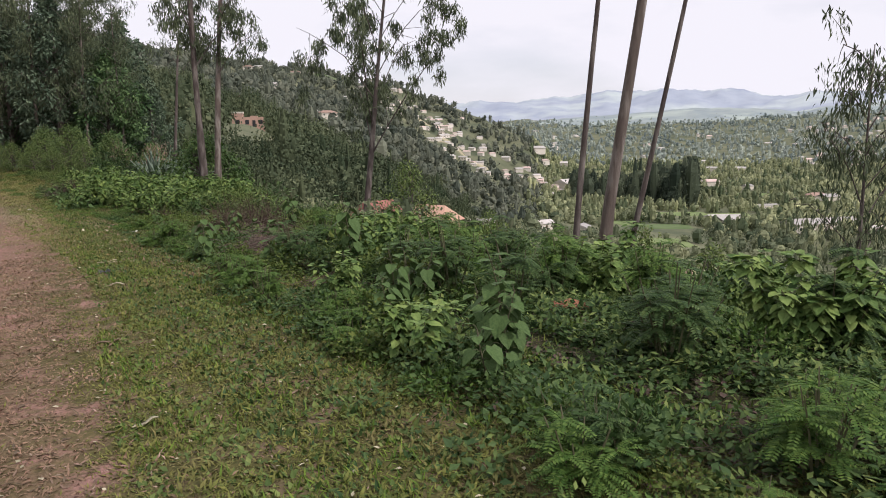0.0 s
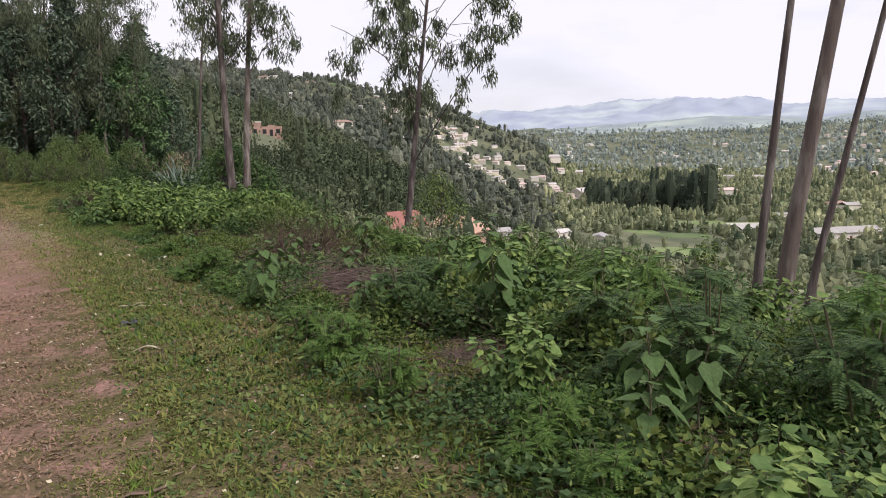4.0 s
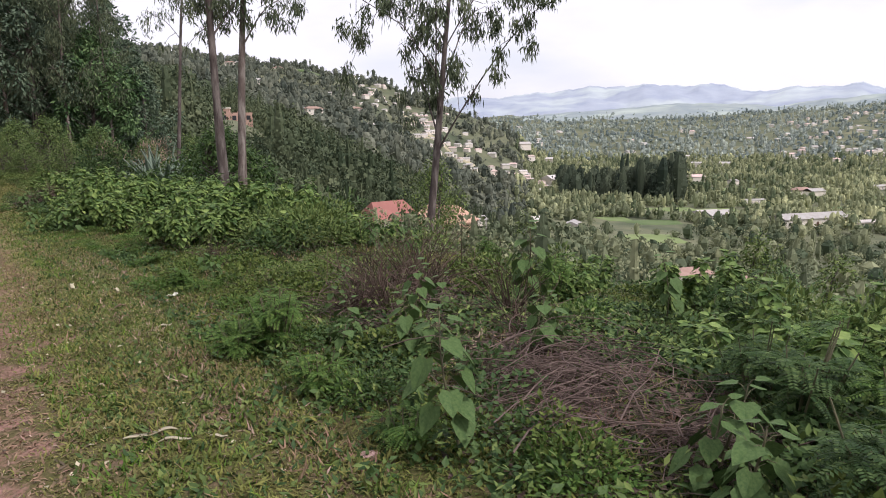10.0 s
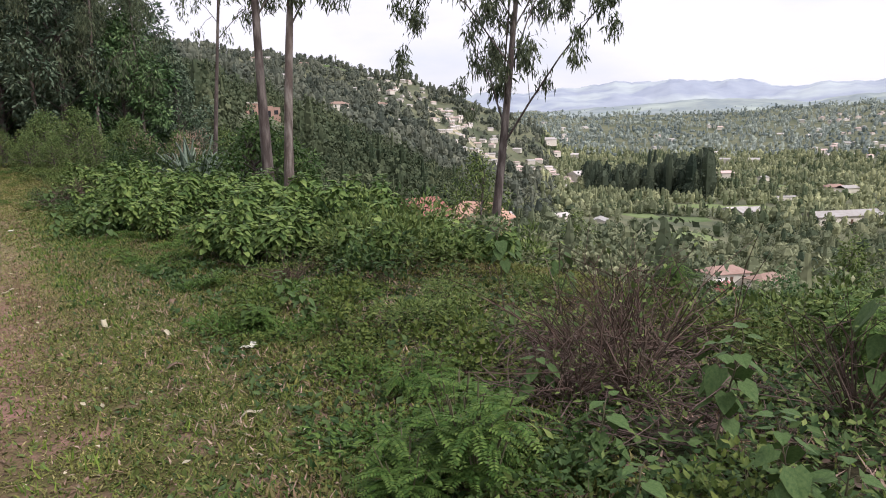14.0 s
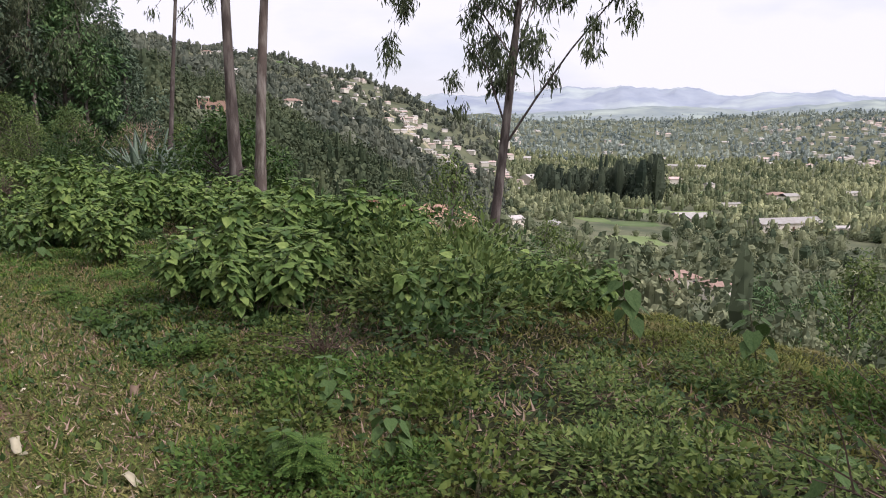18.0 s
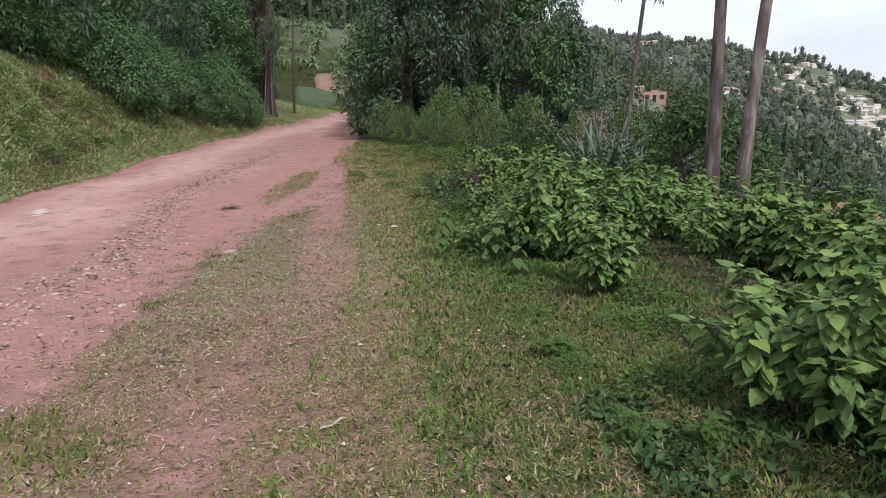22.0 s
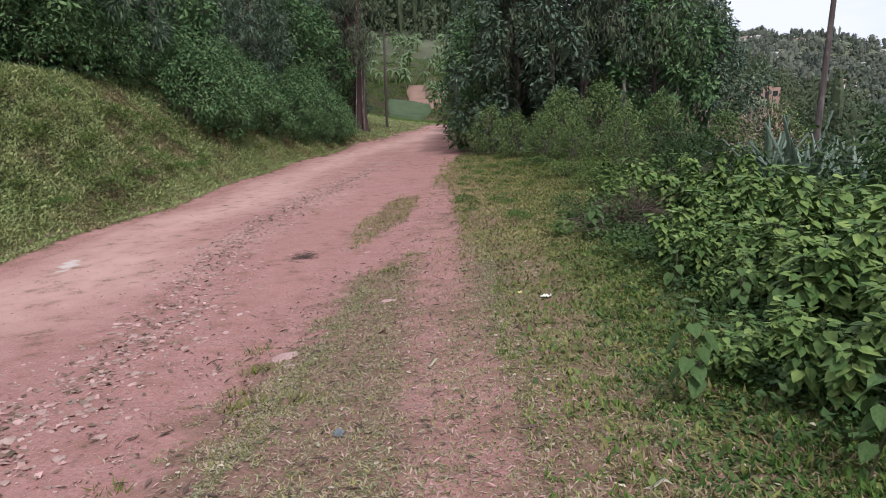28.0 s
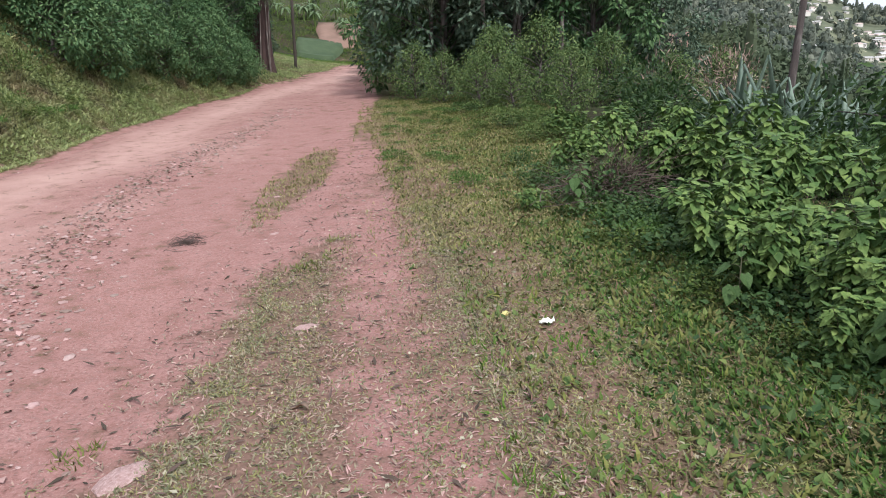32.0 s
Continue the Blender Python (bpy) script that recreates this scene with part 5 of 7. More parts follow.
wispy = gum_tree(13, 0.11, (0.0, 0.0), 79, 0.2, 2.2, 6500, BARK_PALE, "slim eucalyptus in the roadside stand", 0.2, 0.24, 16, 0.9)
place(wispy, 47.0, 2.0)
for k, (s_, n_, size) in enumerate([(45.5, 4.4, 0.9), (46.0, 6.4, 0.8), (52, 5.0, 1.1), (54, 1.0, 1.0), (49.0, 0.2, 0.9), (48, 4.8, 0.85)]):
    place_copy(wispy, s_, n_, k * 80, size)

# dense trees that crowd the right side of the road ahead
dense = [dense_tree(8.0, 2.2, 81, 9800, 0.25, 0.05, LEAF_GUM_DARK, "leaflet"), dense_tree(6.5, 2.1, 82, 9600, 0.24, 0.05, LEAF_TREE, "leaflet"), dense_tree(9.5, 2.0, 83, 10000, 0.25, 0.06, LEAF_GUM_DARK, "leaflet"),
         dense_tree(3.6, 1.9, 84, 4200, 0.17, 0.04, LEAF_SHRUB, "leaflet", label="yellow-green shrubby tree by the road")]
d_rng = np.random.default_rng(9)
first_dense = set()
for s_, n_, which, size in [(49, 0.6, 0, 1.0), (47, 3.0, 2, 1.0), (46.5, 5.8, 1, 1.0), (51, -0.6, 1, 1.0), (52, 3.5, 0, 1.1), (47.5, 8.0, 0, 0.75), (50.5, 7.0, 2, 1.0), (56, 0.0, 2, 1.1), (56, 5, 0, 1.2),
                            (56, 8.5, 1, 0.9), (47.5, 10.4, 3, 0.85), (62, -1, 0, 1.2), (64, 7, 0, 1.0), (66, 2, 2, 1.2), (42.2, 1.5, 3, 0.4), (42.5, 3.2, 3, 0.62), (44.8, 0.5, 3, 0.42), (43.0, 5.2, 3, 0.55), (40.2, 3.6, 3, 0.42), (43.5, 7.4, 3, 0.55), (47, -0.4, 3, 0.5), (45, 2.2, 3, 0.6), (43.6, 1.9, 3, 0.55), (41.2, 2.3, 3, 0.36), (70, -1.5, 2, 1.0), (74, -2.6, 1, 0.7), (79, -2.2, 0, 1.0), (87, -3.2, 2, 1.0)]:
    (place_copy if which in first_dense else place)(dense[which], s_, n_, d_rng.uniform(0, 360), size)
    first_dense.add(which)

# round-headed trees on the slope just below the road
slope_kinds = [dense_tree(7.5, 2.5, 86, 3200, 0.26, 0.1, LEAF_OLIVE, "leaflet", label="round olive-green tree on the slope below", name="slope_tree"),
               dense_tree(6.5, 2.6, 87, 3200, 0.28, 0.1, LEAF_TREE, "leaflet", label="round bright green tree on the slope below", name="slope_tree")]
for k, (which, s_, n_, size) in enumerate([(0, 47.0, 26.0, 1.0), (1, 27.0, 38.0, 1.0), (0, 43.5, 31.0, 0.8), (1, 33.0, 44.0, 1.1), (1, 30.0, 40.0, 0.9), (0, 27.0, 46.0, 1.0), (1, 35.5, 41.5, 1.0), (0, 52.0, 30.0, 0.8), (1, 29.0, 49.0, 1.2), (0, 24.0, 42.0, 1.0), (1, 20.0, 46.0, 1.0), (0, 22.7, 24.9, 0.7), (0, 21.2, 28.0, 0.75)]):
    (place if k < 2 else place_copy)(slope_kinds[which], s_, n_, k * 70, size)

# trees and bushes above the bank on the uphill side
upper = [dense_tree(7.5, 2.6, 91, 10500, 0.26, 0.04, LEAF_TREE, "leaflet", label="broad green tree on the bank", name="bank_tree"), dense_tree(9.5, 2.4, 92, 10000, 0.32, 0.06, LEAF_GUM_DARK, "lance", label="dark green tree on the bank", name="bank_tree"),
         dense_tree(3.0, 1.6, 93, 8000, 0.17, 0.0, LEAF_TREE, "leaflet", label="dense dark creeper-covered bush on the bank", name="bank_bush")]
first_up = set()
for s_, n_, which, size in [(33, -16.0, 0, 1.0), (37, -16.0, 1, 1.0), (40.5, -14.5, 0, 1.0), (44, -14.0, 1, 1.0), (48, -14, 0, 1.0), (29, -17, 1, 1.0), (25.5, -16.5, 0, 0.9), (35, -19, 1, 1.2), (42, -19, 0, 1.2), (49, -19, 1, 1.2),
                            (29, -20, 0, 1.2), (52.5, -13.5, 1, 1.0), (56, -18.5, 0, 1.1), (20, -16, 0, 1.0), (61, -24, 1, 1.2), (56, -25, 0, 1.3), (22, -21, 1, 1.2), (64, -29, 0, 1.3), (45.2, -11.6, 2, 0.9), (46.4, -11.0, 2, 0.9), (47.2, -12.0, 2, 1.0), (38.5, -14.0, 2, 0.9),
                            (48.5, -11.5, 2, 1.0), (34, -14.6, 2, 0.9), (30.5, -14.8, 2, 0.9), (51, -11.8, 2, 0.95), (53.5, -12.2, 2, 0.8), (27, -14.6, 2, 0.8), (55.5, -10.6, 2, 0.85), (57.5, -9.9, 2, 0.8), (54.6, -10.3, 2, 0.75), (56.3, -9.7, 2, 0.6), (58.4, -9.5, 2, 0.6), (60.0, -9.5, 2, 0.65), (52.6, -11.0, 2, 0.7), (59, -10.8, 2, 0.9), (61.8, -9.9, 2, 0.6), (57, -13, 1, 0.9), (61.5, -12.5, 0, 0.95), (66, -14, 1, 1.0), (70.5, -12.4, 1, 0.9), (67.6, -10.8, 1, 0.85), (64.2, -11.4, 0, 0.85), (29, -13.8, 2, 0.9), (32.2, -13.9, 2, 1.0), (36.2, -13.6, 2, 0.95), (40, -13.4, 2, 1.0), (42, -13.0, 2, 0.9), (43.6, -12.6, 2, 0.9), (25, -14.2, 2, 0.9), (35, -15.8, 2, 1.3), (31, -16.2, 2, 1.3), (39, -16, 2, 1.3), (27, -16.4, 2, 1.3)]:
    (place_copy if which in first_up else place)(upper[which], s_, n_ - (0.9 if which == 2 and s_ < 44 else 0), d_rng.uniform(0, 360), size)
    first_up.add(which)
# two bare trunks at the bend, with a post beside them
for k, (s_, n_) in enumerate([(65.5, -9.3), (66.6, -10.0)]):
    place(gum_tree(11, 0.52 if k else 0.4, (0.01, 0.01), 94 + k, 0.42, 2.5, 2000, BARK_RED, "dark reddish trunk of a big tree at the bend", 0.1, 0.3, 12), s_, n_)
for k, (s_, n_) in enumerate([(64.6, -8.9), (65.0, -9.0), (64.3, -9.4)]):
    place(gum_tree(6.5, 0.05, (0.03 * k - 0.03, 0.02), 104 + k, 0.6, 1.2, 500, BARK_PALE, "thin pale sapling beside the big trunks", 0.1, 0.2, 6), s_, n_)
post = thing("utility_pole", "dark wooden utility pole at the roadside", "pole")
part("shaft", Shape().tube([(0, 0, -0.4), (0.05, 0, 3), (0.18, 0, 7)], (0.11, 0.1, 0.085), 10).mesh("shaft", True), POLE_WOOD, post)
part("crossarm", Shape().box((-0.5, -0.05, 6.55), (0.9, 0.05, 6.67)).mesh("crossarm"), POLE_WOOD, post)
place(post, 72.0, -8.7)
bananas = [banana(96), banana(97)]
for k in range(110):
    s_, n_ = 97 + 36 * d_rng.uniform(), -22 + 18 * d_rng.uniform()
    (place if k < 2 else place_copy)(bananas[k % 2], s_, n_, k * 67, d_rng.uniform(0.5, 0.8))

# ---- houses ----


def house(w, d, h, roof_mat, wall_mat, label, name="house", hip=0.0, rise=1.4, windows=3, sides=(-1,)):
    """Walls with door and windows, and an overhanging gable or hip roof."""
    ob = thing(name, label, "house", "valley houses")
    wall = Shape().box((-w / 2, -d / 2, -1.5), (w / 2, d / 2, h))
    if not hip:
        for x in (-w / 2, w / 2):
            wall.add([(x, -d / 2, h), (x, d / 2, h), (x, 0, h + rise * 0.9)], [(0, 1, 2)])
    part("wall", wall.mesh("wall"), wall_mat, ob)
    o, t = 0.45, 0.12
    rx = w / 2 + o
    ridge = rx - hip * (d / 2 + o)
    v = []
    for z in (0, t):
        v += [(-rx, -d / 2 - o, h - 0.1 + z), (rx, -d / 2 - o, h - 0.1 + z), (rx, d / 2 + o, h - 0.1 + z), (-rx, d / 2 + o, h - 0.1 + z), (-ridge, 0, h + rise + z), (ridge, 0, h + rise + z)]
    roof = Shape().add(v, [(6 + 1, 6 + 2, 6 + 5), (6 + 3, 6 + 0, 6 + 4), (1, 5, 2), (3, 4, 0)],
                       [(6, 7, 11, 10), (8, 9, 10, 11), (0, 4, 5, 1), (2, 5, 4, 3), (0, 1, 7, 6), (1, 2, 8, 7), (2, 3, 9, 8), (3, 0, 6, 9)])
    part("roof", roof.mesh("roof"), roof_mat, ob)
    for side in sides:
        y = side * (d / 2 + 0.02)
        for k in range(windows):
            x = -w / 2 + w * (k + 0.5) / windows
            if k == windows // 2:
                part("door", Shape().box((x - 0.45, y - 0.05, 0), (x + 0.45, y + 0.05, 2.05)).mesh("door"), DOOR, ob)
            else:
                part("window", Shape().box((x - 0.5, y - 0.04, 1.0), (x + 0.5, y + 0.04, 2.0)).mesh("window"), WINDOW, ob)
    return ob


def brick_shell():
    """An unfinished brick house: two blocks of unlike height, open windows, a pale slab on the taller one."""
    ob = thing("brick_house", "unfinished clay-brick house with open windows and no roof", "house", "valley houses")
    part("wall", Shape().box((-1.5, -3, -2), (5.2, 3, 3.1)).mesh("wall"), BRICK, ob)
    part("wall", Shape().box((-4.8, -3.2, -2), (-1.5, 3.2, 4.3)).mesh("wall"), BRICK, ob)
    part("parapet", Shape().box((-5.0, -3.4, 4.3), (-1.3, 3.4, 4.75)).mesh("parapet"), PLASTER, ob, "pale cement slab")
    part("parapet", Shape().box((0.8, -3.05, 3.1), (3.0, 3.05, 3.5)).mesh("parapet"), BRICK, ob)
    # solid near-black boxes stand in for the shade inside the open windows
    for x, z, w_, h_ in ((-3.2, 1.0, 0.7, 1.3), (-0.2, 0.8, 0.6, 1.4), (1.9, 0.0, 0.5, 2.1), (4.0, 0.9, 0.6, 1.3)):
        part("window", Shape().box((x - w_, -3.26 if x < -1.5 else -3.06, z), (x + w_, -2.9, z + h_)).mesh("window"), WINDOW, ob)
    return ob


def set_polar(ob, az, r, turn=0.0, size=1.0, copy=True, lift=0.0, eye=(-3.0, 6.0)):
    a = radians(az)
    x, y = eye[0] - math.sin(a) * r, eye[1] + math.cos(a) * r
    z = ground_z(x, y) + lift
    if copy:
        ob = copy_thing(ob, Matrix.Identity(4))
    ob.matrix_basis = pose(x, y, z, 0, 0, turn) @ Matrix.Diagonal((size, size, size, 1))
    return x, y


h_tin = house(10, 7, 2.8, ROOF_TIN, PLASTER, "small plastered house with a weathered tin roof")
h_brown = house(11, 7, 2.8, ROOF_BROWN, PLASTER, "small plastered house with a brown tiled roof", hip=0.8)
h_red = house(7.2, 6, 2.8, ROOF_RED, PLASTER, "house with a faded red sheet roof", hip=0.35, rise=2.5)
h_pink = house(11, 8, 4.2, ROOF_PINK, PLASTER, "plastered house with a faded pink roof", hip=0.4)
set_polar(h_pink, -6.0, 705, 20, 1.0, copy=False)
h_far = house(10, 7, 3.4, ROOF_TIN, PLASTER, "pale house with a tin roof in the far town", name="far_house", windows=0)
set_polar(h_far, -31.0, 1320, 20, 1.0, copy=False)
h_far_pink = house(10, 7, 3.8, ROOF_PINK, PLASTER, "pale house with a faded pink roof in the far town", name="far_house", hip=0.4, windows=0)
set_polar(h_far_pink, -33.0, 1330, -20, 1.0, copy=False)
h_long = house(26, 8, 3.2, ROOF_TIN, PLASTER, "long low building with a pale tin roof", windows=7)
h_brick = brick_shell()
house_spots = []


def put_house(ob, az, r, turn, size, copy=True, eye=(-3.0, 6.0), lift=0.0):
    house_spots.append((az, r))
    return set_polar(ob, az, r, turn, size, copy, lift, eye)


put_house(h_red, 2.50, 73.4, 35, 0.68, False, lift=0.5)
h_ochre = house(6.4, 5, 3.6, ROOF_OCHRE, CLAY_WALL, "low house with an ochre tiled roof below the road", hip=0.5, rise=1.9)
put_house(h_ochre, -2.0, 76, -30, 0.85, False, lift=1.9)
put_house(h_red, -11.6, 71, 30, 0.55, lift=0.9)
put_house(h_brown, -4.8, 190, -20, 0.85, False)
put_house(h_brick, 13.9, 187, 12, 0.8, False, lift=-0.6)
put_house(h_tin, -21.0, 214, 30, 0.9, False)
put_house(h_long, -29.6, 525, 12, 1.9, False)
put_house(h_brown, -21.6, 226, 15, 1.15, lift=2.4)
put_house(h_brown, -24.6, 226, 30, 1.0, lift=2.2)
put_house(h_red, -21.6, 205, 50, 0.9)
put_house(h_tin, -25.6, 240, 50, 0.6, lift=1.0)
for az_, r_, turn_, ob_, sz_ in [(-23.3, 525, 20, h_tin, 1.9), (-22.6, 540, 8, h_tin, 1.5), (-33.0, 540, 5, h_long, 0.9), (-36.5, 470, 40, h_tin, 1.4), (-25.8, 665, 15, h_long, 0.8), (-40, 600, 0, h_long, 1.0), (-11.2, 790, 30, h_tin, 2.6), (-9.3, 420, 30, h_tin, 1.2),
                                  (-12.5, 430, 70, h_tin, 1.2), (-4.5, 300, 20, h_tin, 1.0), (-17.0, 700, 0, h_tin, 1.5), (-29, 760, 0, h_brown, 1.6), (-34, 840, 0, h_long, 1.0), (-20.5, 900, 10, h_tin, 1.6)]:
    put_house(ob_, az_, r_, turn_, sz_)
v_rng = np.random.default_rng(15)
# the sunlit village down the spur, the town at its foot and the town across the valley
for k in range(84):
    f = v_rng.uniform() ** 0.8
    az_ = 5.2 - 9.2 * f + v_rng.normal(0, 1.1)
    r_ = 880 - 195 * f + v_rng.normal(0, 75)
    put_house((h_far, h_tin, h_far, h_far_pink)[int(v_rng.integers(4))], az_, r_, v_rng.uniform(-60, 60), v_rng.uniform(0.4, 0.8), copy=True)
for k in range(30):
    put_house((h_far, h_far_pink)[k % 2], v_rng.uniform(-10.5, -3.5), v_rng.uniform(680, 800), v_rng.uniform(-40, 40), v_rng.uniform(0.5, 0.9))
for k in range(46):
    az_ = v_rng.uniform(-44, -27.5)
    put_house((h_far, h_far_pink, h_far, h_far)[int(v_rng.integers(4))], az_, 1300 + v_rng.normal(0, 60), v_rng.uniform(-30, 40), v_rng.uniform(0.7, 1.2))
for k in range(90):
    f = v_rng.uniform()
    put_house((h_far, h_far, h_far_pink)[int(v_rng.integers(3))], v_rng.uniform(-46, -26 - 3 * f), 1480 + 800 * f, v_rng.uniform(-30, 40), v_rng.uniform(0.8, 1.4))
for k in range(54):
    az_, r_ = v_rng.uniform(-45, -8), v_rng.uniform(720, 2300)
    put_house((h_far, h_far, h_far_pink, h_far)[int(v_rng.integers(4))], az_, r_, v_rng.uniform(-30, 40), v_rng.uniform(1.0, 1.7))
for k in range(16):
    az_, r_ = v_rng.uniform(3, 17), v_rng.uniform(380, 940)
    put_house((h_tin, h_brown)[k % 2], az_, r_, v_rng.uniform(-30, 40), v_rng.uniform(0.7, 1.1))

# ---- fields on the valley floor and terraces on the spur ----


def field(az, r, w, d, turn, material, label):
    a = radians(az)
    cx, cy = -3 - math.sin(a) * r, 6 + math.cos(a) * r
    k = 10
    sh = Shape()
    uu, vv = np.meshgrid(np.linspace(-0.5, 0.5, k), np.linspace(-0.5, 0.5, k), indexing="ij")
    c, s_ = math.cos(radians(turn)), math.sin(radians(turn))
    ux, vy = uu * w * (1 + 0.15 * np.sin(vv * 5)), vv * d * (1 + 0.12 * np.cos(uu * 6))
    x, y = cx + c * ux - s_ * vy, cy + s_ * ux + c * vy
    edge = (np.abs(uu) > 0.49) | (np.abs(vv) > 0.49)
    z = height(x, y) + np.where(edge, -0.8, 0.5)
    i, j = np.meshgrid(np.arange(k - 1), np.arange(k - 1), indexing="ij")
    sh.add(np.stack([x, y, z], -1).reshape(-1, 3), None, np.stack([i * k + j, (i + 1) * k + j, (i + 1) * k + j + 1, i * k + j + 1], -1).reshape(-1, 4))
    field_spots.append((cx, cy, max(w, d) * 0.5))
    return solid("farm_field", sh, material, label, "field", "farm fields", smooth_faces=True)


field_spots = []
for az_, r_, w_, d_, t_ in [(-20.0, 590, 46, 26, 8), (-23.4, 596, 40, 24, 10), (-18.9, 500, 44, 24, 12), (-18.9, 420, 40, 36, 14), (-15.8, 510, 24, 26, 12), (-26.8, 650, 54, 22, 8), (-31, 640, 60, 22, 5), (-29, 720, 60, 24, 5), (-24.5, 790, 70, 24, 0), (-35, 760, 70, 24, 0), (-22, 960, 90, 30, 0), (-38, 900, 90, 30, 4)]:
    field(az_, r_, w_, d_, t_, FIELD, "bright green crop field on the valley floor")
for az_, r_, w_, d_, t_ in [(-2.4, 690, 26, 14, 0), (-4.0, 680, 30, 16, -10), (0.6, 775, 20, 12, 0), (-5.4, 690, 34, 14, -10), (-0.8, 712, 26, 12, 5), (-3.2, 715, 26, 12, -5), (2.2, 800, 18, 10, 0), (-6.6, 715, 30, 12, 0), (-1.8, 668, 24, 12, 0)]:
    field(az_, r_, w_, d_, t_, TILLED, "pale tilled terrace on the hillside")
field(38.0, 88, 4.8, 6, 32, CROP_PLOT, "green crop plot on the slope beyond the bend")
field(36.7, 93, 5, 7, 32, RED_PLOT, "bare tilled plot beside the road at the bend")
for az_, r_, w_, d_, t_ in [(8.5, 900, 50, 16, 0), (12.5, 930, 60, 18, 4), (16.5, 900, 70, 20, 0)]:
    field(az_, r_, w_, d_, t_, FIELD, "green terraced plot high on the hillside")

# ---- woods: far too many trees to count ----


def wood(name, spots, material, label, tufts, tall, seed=1, columns=0.26, leaf_k=3.0, patch=90.0, solid_core=True):
    """Many uneven crowns: a lumpy inner mass, clothed with leafy tufts that face outwards, tapering to the top."""
    g = np.random.default_rng(seed)
    xy = np.array(spots)
    m = len(xy)
    z = height(xy[:, 0], xy[:, 1])
    hh = tall * (0.5 + 0.9 * g.uniform(0, 1, m) ** 1.5)
    wide = tall * columns * g.uniform(0.55, 1.35, m)
    tint_ = np.clip(0.4 + 0.3 * waves(xy[:, 0], xy[:, 1], patch, seed) + g.normal(0, 0.22, m), 0, 1)
    levels, sides = 4, 5
    fl = np.array((0.05, 0.4, 0.75, 1.0))
    prof = np.array((0.5, 1.0, 0.95, 0.38))
    ang = np.arange(sides) * 2 * np.pi / sides
    rr = (1.0 if solid_core else 0.25) * wide[:, None, None] * prof[None, :, None] * 0.6 * g.uniform(0.5, 1.3, (m, levels, sides))
    turn = g.uniform(0, 6.28, m)[:, None, None]
    core = np.stack([xy[:, 0, None, None] + rr * np.cos(ang + turn), xy[:, 1, None, None] + rr * np.sin(ang + turn),
                     z[:, None, None] + hh[:, None, None] * (fl[None, :, None] + 0 * rr)], -1).reshape(-1, 3)
    i, j = np.meshgrid(np.arange(levels - 1), np.arange(sides), indexing="ij")
    cq = np.stack([i * sides + j, i * sides + (j + 1) % sides, (i + 1) * sides + (j + 1) % sides, (i + 1) * sides + j], -1).reshape(-1, 4)
    cq = (cq[None] + (np.arange(m) * levels * sides)[:, None, None]).reshape(-1, 4)
    sh = Shape().add(core, None, cq)
    f = g.uniform(0.05, 1.0, (m, tufts))
    th = g.uniform(0, 2 * np.pi, (m, tufts))
    lobes = 1 + 0.28 * np.sin(th * 3 + f * 9 + turn[:, :, 0])
    rad = np.interp(f, fl, prof) * g.uniform(0.65, 1.12, (m, tufts)) * lobes * wide[:, None]
    p = np.stack([xy[:, 0:1] + np.cos(th) * rad, xy[:, 1:2] + np.sin(th) * rad, z[:, None] + f * hh[:, None]], -1).reshape(-1, 3)
    out = np.stack([np.cos(th), np.sin(th), 0 * th + 0.45], -1).reshape(-1, 3)
    axis = np.cross(out, g.normal(0, 1, out.shape)) - (0, 0, 0.4)
    size = (wide[:, None] * g.uniform(0.5, 1.1, (m, tufts))).ravel() * leaf_k / math.sqrt(tufts)
    sh.leaves(p, axis, out + g.normal(0, 0.55, p.shape), size, "leaf_mass")
    ob = solid(name, sh, material, label, "woodland", kind="stuff")
    layer = ob.data.attributes.new("tree_tint", "FLOAT", "POINT")
    layer.data.foreach_set("value", np.concatenate([np.repeat(tint_, levels * sides), np.repeat(tint_, tufts * 4)]).astype(np.float32))
    return ob


def blocked(az, r, x, y, tree_h):
    """True where a tree would stand in the line of sight to a house or on a field."""
    for fx, fy, fr in field_spots:
        d_ = math.hypot(fx + 3, fy - 6)
        side = (x + 3) * (fy - 6) / d_ - (y - 6) * (fx + 3) / d_
        if abs(side) < fr * (1.15 if d_ < 610 else 0.6) and d_ - fr - (42 if d_ < 610 else 0) < r < d_ + fr * 0.5:
            return True
    for ha, hr in house_spots:
        if abs(az - ha) * hr < 57 * 6 and hr - (20 * hr / 140 if hr < 300 else 30) < r < hr + 5:
            return True
        if hr < 240 and abs(az - ha) * hr < 57 * 7 and r < hr + 8:
            hx, hy = -3 - math.sin(radians(ha)) * hr, 6 + math.cos(radians(ha)) * hr
            line = 1.3 + (ground_z(hx, hy) + 1.0 - 1.3) * r / hr
            if ground_z(x, y) + tree_h * 1.15 > line:
                return True
    return False


def scatter(count, az0, az1, r0, r1, tree_h, seed, power=1.0, keep=None):
    g = np.random.default_rng(seed)
    out = []
    while len(out) < count:
        az, r = g.uniform(az0, az1), r0 + (r1 - r0) * g.uniform() ** power
        x, y = -3 - math.sin(radians(az)) * r, 6 + math.cos(radians(az)) * r
        count -= 0.02
        if blocked(az, r, x, y, tree_h) or (keep is not None and not keep(az, r, x, y)):
            continue
        out.append((x, y))
    return out


def off_road(az, r, x, y):
    s_, n_ = x * AHEAD[0] + y * AHEAD[1], x * RIGHT[0] + y * RIGHT[1]
    return n_ > 16 + 0.02 * s_


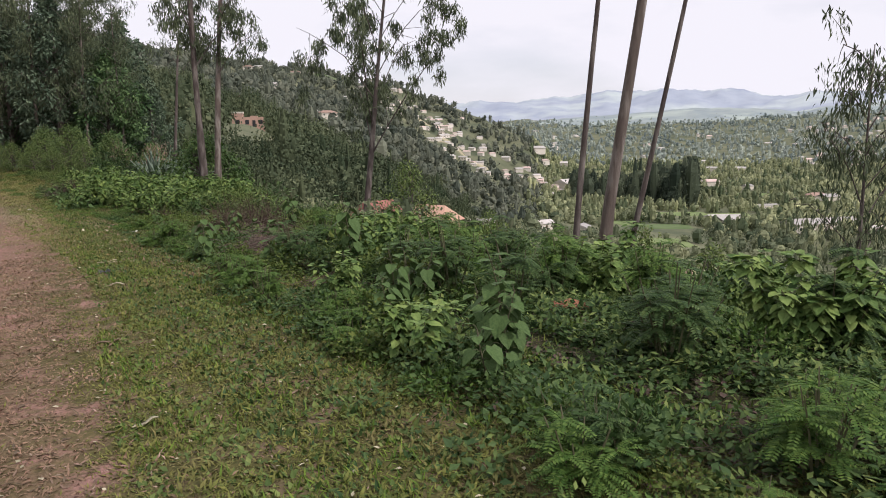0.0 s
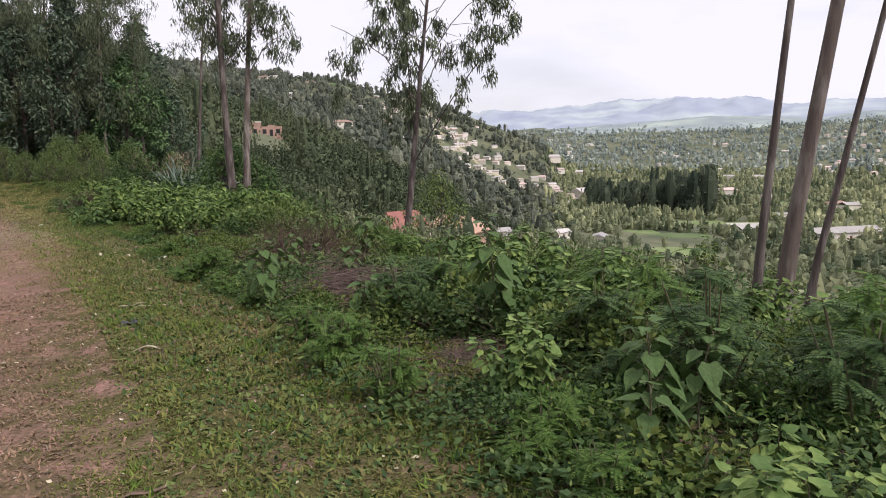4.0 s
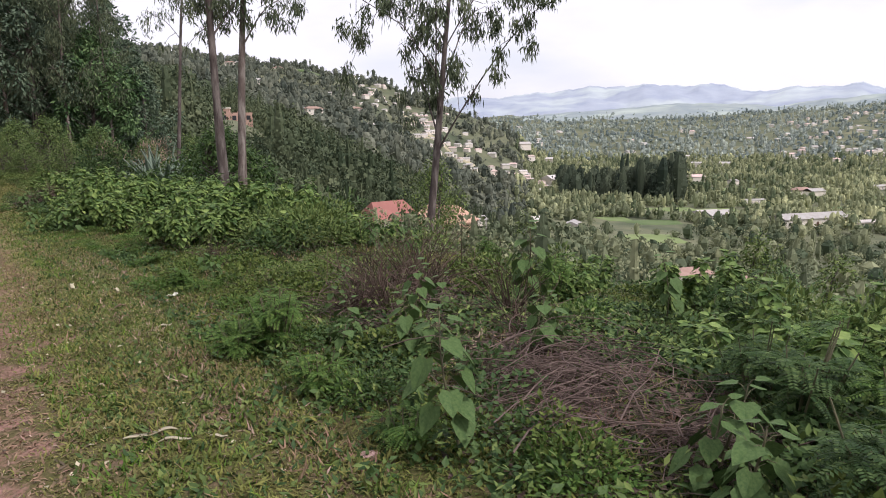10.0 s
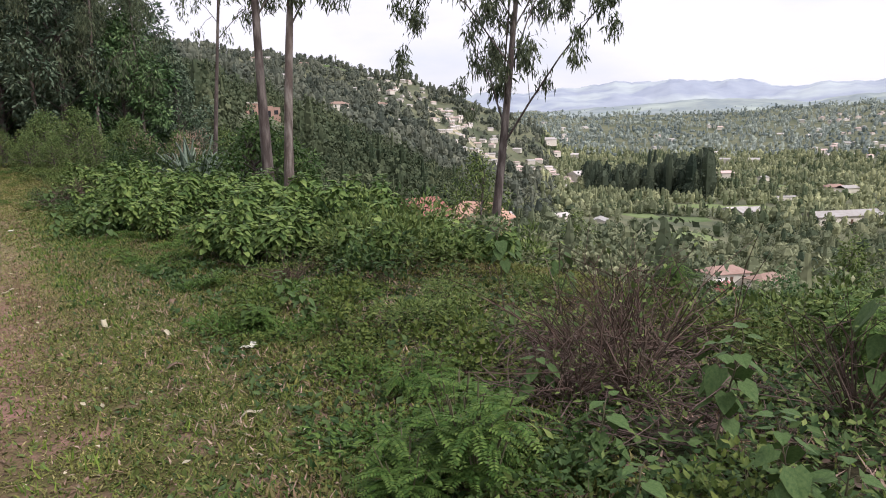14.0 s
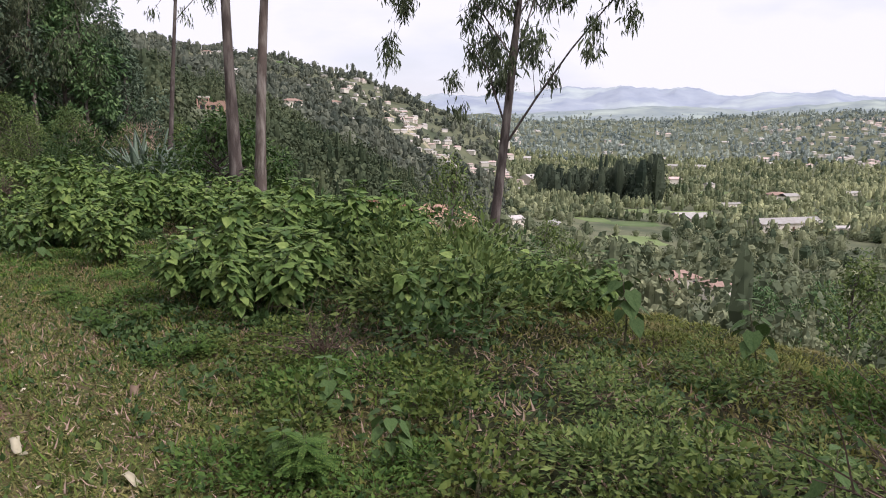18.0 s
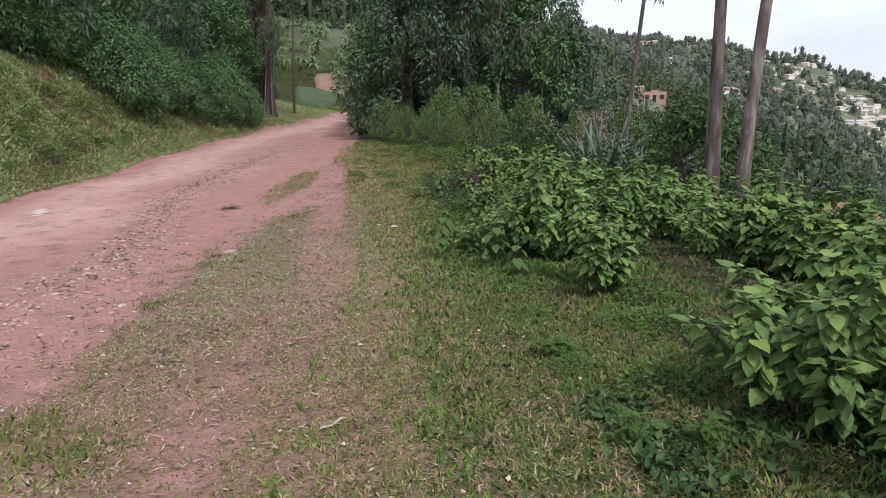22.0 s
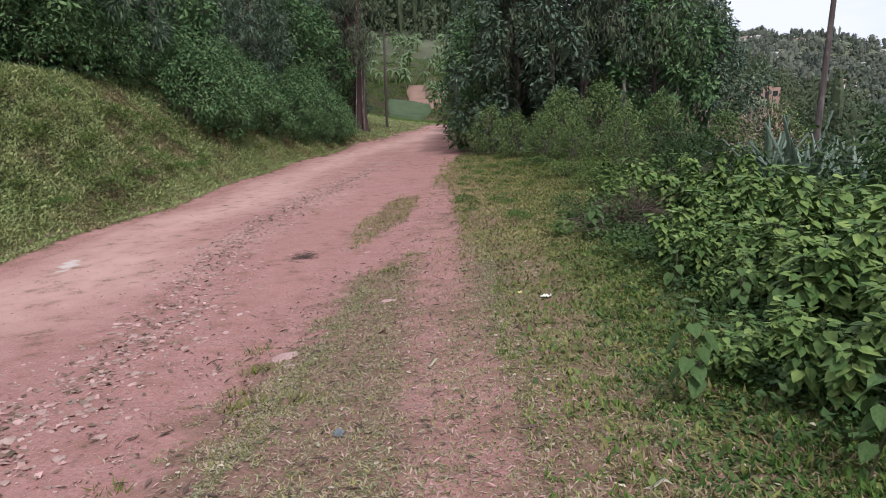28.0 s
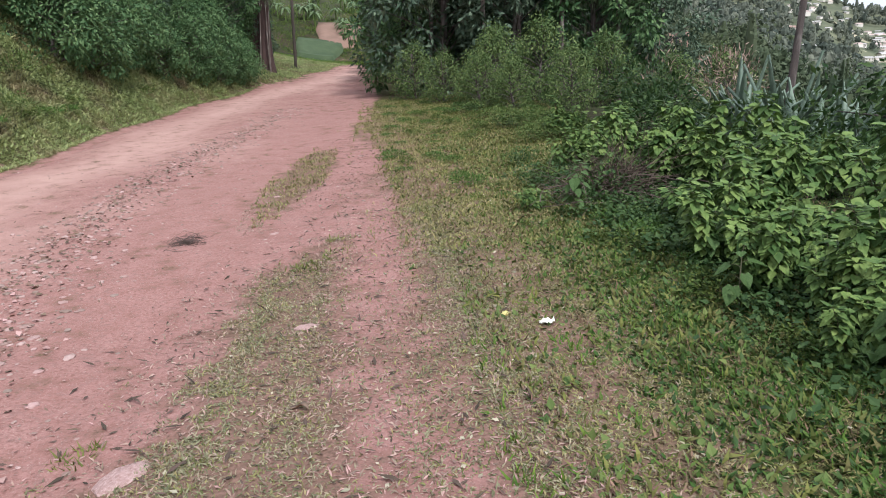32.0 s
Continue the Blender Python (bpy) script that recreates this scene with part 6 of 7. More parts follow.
# scrub on the slope below, woods round the re-entrant, valley woods, far woods
wood("slope_trees", scatter(150, -60, -7, 58, 135, 7, 209, keep=off_road), LEAF_MIDSLOPE, "rounded green trees on the slope below", 380, 5.0, 309, 0.42, solid_core=False)
wood("slope_scrub", scatter(560, -20, 21, 42, 110, 4, 201, keep=off_road), LEAF_SLOPE, "dense scrub and young trees on the slope", 170, 3.2, 301, 0.5, solid_core=False)
wood("hillside_wood", scatter(850, -8, 25, 90, 330, 9, 202, keep=off_road), LEAF_SLOPE, "dark green eucalyptus wood on the hillside", 240, 7.5, 302, 0.5, leaf_k=2.5, solid_core=False)
wood("ridge_wood", scatter(4000, -9, 40, 330, 990, 9, 203, 0.75, keep=lambda az, r, x, y: not (-8 < az < 6 and 640 < r < 960 and (x * 7.3 + y * 3.1) % 1 < 0.32) and not (az < 22 and r > 780 and (x * 5.3 + y * 2.1) % 1 < 0.2)), LEAF_RIDGE, "dark wooded ridge above the village", 24, 8.0, 303, 0.5)
wood("crest_trees", scatter(150, -8, 24, 940, 1010, 9, 213), LEAF_RIDGE, "scattered trees along the ridge line", 40, 9, 313, 0.42)
wood("uphill_wood", scatter(520, 24, 80, 75, 330, 9, 208, keep=lambda az, r, x, y: not (-25 < x * RIGHT[0] + y * RIGHT[1] < 3 and x * AHEAD[0] + y * AHEAD[1] < 142)), LEAF_SLOPE, "green wood on the hill above the road", 110, 9, 308, 0.34, solid_core=False)
wood("wood_above_bend", scatter(300, 32, 43, 132, 270, 9, 210), LEAF_SLOPE, "dark green wood on the hill beyond the bend", 110, 9, 310, 0.36, solid_core=False)
wood("valley_slope_wood", scatter(1500, -60, -6, 110, 560, 7, 204), LEAF_MIDSLOPE, "trees on the slope down to the valley", 90, 7.5, 304, 0.56, leaf_k=2.6)
wood("dark_grove", scatter(130, -20.8, -16.2, 630, 730, 16, 205), LEAF_GROVE, "dark dense grove of tall trees in the valley", 110, 30, 305, 0.24, patch=60.0)
wood("grove_edge", scatter(150, -17.0, -11.5, 640, 760, 12, 215), LEAF_GROVE, "lower dark trees beside the grove", 80, 20, 315, 0.3, patch=60.0)
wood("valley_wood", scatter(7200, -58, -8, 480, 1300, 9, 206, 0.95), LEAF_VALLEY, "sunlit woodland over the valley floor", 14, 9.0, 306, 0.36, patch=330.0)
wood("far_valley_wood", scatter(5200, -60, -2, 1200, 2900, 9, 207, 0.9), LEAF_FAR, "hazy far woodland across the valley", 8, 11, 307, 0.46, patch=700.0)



def brush_spots(count, s0, s1, n0, n1, seed):
    g = np.random.default_rng(seed)
    return [sn_xy(g.uniform(s0, s1), n0 + (n1 - n0) * g.uniform() ** 0.8) for _ in range(count)]


wood("slope_brush", brush_spots(420, -8, 44, 8.6, 22, 211), LEAF_MIDSLOPE, "low brush covering the steep slope", 300, 1.1, 311, 0.62, solid_core=False)

# ---- turf, weeds and litter underfoot ----


def turf(count, s0, s1, n0, n1, size, seed, material, name, label, form="blade", keep=None, lean=0.6, rise=0.0):
    g = np.random.default_rng(seed)
    s_, n_ = g.uniform(s0, s1, count), g.uniform(n0, n1, count)
    if keep is not None:
        ok = keep(s_, n_, g)
        s_, n_ = s_[ok], n_[ok]
    m = len(s_)
    x, y = s_ * AHEAD[0] + n_ * RIGHT[0], s_ * AHEAD[1] + n_ * RIGHT[1]
    p = np.stack([x, y, height(x, y) - 0.004 + rise * g.uniform(0, 1, m) ** 1.5], -1)
    a = np.stack([g.normal(0, lean, m), g.normal(0, lean, m), g.uniform(0.3, 1.0, m)], -1)
    sh = Shape().leaves(p, a, g.normal(0, 0.3, (m, 3)) + (0, 0, 1), size * g.uniform(0.5, 1.4, m), form)
    return solid(name, sh, material, label, "grass", kind="stuff")


def verge(s, n, g):
    x, y = s * AHEAD[0] + n * RIGHT[0], s * AHEAD[1] + n * RIGHT[1]
    ragged = 0.3 * waves(x, y, 1.3, 7) + 0.28 * waves(x, y, 0.5, 8)
    rut = np.exp(-((n - rut_middle(s) + 0.35 * ragged) / (0.3 + 0.1 * smooth(22, 25, s))) ** 4) * (0.45 + 0.25 * smooth(17, 22, s) + 0.1 * smooth(22, 25, s) + 0.18 * smooth(25.5, 28, s)) * (1 - smooth(36, 39, s))
    patch = np.clip(0.55 + 0.7 * waves(x, y, 0.9, 11) + 0.3 * waves(x, y, 0.3, 12), 0, 1)
    left_thin = 1 - 0.94 * smooth(0.5, 0.0, n - rut_middle(s) + 0.1 - 0.42 * waves(x, y, 2.1, 31)) * smooth(-1, 1, s) * (1 - smooth(14, 20, s)) - 0.15 * smooth(0.1, -0.2, n - rut_middle(s)) * smooth(17, 21, s)
    grown = (n > road_right(s) + 0.1 + ragged) | (turf_island(s, n) + 1.6 * ragged > 0)
    strip = smooth(0.1, -0.2, n - rut_middle(s)) * smooth(16, 20, s)
    holes = np.clip(0.75 + 1.1 * waves(x, y, 2.3, 41) + 0.7 * waves(x, y, 0.8, 42), 0.5, 1)
    left_thin = left_thin * (1 - strip * (1 - holes))
    return grown & (g.uniform(size=len(s)) > 0.97 * rut) & (g.uniform(size=len(s)) < (0.3 + 0.7 * patch) * left_thin)


def verge_near(s, n, g):
    return verge(s, n, g) & (g.uniform(size=len(s)) < 1 - 0.85 * smooth(11, 20, s))


def verge_later(s, n, g):
    return verge(s, n, g) & (g.uniform(size=len(s)) < 0.15 + 0.85 * smooth(11, 20, s))


def by_road_edge(s, n, g):
    near_ = np.zeros(len(s), bool)
    for ts, tn, tr_ in ((24.5, -1.72, 0.2), (23.95, -1.66, 0.16), (23.6, -1.5, 0.22), (23.65, -1.1, 0.14), (21.4, -1.4, 0.25), (28.3, -1.3, 0.22), (25.1, -1.95, 0.15), (22.4, -1.75, 0.12), (18.2, -0.7, 0.4), (18.6, -1.1, 0.3)):
        near_ |= np.hypot(s - ts, n - tn) < tr_ * g.uniform(0.3, 1.0, len(s))
    return near_


def off_thicket(s, n, g):
    inside = ((s - 11.6) / 1.9) ** 2 + ((n - 3.6) / 0.95) ** 2 < 1
    shoulder = (s > 12.6) & (s < 16.8) & (n < 5.6)
    return (~inside | (g.uniform(size=len(s)) < 0.5)) & (~shoulder | (g.uniform(size=len(s)) < 0.25))


def dead_share(s, n, g):
    x, y = s * AHEAD[0] + n * RIGHT[0], s * AHEAD[1] + n * RIGHT[1]
    share = (0.25 + 0.6 * smooth(0.9, -0.5, n)) * np.clip(0.55 + 0.6 * waves(x, y, 1.3, 21) + 0.35 * waves(x, y, 0.4, 22), 0, 1)
    edge = (n > road_right(s) - 0.35 + 0.3 * waves(x, y, 0.7, 7)) | (turf_island(s, n) > -0.7)
    share = share * (1 - 0.45 * np.exp(-((n - rut_middle(s)) / 0.34) ** 4))
    return edge & (g.uniform(size=len(s)) < share * (0.2 + 0.8 * smooth(9, 19, s)))


turf(400000, 0.6, 21, -1.6, 2.9, 0.034, 401, GRASS_LUSH, "verge_grass", "short yellow-green turf trampled in patches", "turf", keep=verge_near, lean=1.0)
turf(70000, 0.6, 21, -1.6, 2.9, 0.026, 409, GRASS_LUSH, "verge_clover", "tiny-leaved weeds in the turf", "leaflet", keep=verge_near, lean=1.4)
turf(540000, 11, 31, -2.6, 2.7, 0.033, 410, GRASS, "trampled_grass", "short trampled turf with straw-coloured patches", "turf", keep=verge_later, lean=1.2)
turf(380000, 19, 30.5, -2.3, 1.3, 0.034, 423, GRASS_DULL, "trodden_verge", "dull trodden grass on both sides of the rut", "turf", keep=lambda s, n, g: verge(s, n, g) & (g.uniform(size=len(s)) < smooth(18.5, 22, s) * (0.25 + 0.75 * smooth(0.7, -0.1, n))), lean=1.5)
turf(220000, 1, 33, -2.6, 2.4, 0.04, 402, STRAW, "verge_straw", "dead straw-coloured blades among the turf", "turf", keep=dead_share, lean=1.7)
turf(190000, 28.5, 48, -3.0, 3.2, 0.06, 403, GRASS, "verge_grass_beyond", "short turf farther along the road", "turf", keep=verge)
turf(60000, 11, 21, 0.6, 2.6, 0.05, 417, LEAF_WEED, "bush_edge_grass", "greener grass along the foot of the bushes", "grass", keep=lambda s, n, g: g.uniform(size=len(s)) < smooth(0.5, 1.7, n), lean=0.8)
turf(60000, 21, 34, 0.7, 2.6, 0.05, 428, LEAF_FINE, "bush_foot_weeds", "fresh green weeds along the foot of the shrubs", "leaflet", keep=lambda s, n, g: g.uniform(size=len(s)) < smooth(0.6, 2.0, n + 0.5 * waves(s * 1.0, n * 1.0, 0.8, 77)), lean=0.9)


def weed_patches(s, n, g):
    x, y = s * AHEAD[0] + n * RIGHT[0], s * AHEAD[1] + n * RIGHT[1]
    off = n - rut_middle(s)
    lush = smooth(0.5, 2.6, off + 0.7 * waves(x, y, 1.7, 51) + 0.4 * waves(x, y, 0.6, 52))
    return g.uniform(size=len(s)) < lush * smooth(19, 25, s)


turf(90000, 20, 48, -1.8, 3.0, 0.055, 431, LEAF_OLIVE, "verge_weeds", "low green weeds spreading over the verge in patches", "oval", keep=weed_patches, lean=0.9)
turf(90000, 20, 48, -1.8, 3.0, 0.075, 432, GRASS_LUSH, "verge_long_grass", "longer green grass in patches on the verge", "turf", keep=weed_patches, lean=0.7)
turf(60000, 17.5, 29, -2.2, 0.0, 0.06, 415, GRASS_LUSH, "road_edge_tufts", "green grass tufts along the ragged road edge", "grass", keep=by_road_edge, lean=0.6)


def patches(seed, size, level, edge=0.0):
    """Keeps what falls into uneven patches of a size, off the bare rut."""
    def keep(s, n, g):
        x, y = s * AHEAD[0] + n * RIGHT[0], s * AHEAD[1] + n * RIGHT[1]
        v = waves(x, y, size, seed) + 0.5 * waves(x, y, size * 0.37, seed + 1) + g.normal(0, 0.12, len(s))
        return (v > level) & (n > rut_middle(s) + 0.35 + edge) & off_thicket(s, n, g)
    return keep


turf(110000, 1, 31, 0.1, 3.6, 0.062, 441, GRASS_TUFT, "green_tufts", "lush green tufts standing in patches in the turf", "grass", keep=patches(61, 1.6, 0.35), lean=0.5)
turf(150000, 8, 30, -0.2, 4.4, 0.055, 442, DRY_TUFT, "brown_tufts", "dry brown grass standing in patches in the turf", "grass", keep=patches(63, 1.3, 0.22, 0.3), lean=0.7)
turf(60000, 1, 31, 0.3, 3.2, 0.03, 443, LEAF_OLIVE, "clover_patches", "clover and small round-leaved weeds in the turf", "oval", keep=patches(65, 1.0, 0.4), lean=1.2)
turf(46000, 0.8, 16, 0.2, 2.6, 0.042, 444, LEAF_OLIVE, "coarse_weeds", "coarse small-leaved weeds among the turf", "oval", keep=patches(67, 0.8, 0.0), lean=1.1)
turf(50000, 0.8, 16, 0.2, 2.8, 0.055, 445, GRASS_LUSH, "coarse_grass", "longer grass blades among the turf", "turf", keep=patches(69, 1.1, 0.05), lean=0.7)
turf(90000, 0.4, 13, -1.5, 1.0, 0.045, 446, DRY_TUFT, "track_straw", "dead straw and leaf scraps over the bare strip", "turf", keep=lambda s, n, g: (n > -1.25 + 0.2 * waves(s, n, 0.8, 85)) & (g.uniform(size=len(s)) < np.exp(-((n - rut_middle(s) + 0.25) / 0.65) ** 2) * np.clip(0.65 + 0.7 * waves(s, n, 0.9, 86), 0, 1)), lean=2.0)
turf(45000, 12.4, 18.5, 1.8, 5.0, 0.05, 447, LEAF_SHINY, "shoulder_weeds", "dark small-leaved weeds on the shoulder", "oval", keep=patches(87, 1.0, 0.0), lean=1.0, rise=0.05)
turf(90000, 84, 118, -20, -2, 0.22, 416, GRASS_TUFT, "hill_grass", "grass over the slope beyond the bend", "grass", lean=0.7)
turf(190000, 11.6, 19.2, 2.0, 8.0, 0.055, 420, GRASS_LUSH, "slope_grass", "yellow-green grass on the shoulder above the slope", "turf", keep=lambda s, n, g: g.uniform(size=len(s)) < (0.12 + 0.6 * smooth(3.5, 5.5, n)) * smooth(11.6, 13.4, s + 0.7 * waves(s, n, 1.3, 88)) * smooth(19.2, 17.6, s + 0.7 * waves(s, n, 1.5, 89)) * smooth(8.0, 6.4, n + 0.6 * waves(s, n, 1.2, 90)), lean=0.8)
turf(120000, -2, 30, 1.9, 6.5, 0.055, 404, LEAF_WEED, "wild_grass", "rank grass and weeds between the bushes", "grass", keep=off_thicket, lean=0.7)
turf(60000, -2, 31, 1.0, 5.0, 0.05, 405, LEAF_SHINY, "ground_weeds", "small-leaved weeds over the ground", "leaflet", keep=off_thicket, lean=1.0)


def under_bushes(s, n, g):
    x, y = s * AHEAD[0] + n * RIGHT[0], s * AHEAD[1] + n * RIGHT[1]
    clear = (((s - 6.75) / 0.7) ** 2 + ((n - 2.65) / 0.42) ** 2 > 1) & (((s - 9.7) / 1.0) ** 2 + ((n - 3.0) / 0.7) ** 2 > 1)
    return clear & off_thicket(s, n, g) & (g.uniform(size=len(s)) < smooth(1.6, 3.3, n + 0.75 * waves(x, y, 1.1, 71) + 0.4 * waves(x, y, 0.37, 72))) & (waves(x, y, 1.7, 73) + 0.5 * waves(x, y, 0.6, 74) > -0.4)


turf(90000, -1, 12, 1.5, 5.2, 0.052, 451, LEAF_SHINY, "undergrowth", "mat of small dark leaves between the bushes", "oval", keep=under_bushes, lean=1.3, rise=0.11)
turf(58000, -1, 12, 1.3, 5.2, 0.05, 452, LEAF_OLIVE, "undergrowth_light", "yellow-green weeds in the mat between the bushes", "leaflet", keep=under_bushes, lean=1.2, rise=0.18)
turf(60000, 22.5, 32, 1.1, 3.6, 0.055, 453, LEAF_SHINY, "undergrowth_beyond", "mat of dark leaves at the foot of the shrubs", "oval", keep=lambda s, n, g: n > np.interp(s, (22, 23.3, 25, 27, 29.4, 32), (2.0, 1.75, 1.95, 2.0, 1.6, 1.6)) + 0.35 * waves(s * 1.0, n * 1.0, 0.9, 75) + g.normal(0, 0.15, len(s)), lean=1.2, rise=0.16)
turf(13000, 10.5, 18.5, 1.4, 5.2, 0.06, 406, STRAW, "dry_grass", "dry brown grass among the weeds", "grass", lean=0.9)
turf(230000, 22, 60, -13.5, -8.0, 0.1, 407, LEAF_BANK, "bank_grass", "rank grass covering the roadside bank", "turf", keep=lambda s, n, g: n < road_left(s) + 0.2, lean=0.7)
turf(60000, 22, 60, -13.5, -8.0, 0.17, 429, LEAF_BANK, "bank_tufts", "coarse leafy tufts standing out of the bank", "lance", keep=lambda s, n, g: (n < road_left(s) - 0.2) & (waves(s, n, 1.1, 83) + 0.5 * waves(s, n, 0.4, 84) > 0.05), lean=0.8, rise=0.1)
turf(150000, 22, 60, -13.5, -8.0, 0.075, 408, LEAF_BANK, "bank_weeds", "leafy weeds covering the roadside bank", "oval", keep=lambda s, n, g: n < road_left(s) + 0.1, lean=1.0)

turf(40000, 60, 86, -13.5, -6.0, 0.17, 425, LEAF_BANK, "bank_grass_beyond", "rank grass on the bank at the bend", "turf", keep=lambda s, n, g: n < road_left(s) + 0.2, lean=0.7)

turf(60000, -8, 22.5, -15, -8.2, 0.19, 424, LEAF_BANK, "bank_grass_behind", "rank grass on the bank farther back", "turf", keep=lambda s, n, g: n < road_left(s) + 0.2, lean=0.8)


def scattered_flat(count, s0, s1, n0, n1, size, seed, material, name, label, form, category, keep=None):
    g = np.random.default_rng(seed)
    s_, n_ = g.uniform(s0, s1, count), g.uniform(n0, n1, count)
    if keep is not None:
        ok = keep(s_, n_, g)
        s_, n_ = s_[ok], n_[ok]
    m = len(s_)
    x, y = s_ * AHEAD[0] + n_ * RIGHT[0], s_ * AHEAD[1] + n_ * RIGHT[1]
    th = g.uniform(0, 2 * np.pi, m)
    a = np.stack([np.cos(th), np.sin(th), g.normal(0, 0.3, m)], -1)
    sh = Shape().leaves(np.stack([x, y, height(x, y) + 0.012], -1), a, g.normal(0, 0.25, (m, 3)) + (0, 0, 1), size * g.uniform(0.4, 1.4, m), form)
    return solid(name, sh, material, label, category, kind="stuff")


scattered_flat(9000, 0.5, 16, -1.2, 1.1, 0.055, 418, LITTER_LEAF, "track_litter", "dry leaves trodden into the bare strip of the verge", "lance", "leaf litter", keep=lambda s, n, g: np.abs(n - rut_middle(s)) < g.normal(0.2, 0.35, len(s)))
scattered_flat(7000, -2, 36, -6.5, 2.6, 0.065, 411, LITTER_LEAF, "fallen_leaves", "dry fallen leaves over the verge and the road", "lance", "leaf litter", keep=lambda s, n, g: g.uniform(size=len(s)) < np.where(n > road_right(s), 0.75, 0.4))
scattered_flat(7000, 22, 44, -6.0, -2.0, 0.055, 421, LITTER_LEAF, "band_litter", "brown leaves and chips strewn along the gravel band", "leaf_mass", "leaf litter", keep=lambda s, n, g: g.uniform(size=len(s)) < np.exp(-((n - gravel_band(s)) / 0.35) ** 2))
scattered_flat(15000, 18, 33, -2.3, 0.9, 0.042, 426, FADED_LEAF, "rut_litter", "faded pinkish-brown leaf scraps trodden into the rut", "lance", "leaf litter", keep=lambda s, n, g: g.uniform(size=len(s)) < 0.15 + 0.85 * np.exp(-((n - rut_middle(s)) / 0.7) ** 2))
scattered_flat(16000, 17, 40, -6.5, -2.0, 0.05, 427, FADED_LEAF, "band_scraps", "pale flakes and leaf scraps heaped along the gravel band", "leaf_mass", "leaf litter", keep=lambda s, n, g: g.uniform(size=len(s)) < np.exp(-((n - gravel_band(s)) / 0.45) ** 2) * np.clip(0.55 + waves(s, n, 0.9, 81), 0, 1))
scattered_flat(2600, 19, 38, -2.6, 0.4, 0.085, 422, TWIG, "twig_scraps", "short dry twigs and bark scraps by the rut", "lance", "twigs", keep=lambda s, n, g: n > road_right(s) - 0.7)
scattered_flat(1500, 1, 33, -1.6, 2.0, 0.034, 419, PALE_LEAF, "pale_leaf_scraps", "small bleached leaves scattered on the turf", "oval", "leaf litter")
scattered_flat(16000, 15, 44, -7.6, -0.6, 0.028, 413, STONE, "road_chips", "small flat stone chips pressed into the road", "leaflet", "gravel", keep=lambda s, n, g: (n < road_right(s) - 0.05) & (g.uniform(size=len(s)) < 0.25 + 0.75 * np.exp(-((n - gravel_band(s)) / 0.45) ** 2)))
scattered_flat(9000, 1.5, 13.6, 2.1, 4.6, 0.05, 412, LITTER_DARK, "brown_leaf_litter", "brown leaf litter between the bushes", "oval", "leaf litter")


def stone(seed, detail=1):
    g = np.random.default_rng(seed)
    bm = bmesh.new()
    bmesh.ops.create_icosphere(bm, subdivisions=detail, radius=1.0)
    for v in bm.verts:
        v.co *= 0.85 + 0.3 * g.uniform()
        v.co.z *= 0.45
        v.co.x *= 1.3
    me = bpy.data.meshes.new("road_stone")
    bm.to_mesh(me)
    bm.free()
    me.materials.append(STONE)
    return me


stone_forms = [stone(500 + k) for k in range(6)]
big_stones = [stone(520 + k, 2) for k in range(3)]
st_rng = np.random.default_rng(33)
gravel = Shape()
proto = [(np.array([v.co for v in me.vertices]), np.array([p.vertices[:] for p in me.polygons])) for me in stone_forms]
for k in range(6000):
    s_ = 15 + 32 * st_rng.uniform() ** 1.3
    n_ = (gravel_band(s_) + st_rng.normal(0, 0.42)) if st_rng.uniform() < 0.66 else st_rng.uniform(-7.5, float(road_right(s_)) - 0.05)
    if st_rng.uniform() < 0.2:
        n_ = road_left(s_) + 0.7 + st_rng.normal(0, 0.2)
    x, y = sn_xy(s_, float(n_))
    v, f = proto[k % 6]
    a, z_ = st_rng.uniform(0, 6.28), (0.008 + 0.036 * st_rng.uniform() ** 3.2 if abs(n_ - gravel_band(s_)) < 0.9 else 0.006 + 0.018 * st_rng.uniform() ** 2)
    ca, sa = math.cos(a), math.sin(a)
    gravel.add(np.stack([x + z_ * (v[:, 0] * ca * (0.7 + 0.6 * ((k * 3) % 7) / 7) - v[:, 1] * sa), y + z_ * (v[:, 0] * sa * (0.7 + 0.6 * ((k * 3) % 7) / 7) + v[:, 1] * ca), ground_z(x, y) + z_ * 0.1 + z_ * (0.6 + 0.7 * ((k * 7) % 10) / 10) * v[:, 2]], -1), f)
solid("gravel", gravel, STONE, "loose pale gravel along the wheel tracks", "gravel", kind="stuff")
for k, (x, y, z_) in enumerate([(-3.44, 9.48, 0.1), (-14.71, 22.42, 0.17), (-14.2, 20.47, 0.25), (-16.21, 20.27, 0.13), (-13.9, 20.28, 0.09), (-17.0, 24.6, 0.1), (-15.2, 18.3, 0.09), (-12.2, 18.0, 0.07), (-18.4, 26.2, 0.1), (-16.6, 21.5, 0.09), (-13.0, 17.6, 0.08), (-19.3, 29.5, 0.11), (-16.9, 27.6, 0.07)]):
    ob = tagged(new("stone", big_stones[k % 3]), "flat pale stone set in the red road", "stone", "road stones")
    ob.matrix_basis = pose(x, y, ground_z(x, y) - z_ * 0.05, 0, 0, k * 50) @ Matrix.Diagonal((z_ * 0.5, z_ * 0.4, z_ * 0.4, 1))


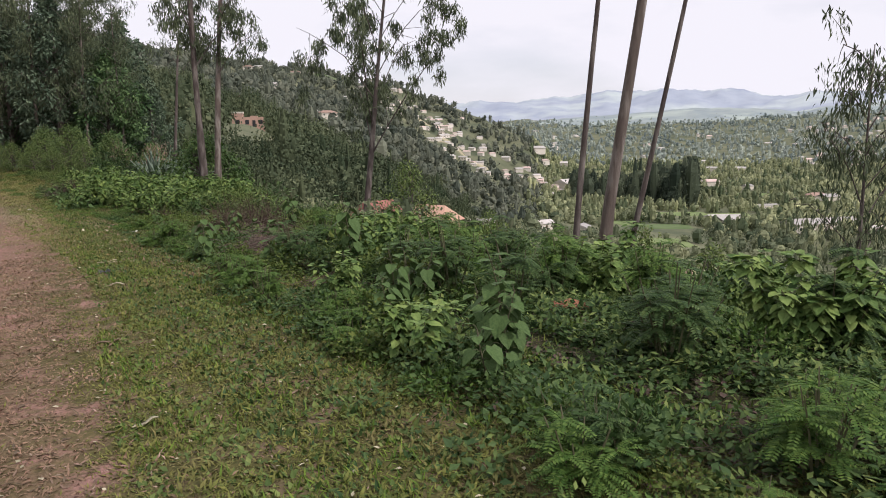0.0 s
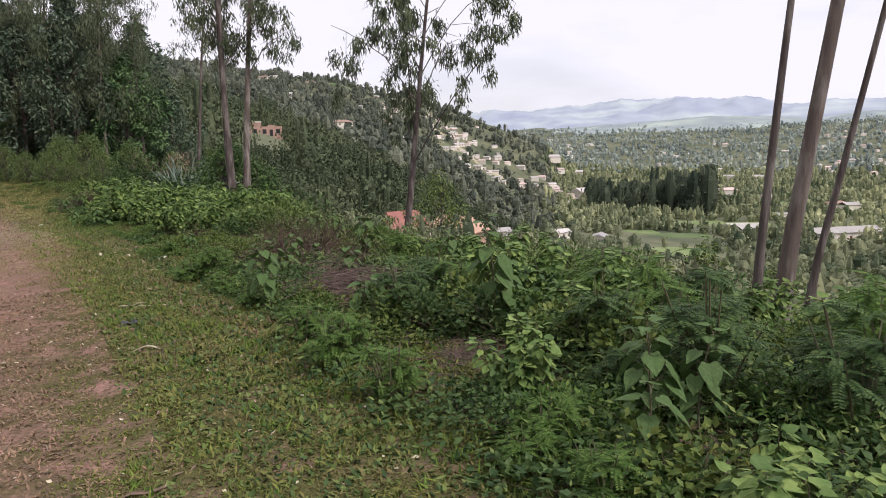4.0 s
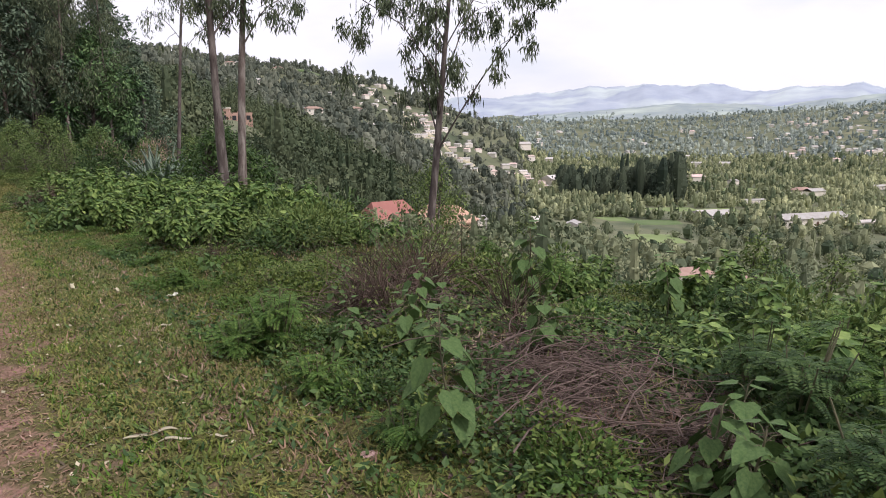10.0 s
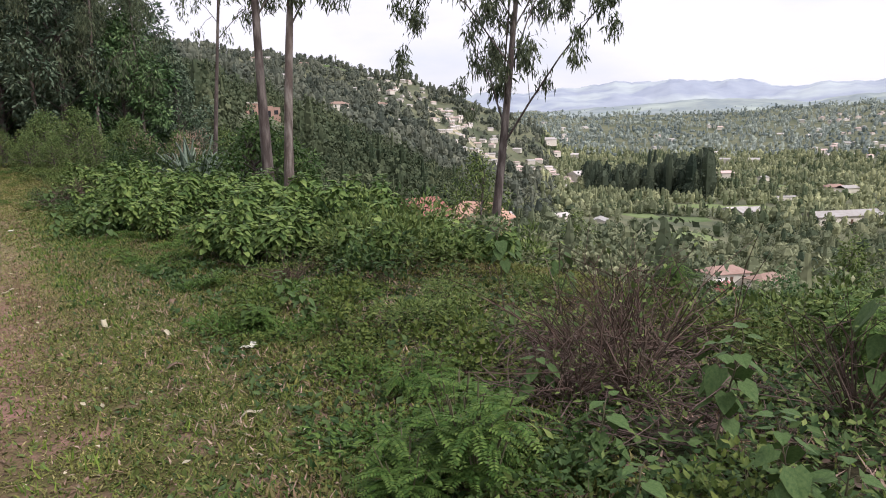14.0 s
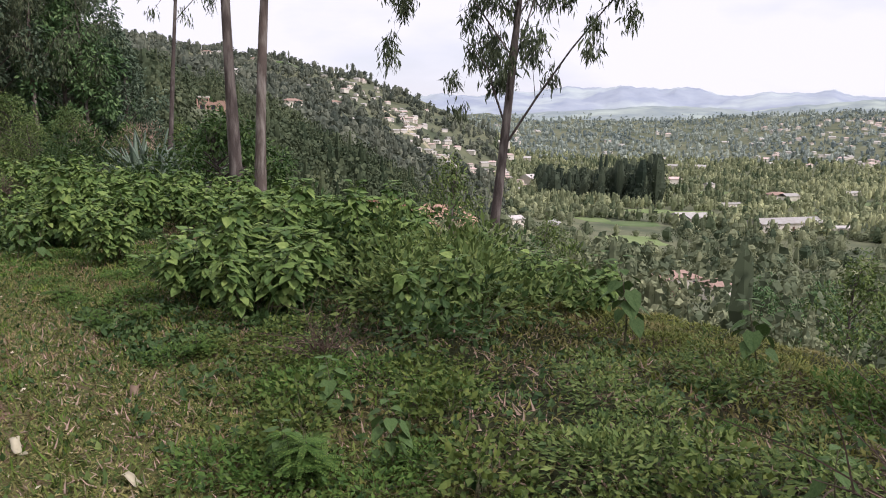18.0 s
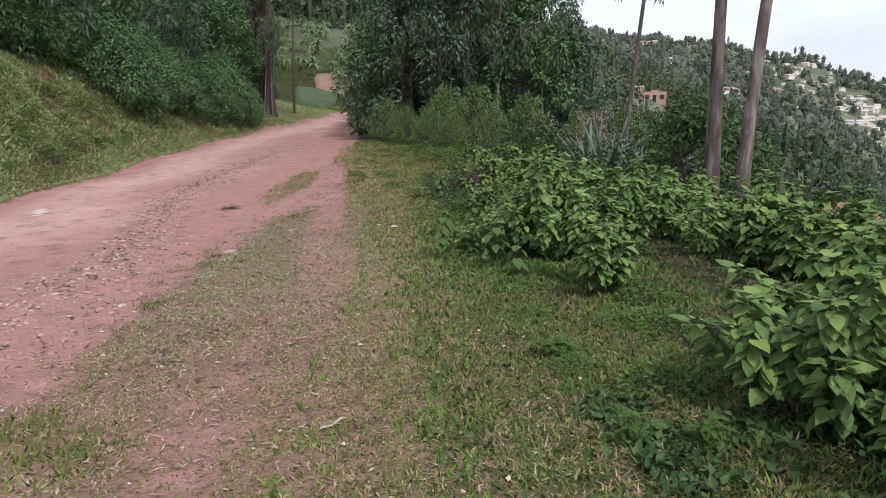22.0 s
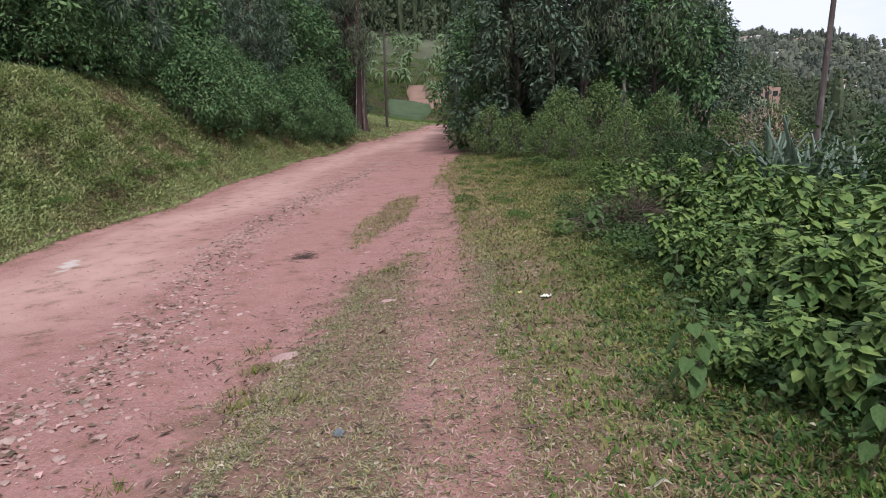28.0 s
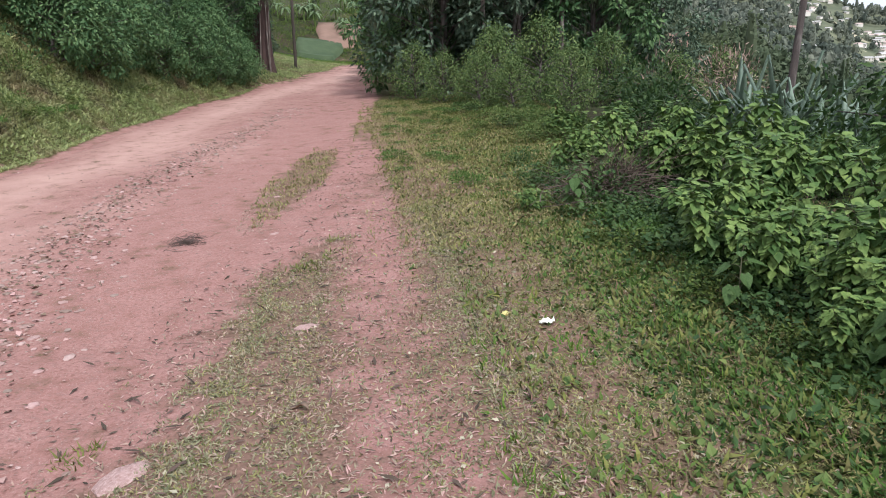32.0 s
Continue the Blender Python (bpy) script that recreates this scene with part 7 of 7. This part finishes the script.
def scrap(name, x, y, size, material, label, category, seed):
    """A crumpled flat piece of rubbish."""
    g = np.random.default_rng(seed)
    k = 7
    uu, vv = np.meshgrid(np.linspace(-0.5, 0.5, k), np.linspace(-0.5, 0.5, k), indexing="ij")
    rad = 1 - 0.25 * g.uniform(size=(k, k)) * (np.maximum(np.abs(uu), np.abs(vv)) > 0.45)
    px_, py_ = uu * size * rad, vv * size * 0.6 * rad
    z = 0.012 + np.abs(g.normal(0, 0.12 * size, (k, k)))
    i, j = np.meshgrid(np.arange(k - 1), np.arange(k - 1), indexing="ij")
    ob = solid(name, Shape().add(np.stack([px_, py_, z], -1).reshape(-1, 3), None, np.stack([i * k + j, (i + 1) * k + j, (i + 1) * k + j + 1, i * k + j + 1], -1).reshape(-1, 4)), material, label, category)
    ob.matrix_basis = pose(x, y, ground_z(x, y), 0, 0, seed * 40)
    return ob


scrap("paper_scrap", -13.06, 22.95, 0.13, PAPER, "crumpled white paper scrap on the verge grass", "litter", 1)
scrap("fruit_peel", -13.39, 23.0, 0.1, YELLOW_PEEL, "pale yellow peel on the verge grass", "litter", 2)
scrap("plastic_scrap", -12.45, 19.35, 0.1, PLASTIC, "grey-blue plastic scrap lying in the turf", "litter", 3)


def bark_strip(s, n, length, width, turn, material, label):
    """A curled dry strip of bark or husk on the turf."""
    x, y = sn_xy(s, n)
    u = np.linspace(-0.5, 0.5, 9)
    w = width * np.array((0.25, 0.7, 1, 0.9, 1, 0.85, 0.95, 0.6, 0.15))
    lift = 0.02 + 0.35 * width * np.cos(u * 7 + turn) + 0.03 * u
    bow = 0.12 * length * (1 - 4 * u ** 2)
    v = [np.stack([u * length, bow + side * w / 2, lift + (0.25 * w if side else 0)], -1) for side in (-1, 0, 1)] + [np.stack([u * length, bow, lift - 0.008], -1)]
    q = [(r * 9 + k, r * 9 + k + 1, (r + 1) * 9 + k + 1, (r + 1) * 9 + k) for r in range(2) for k in range(8)] + [(k, 27 + k, 28 + k, k + 1) for k in range(8)] + [(18 + k, 19 + k, 28 + k, 27 + k) for k in range(8)]
    ob = new("bark_strip", mesh_np("bark_strip", np.concatenate(v), None, q, True))
    ob.data.materials.append(material)
    ob.matrix_basis = pose(x, y, ground_z(x, y), 0, 0, turn)
    return tagged(ob, label, "litter", "bark strips")


for s_, n_, ln_, wd_, tn_, pale in [(10.87, 1.14, 0.27, 0.035, 10, 1), (10.72, 1.22, 0.2, 0.025, -5, 1), (10.6, 1.42, 0.14, 0.02, -35, 1), (8.89, 0.99, 0.26, 0.035, 0, 1), (9.9, 0.75, 0.14, 0.03, 70, 0), (13.2, 1.7, 0.12, 0.03, 20, 1), (15.9, 1.3, 0.18, 0.045, 130, 1), (16.3, 1.9, 0.15, 0.05, 100, 0),
                                       (15.2, 1.65, 0.14, 0.04, 150, 1), (14.3, 1.5, 0.16, 0.035, 30, 0), (6.2, 0.6, 0.2, 0.03, 15, 0), (4.1, 0.55, 0.14, 0.03, 35, 1), (18.3, 0.6, 0.14, 0.03, 60, 1), (20.4, 0.4, 0.12, 0.03, 140, 0), (22.2, 0.9, 0.11, 0.03, 30, 1), (24.3, -0.3, 0.12, 0.03, 80, 1), (25.4, -0.9, 0.16, 0.04, 5, 0)]:
    bark_strip(s_, n_, ln_, wd_, tn_, PALE_LEAF if pale else LITTER_LEAF, "pale dry bark strip lying on the turf" if pale else "brown dry husk lying on the turf")
scrap("dark_rag", -4.32, 9.15, 0.16, DARK_RAG, "dark grey scrap in the turf", "litter", 5)
scrap("pale_husk", -5.66, 13.38, 0.13, PAPER, "pale dry husk on the turf", "litter", 6)
twig_heap = brush_pile(0.22, 0.05, 26, 43, "small scatter of dry twigs on the road")
x_, y_ = -17.75, 23.97
twig_heap.matrix_basis = pose(x_, y_, ground_z(x_, y_), 0, 0, 20)
clod = stone(777)
clod.materials.clear()
clod.materials.append(mat("red_clay", (0.42, 0.17, 0.11), (0.32, 0.12, 0.08), 9, 0.95, 0.6, 30))
clod_ob = tagged(new("earth_clod", clod), "red earth clod exposed between the bushes", "earth clod")
clod_ob.matrix_basis = pose(1.11, 5.61, ground_z(1.11, 5.61) + 0.05) @ Matrix.Diagonal((0.15, 0.12, 0.22, 1))
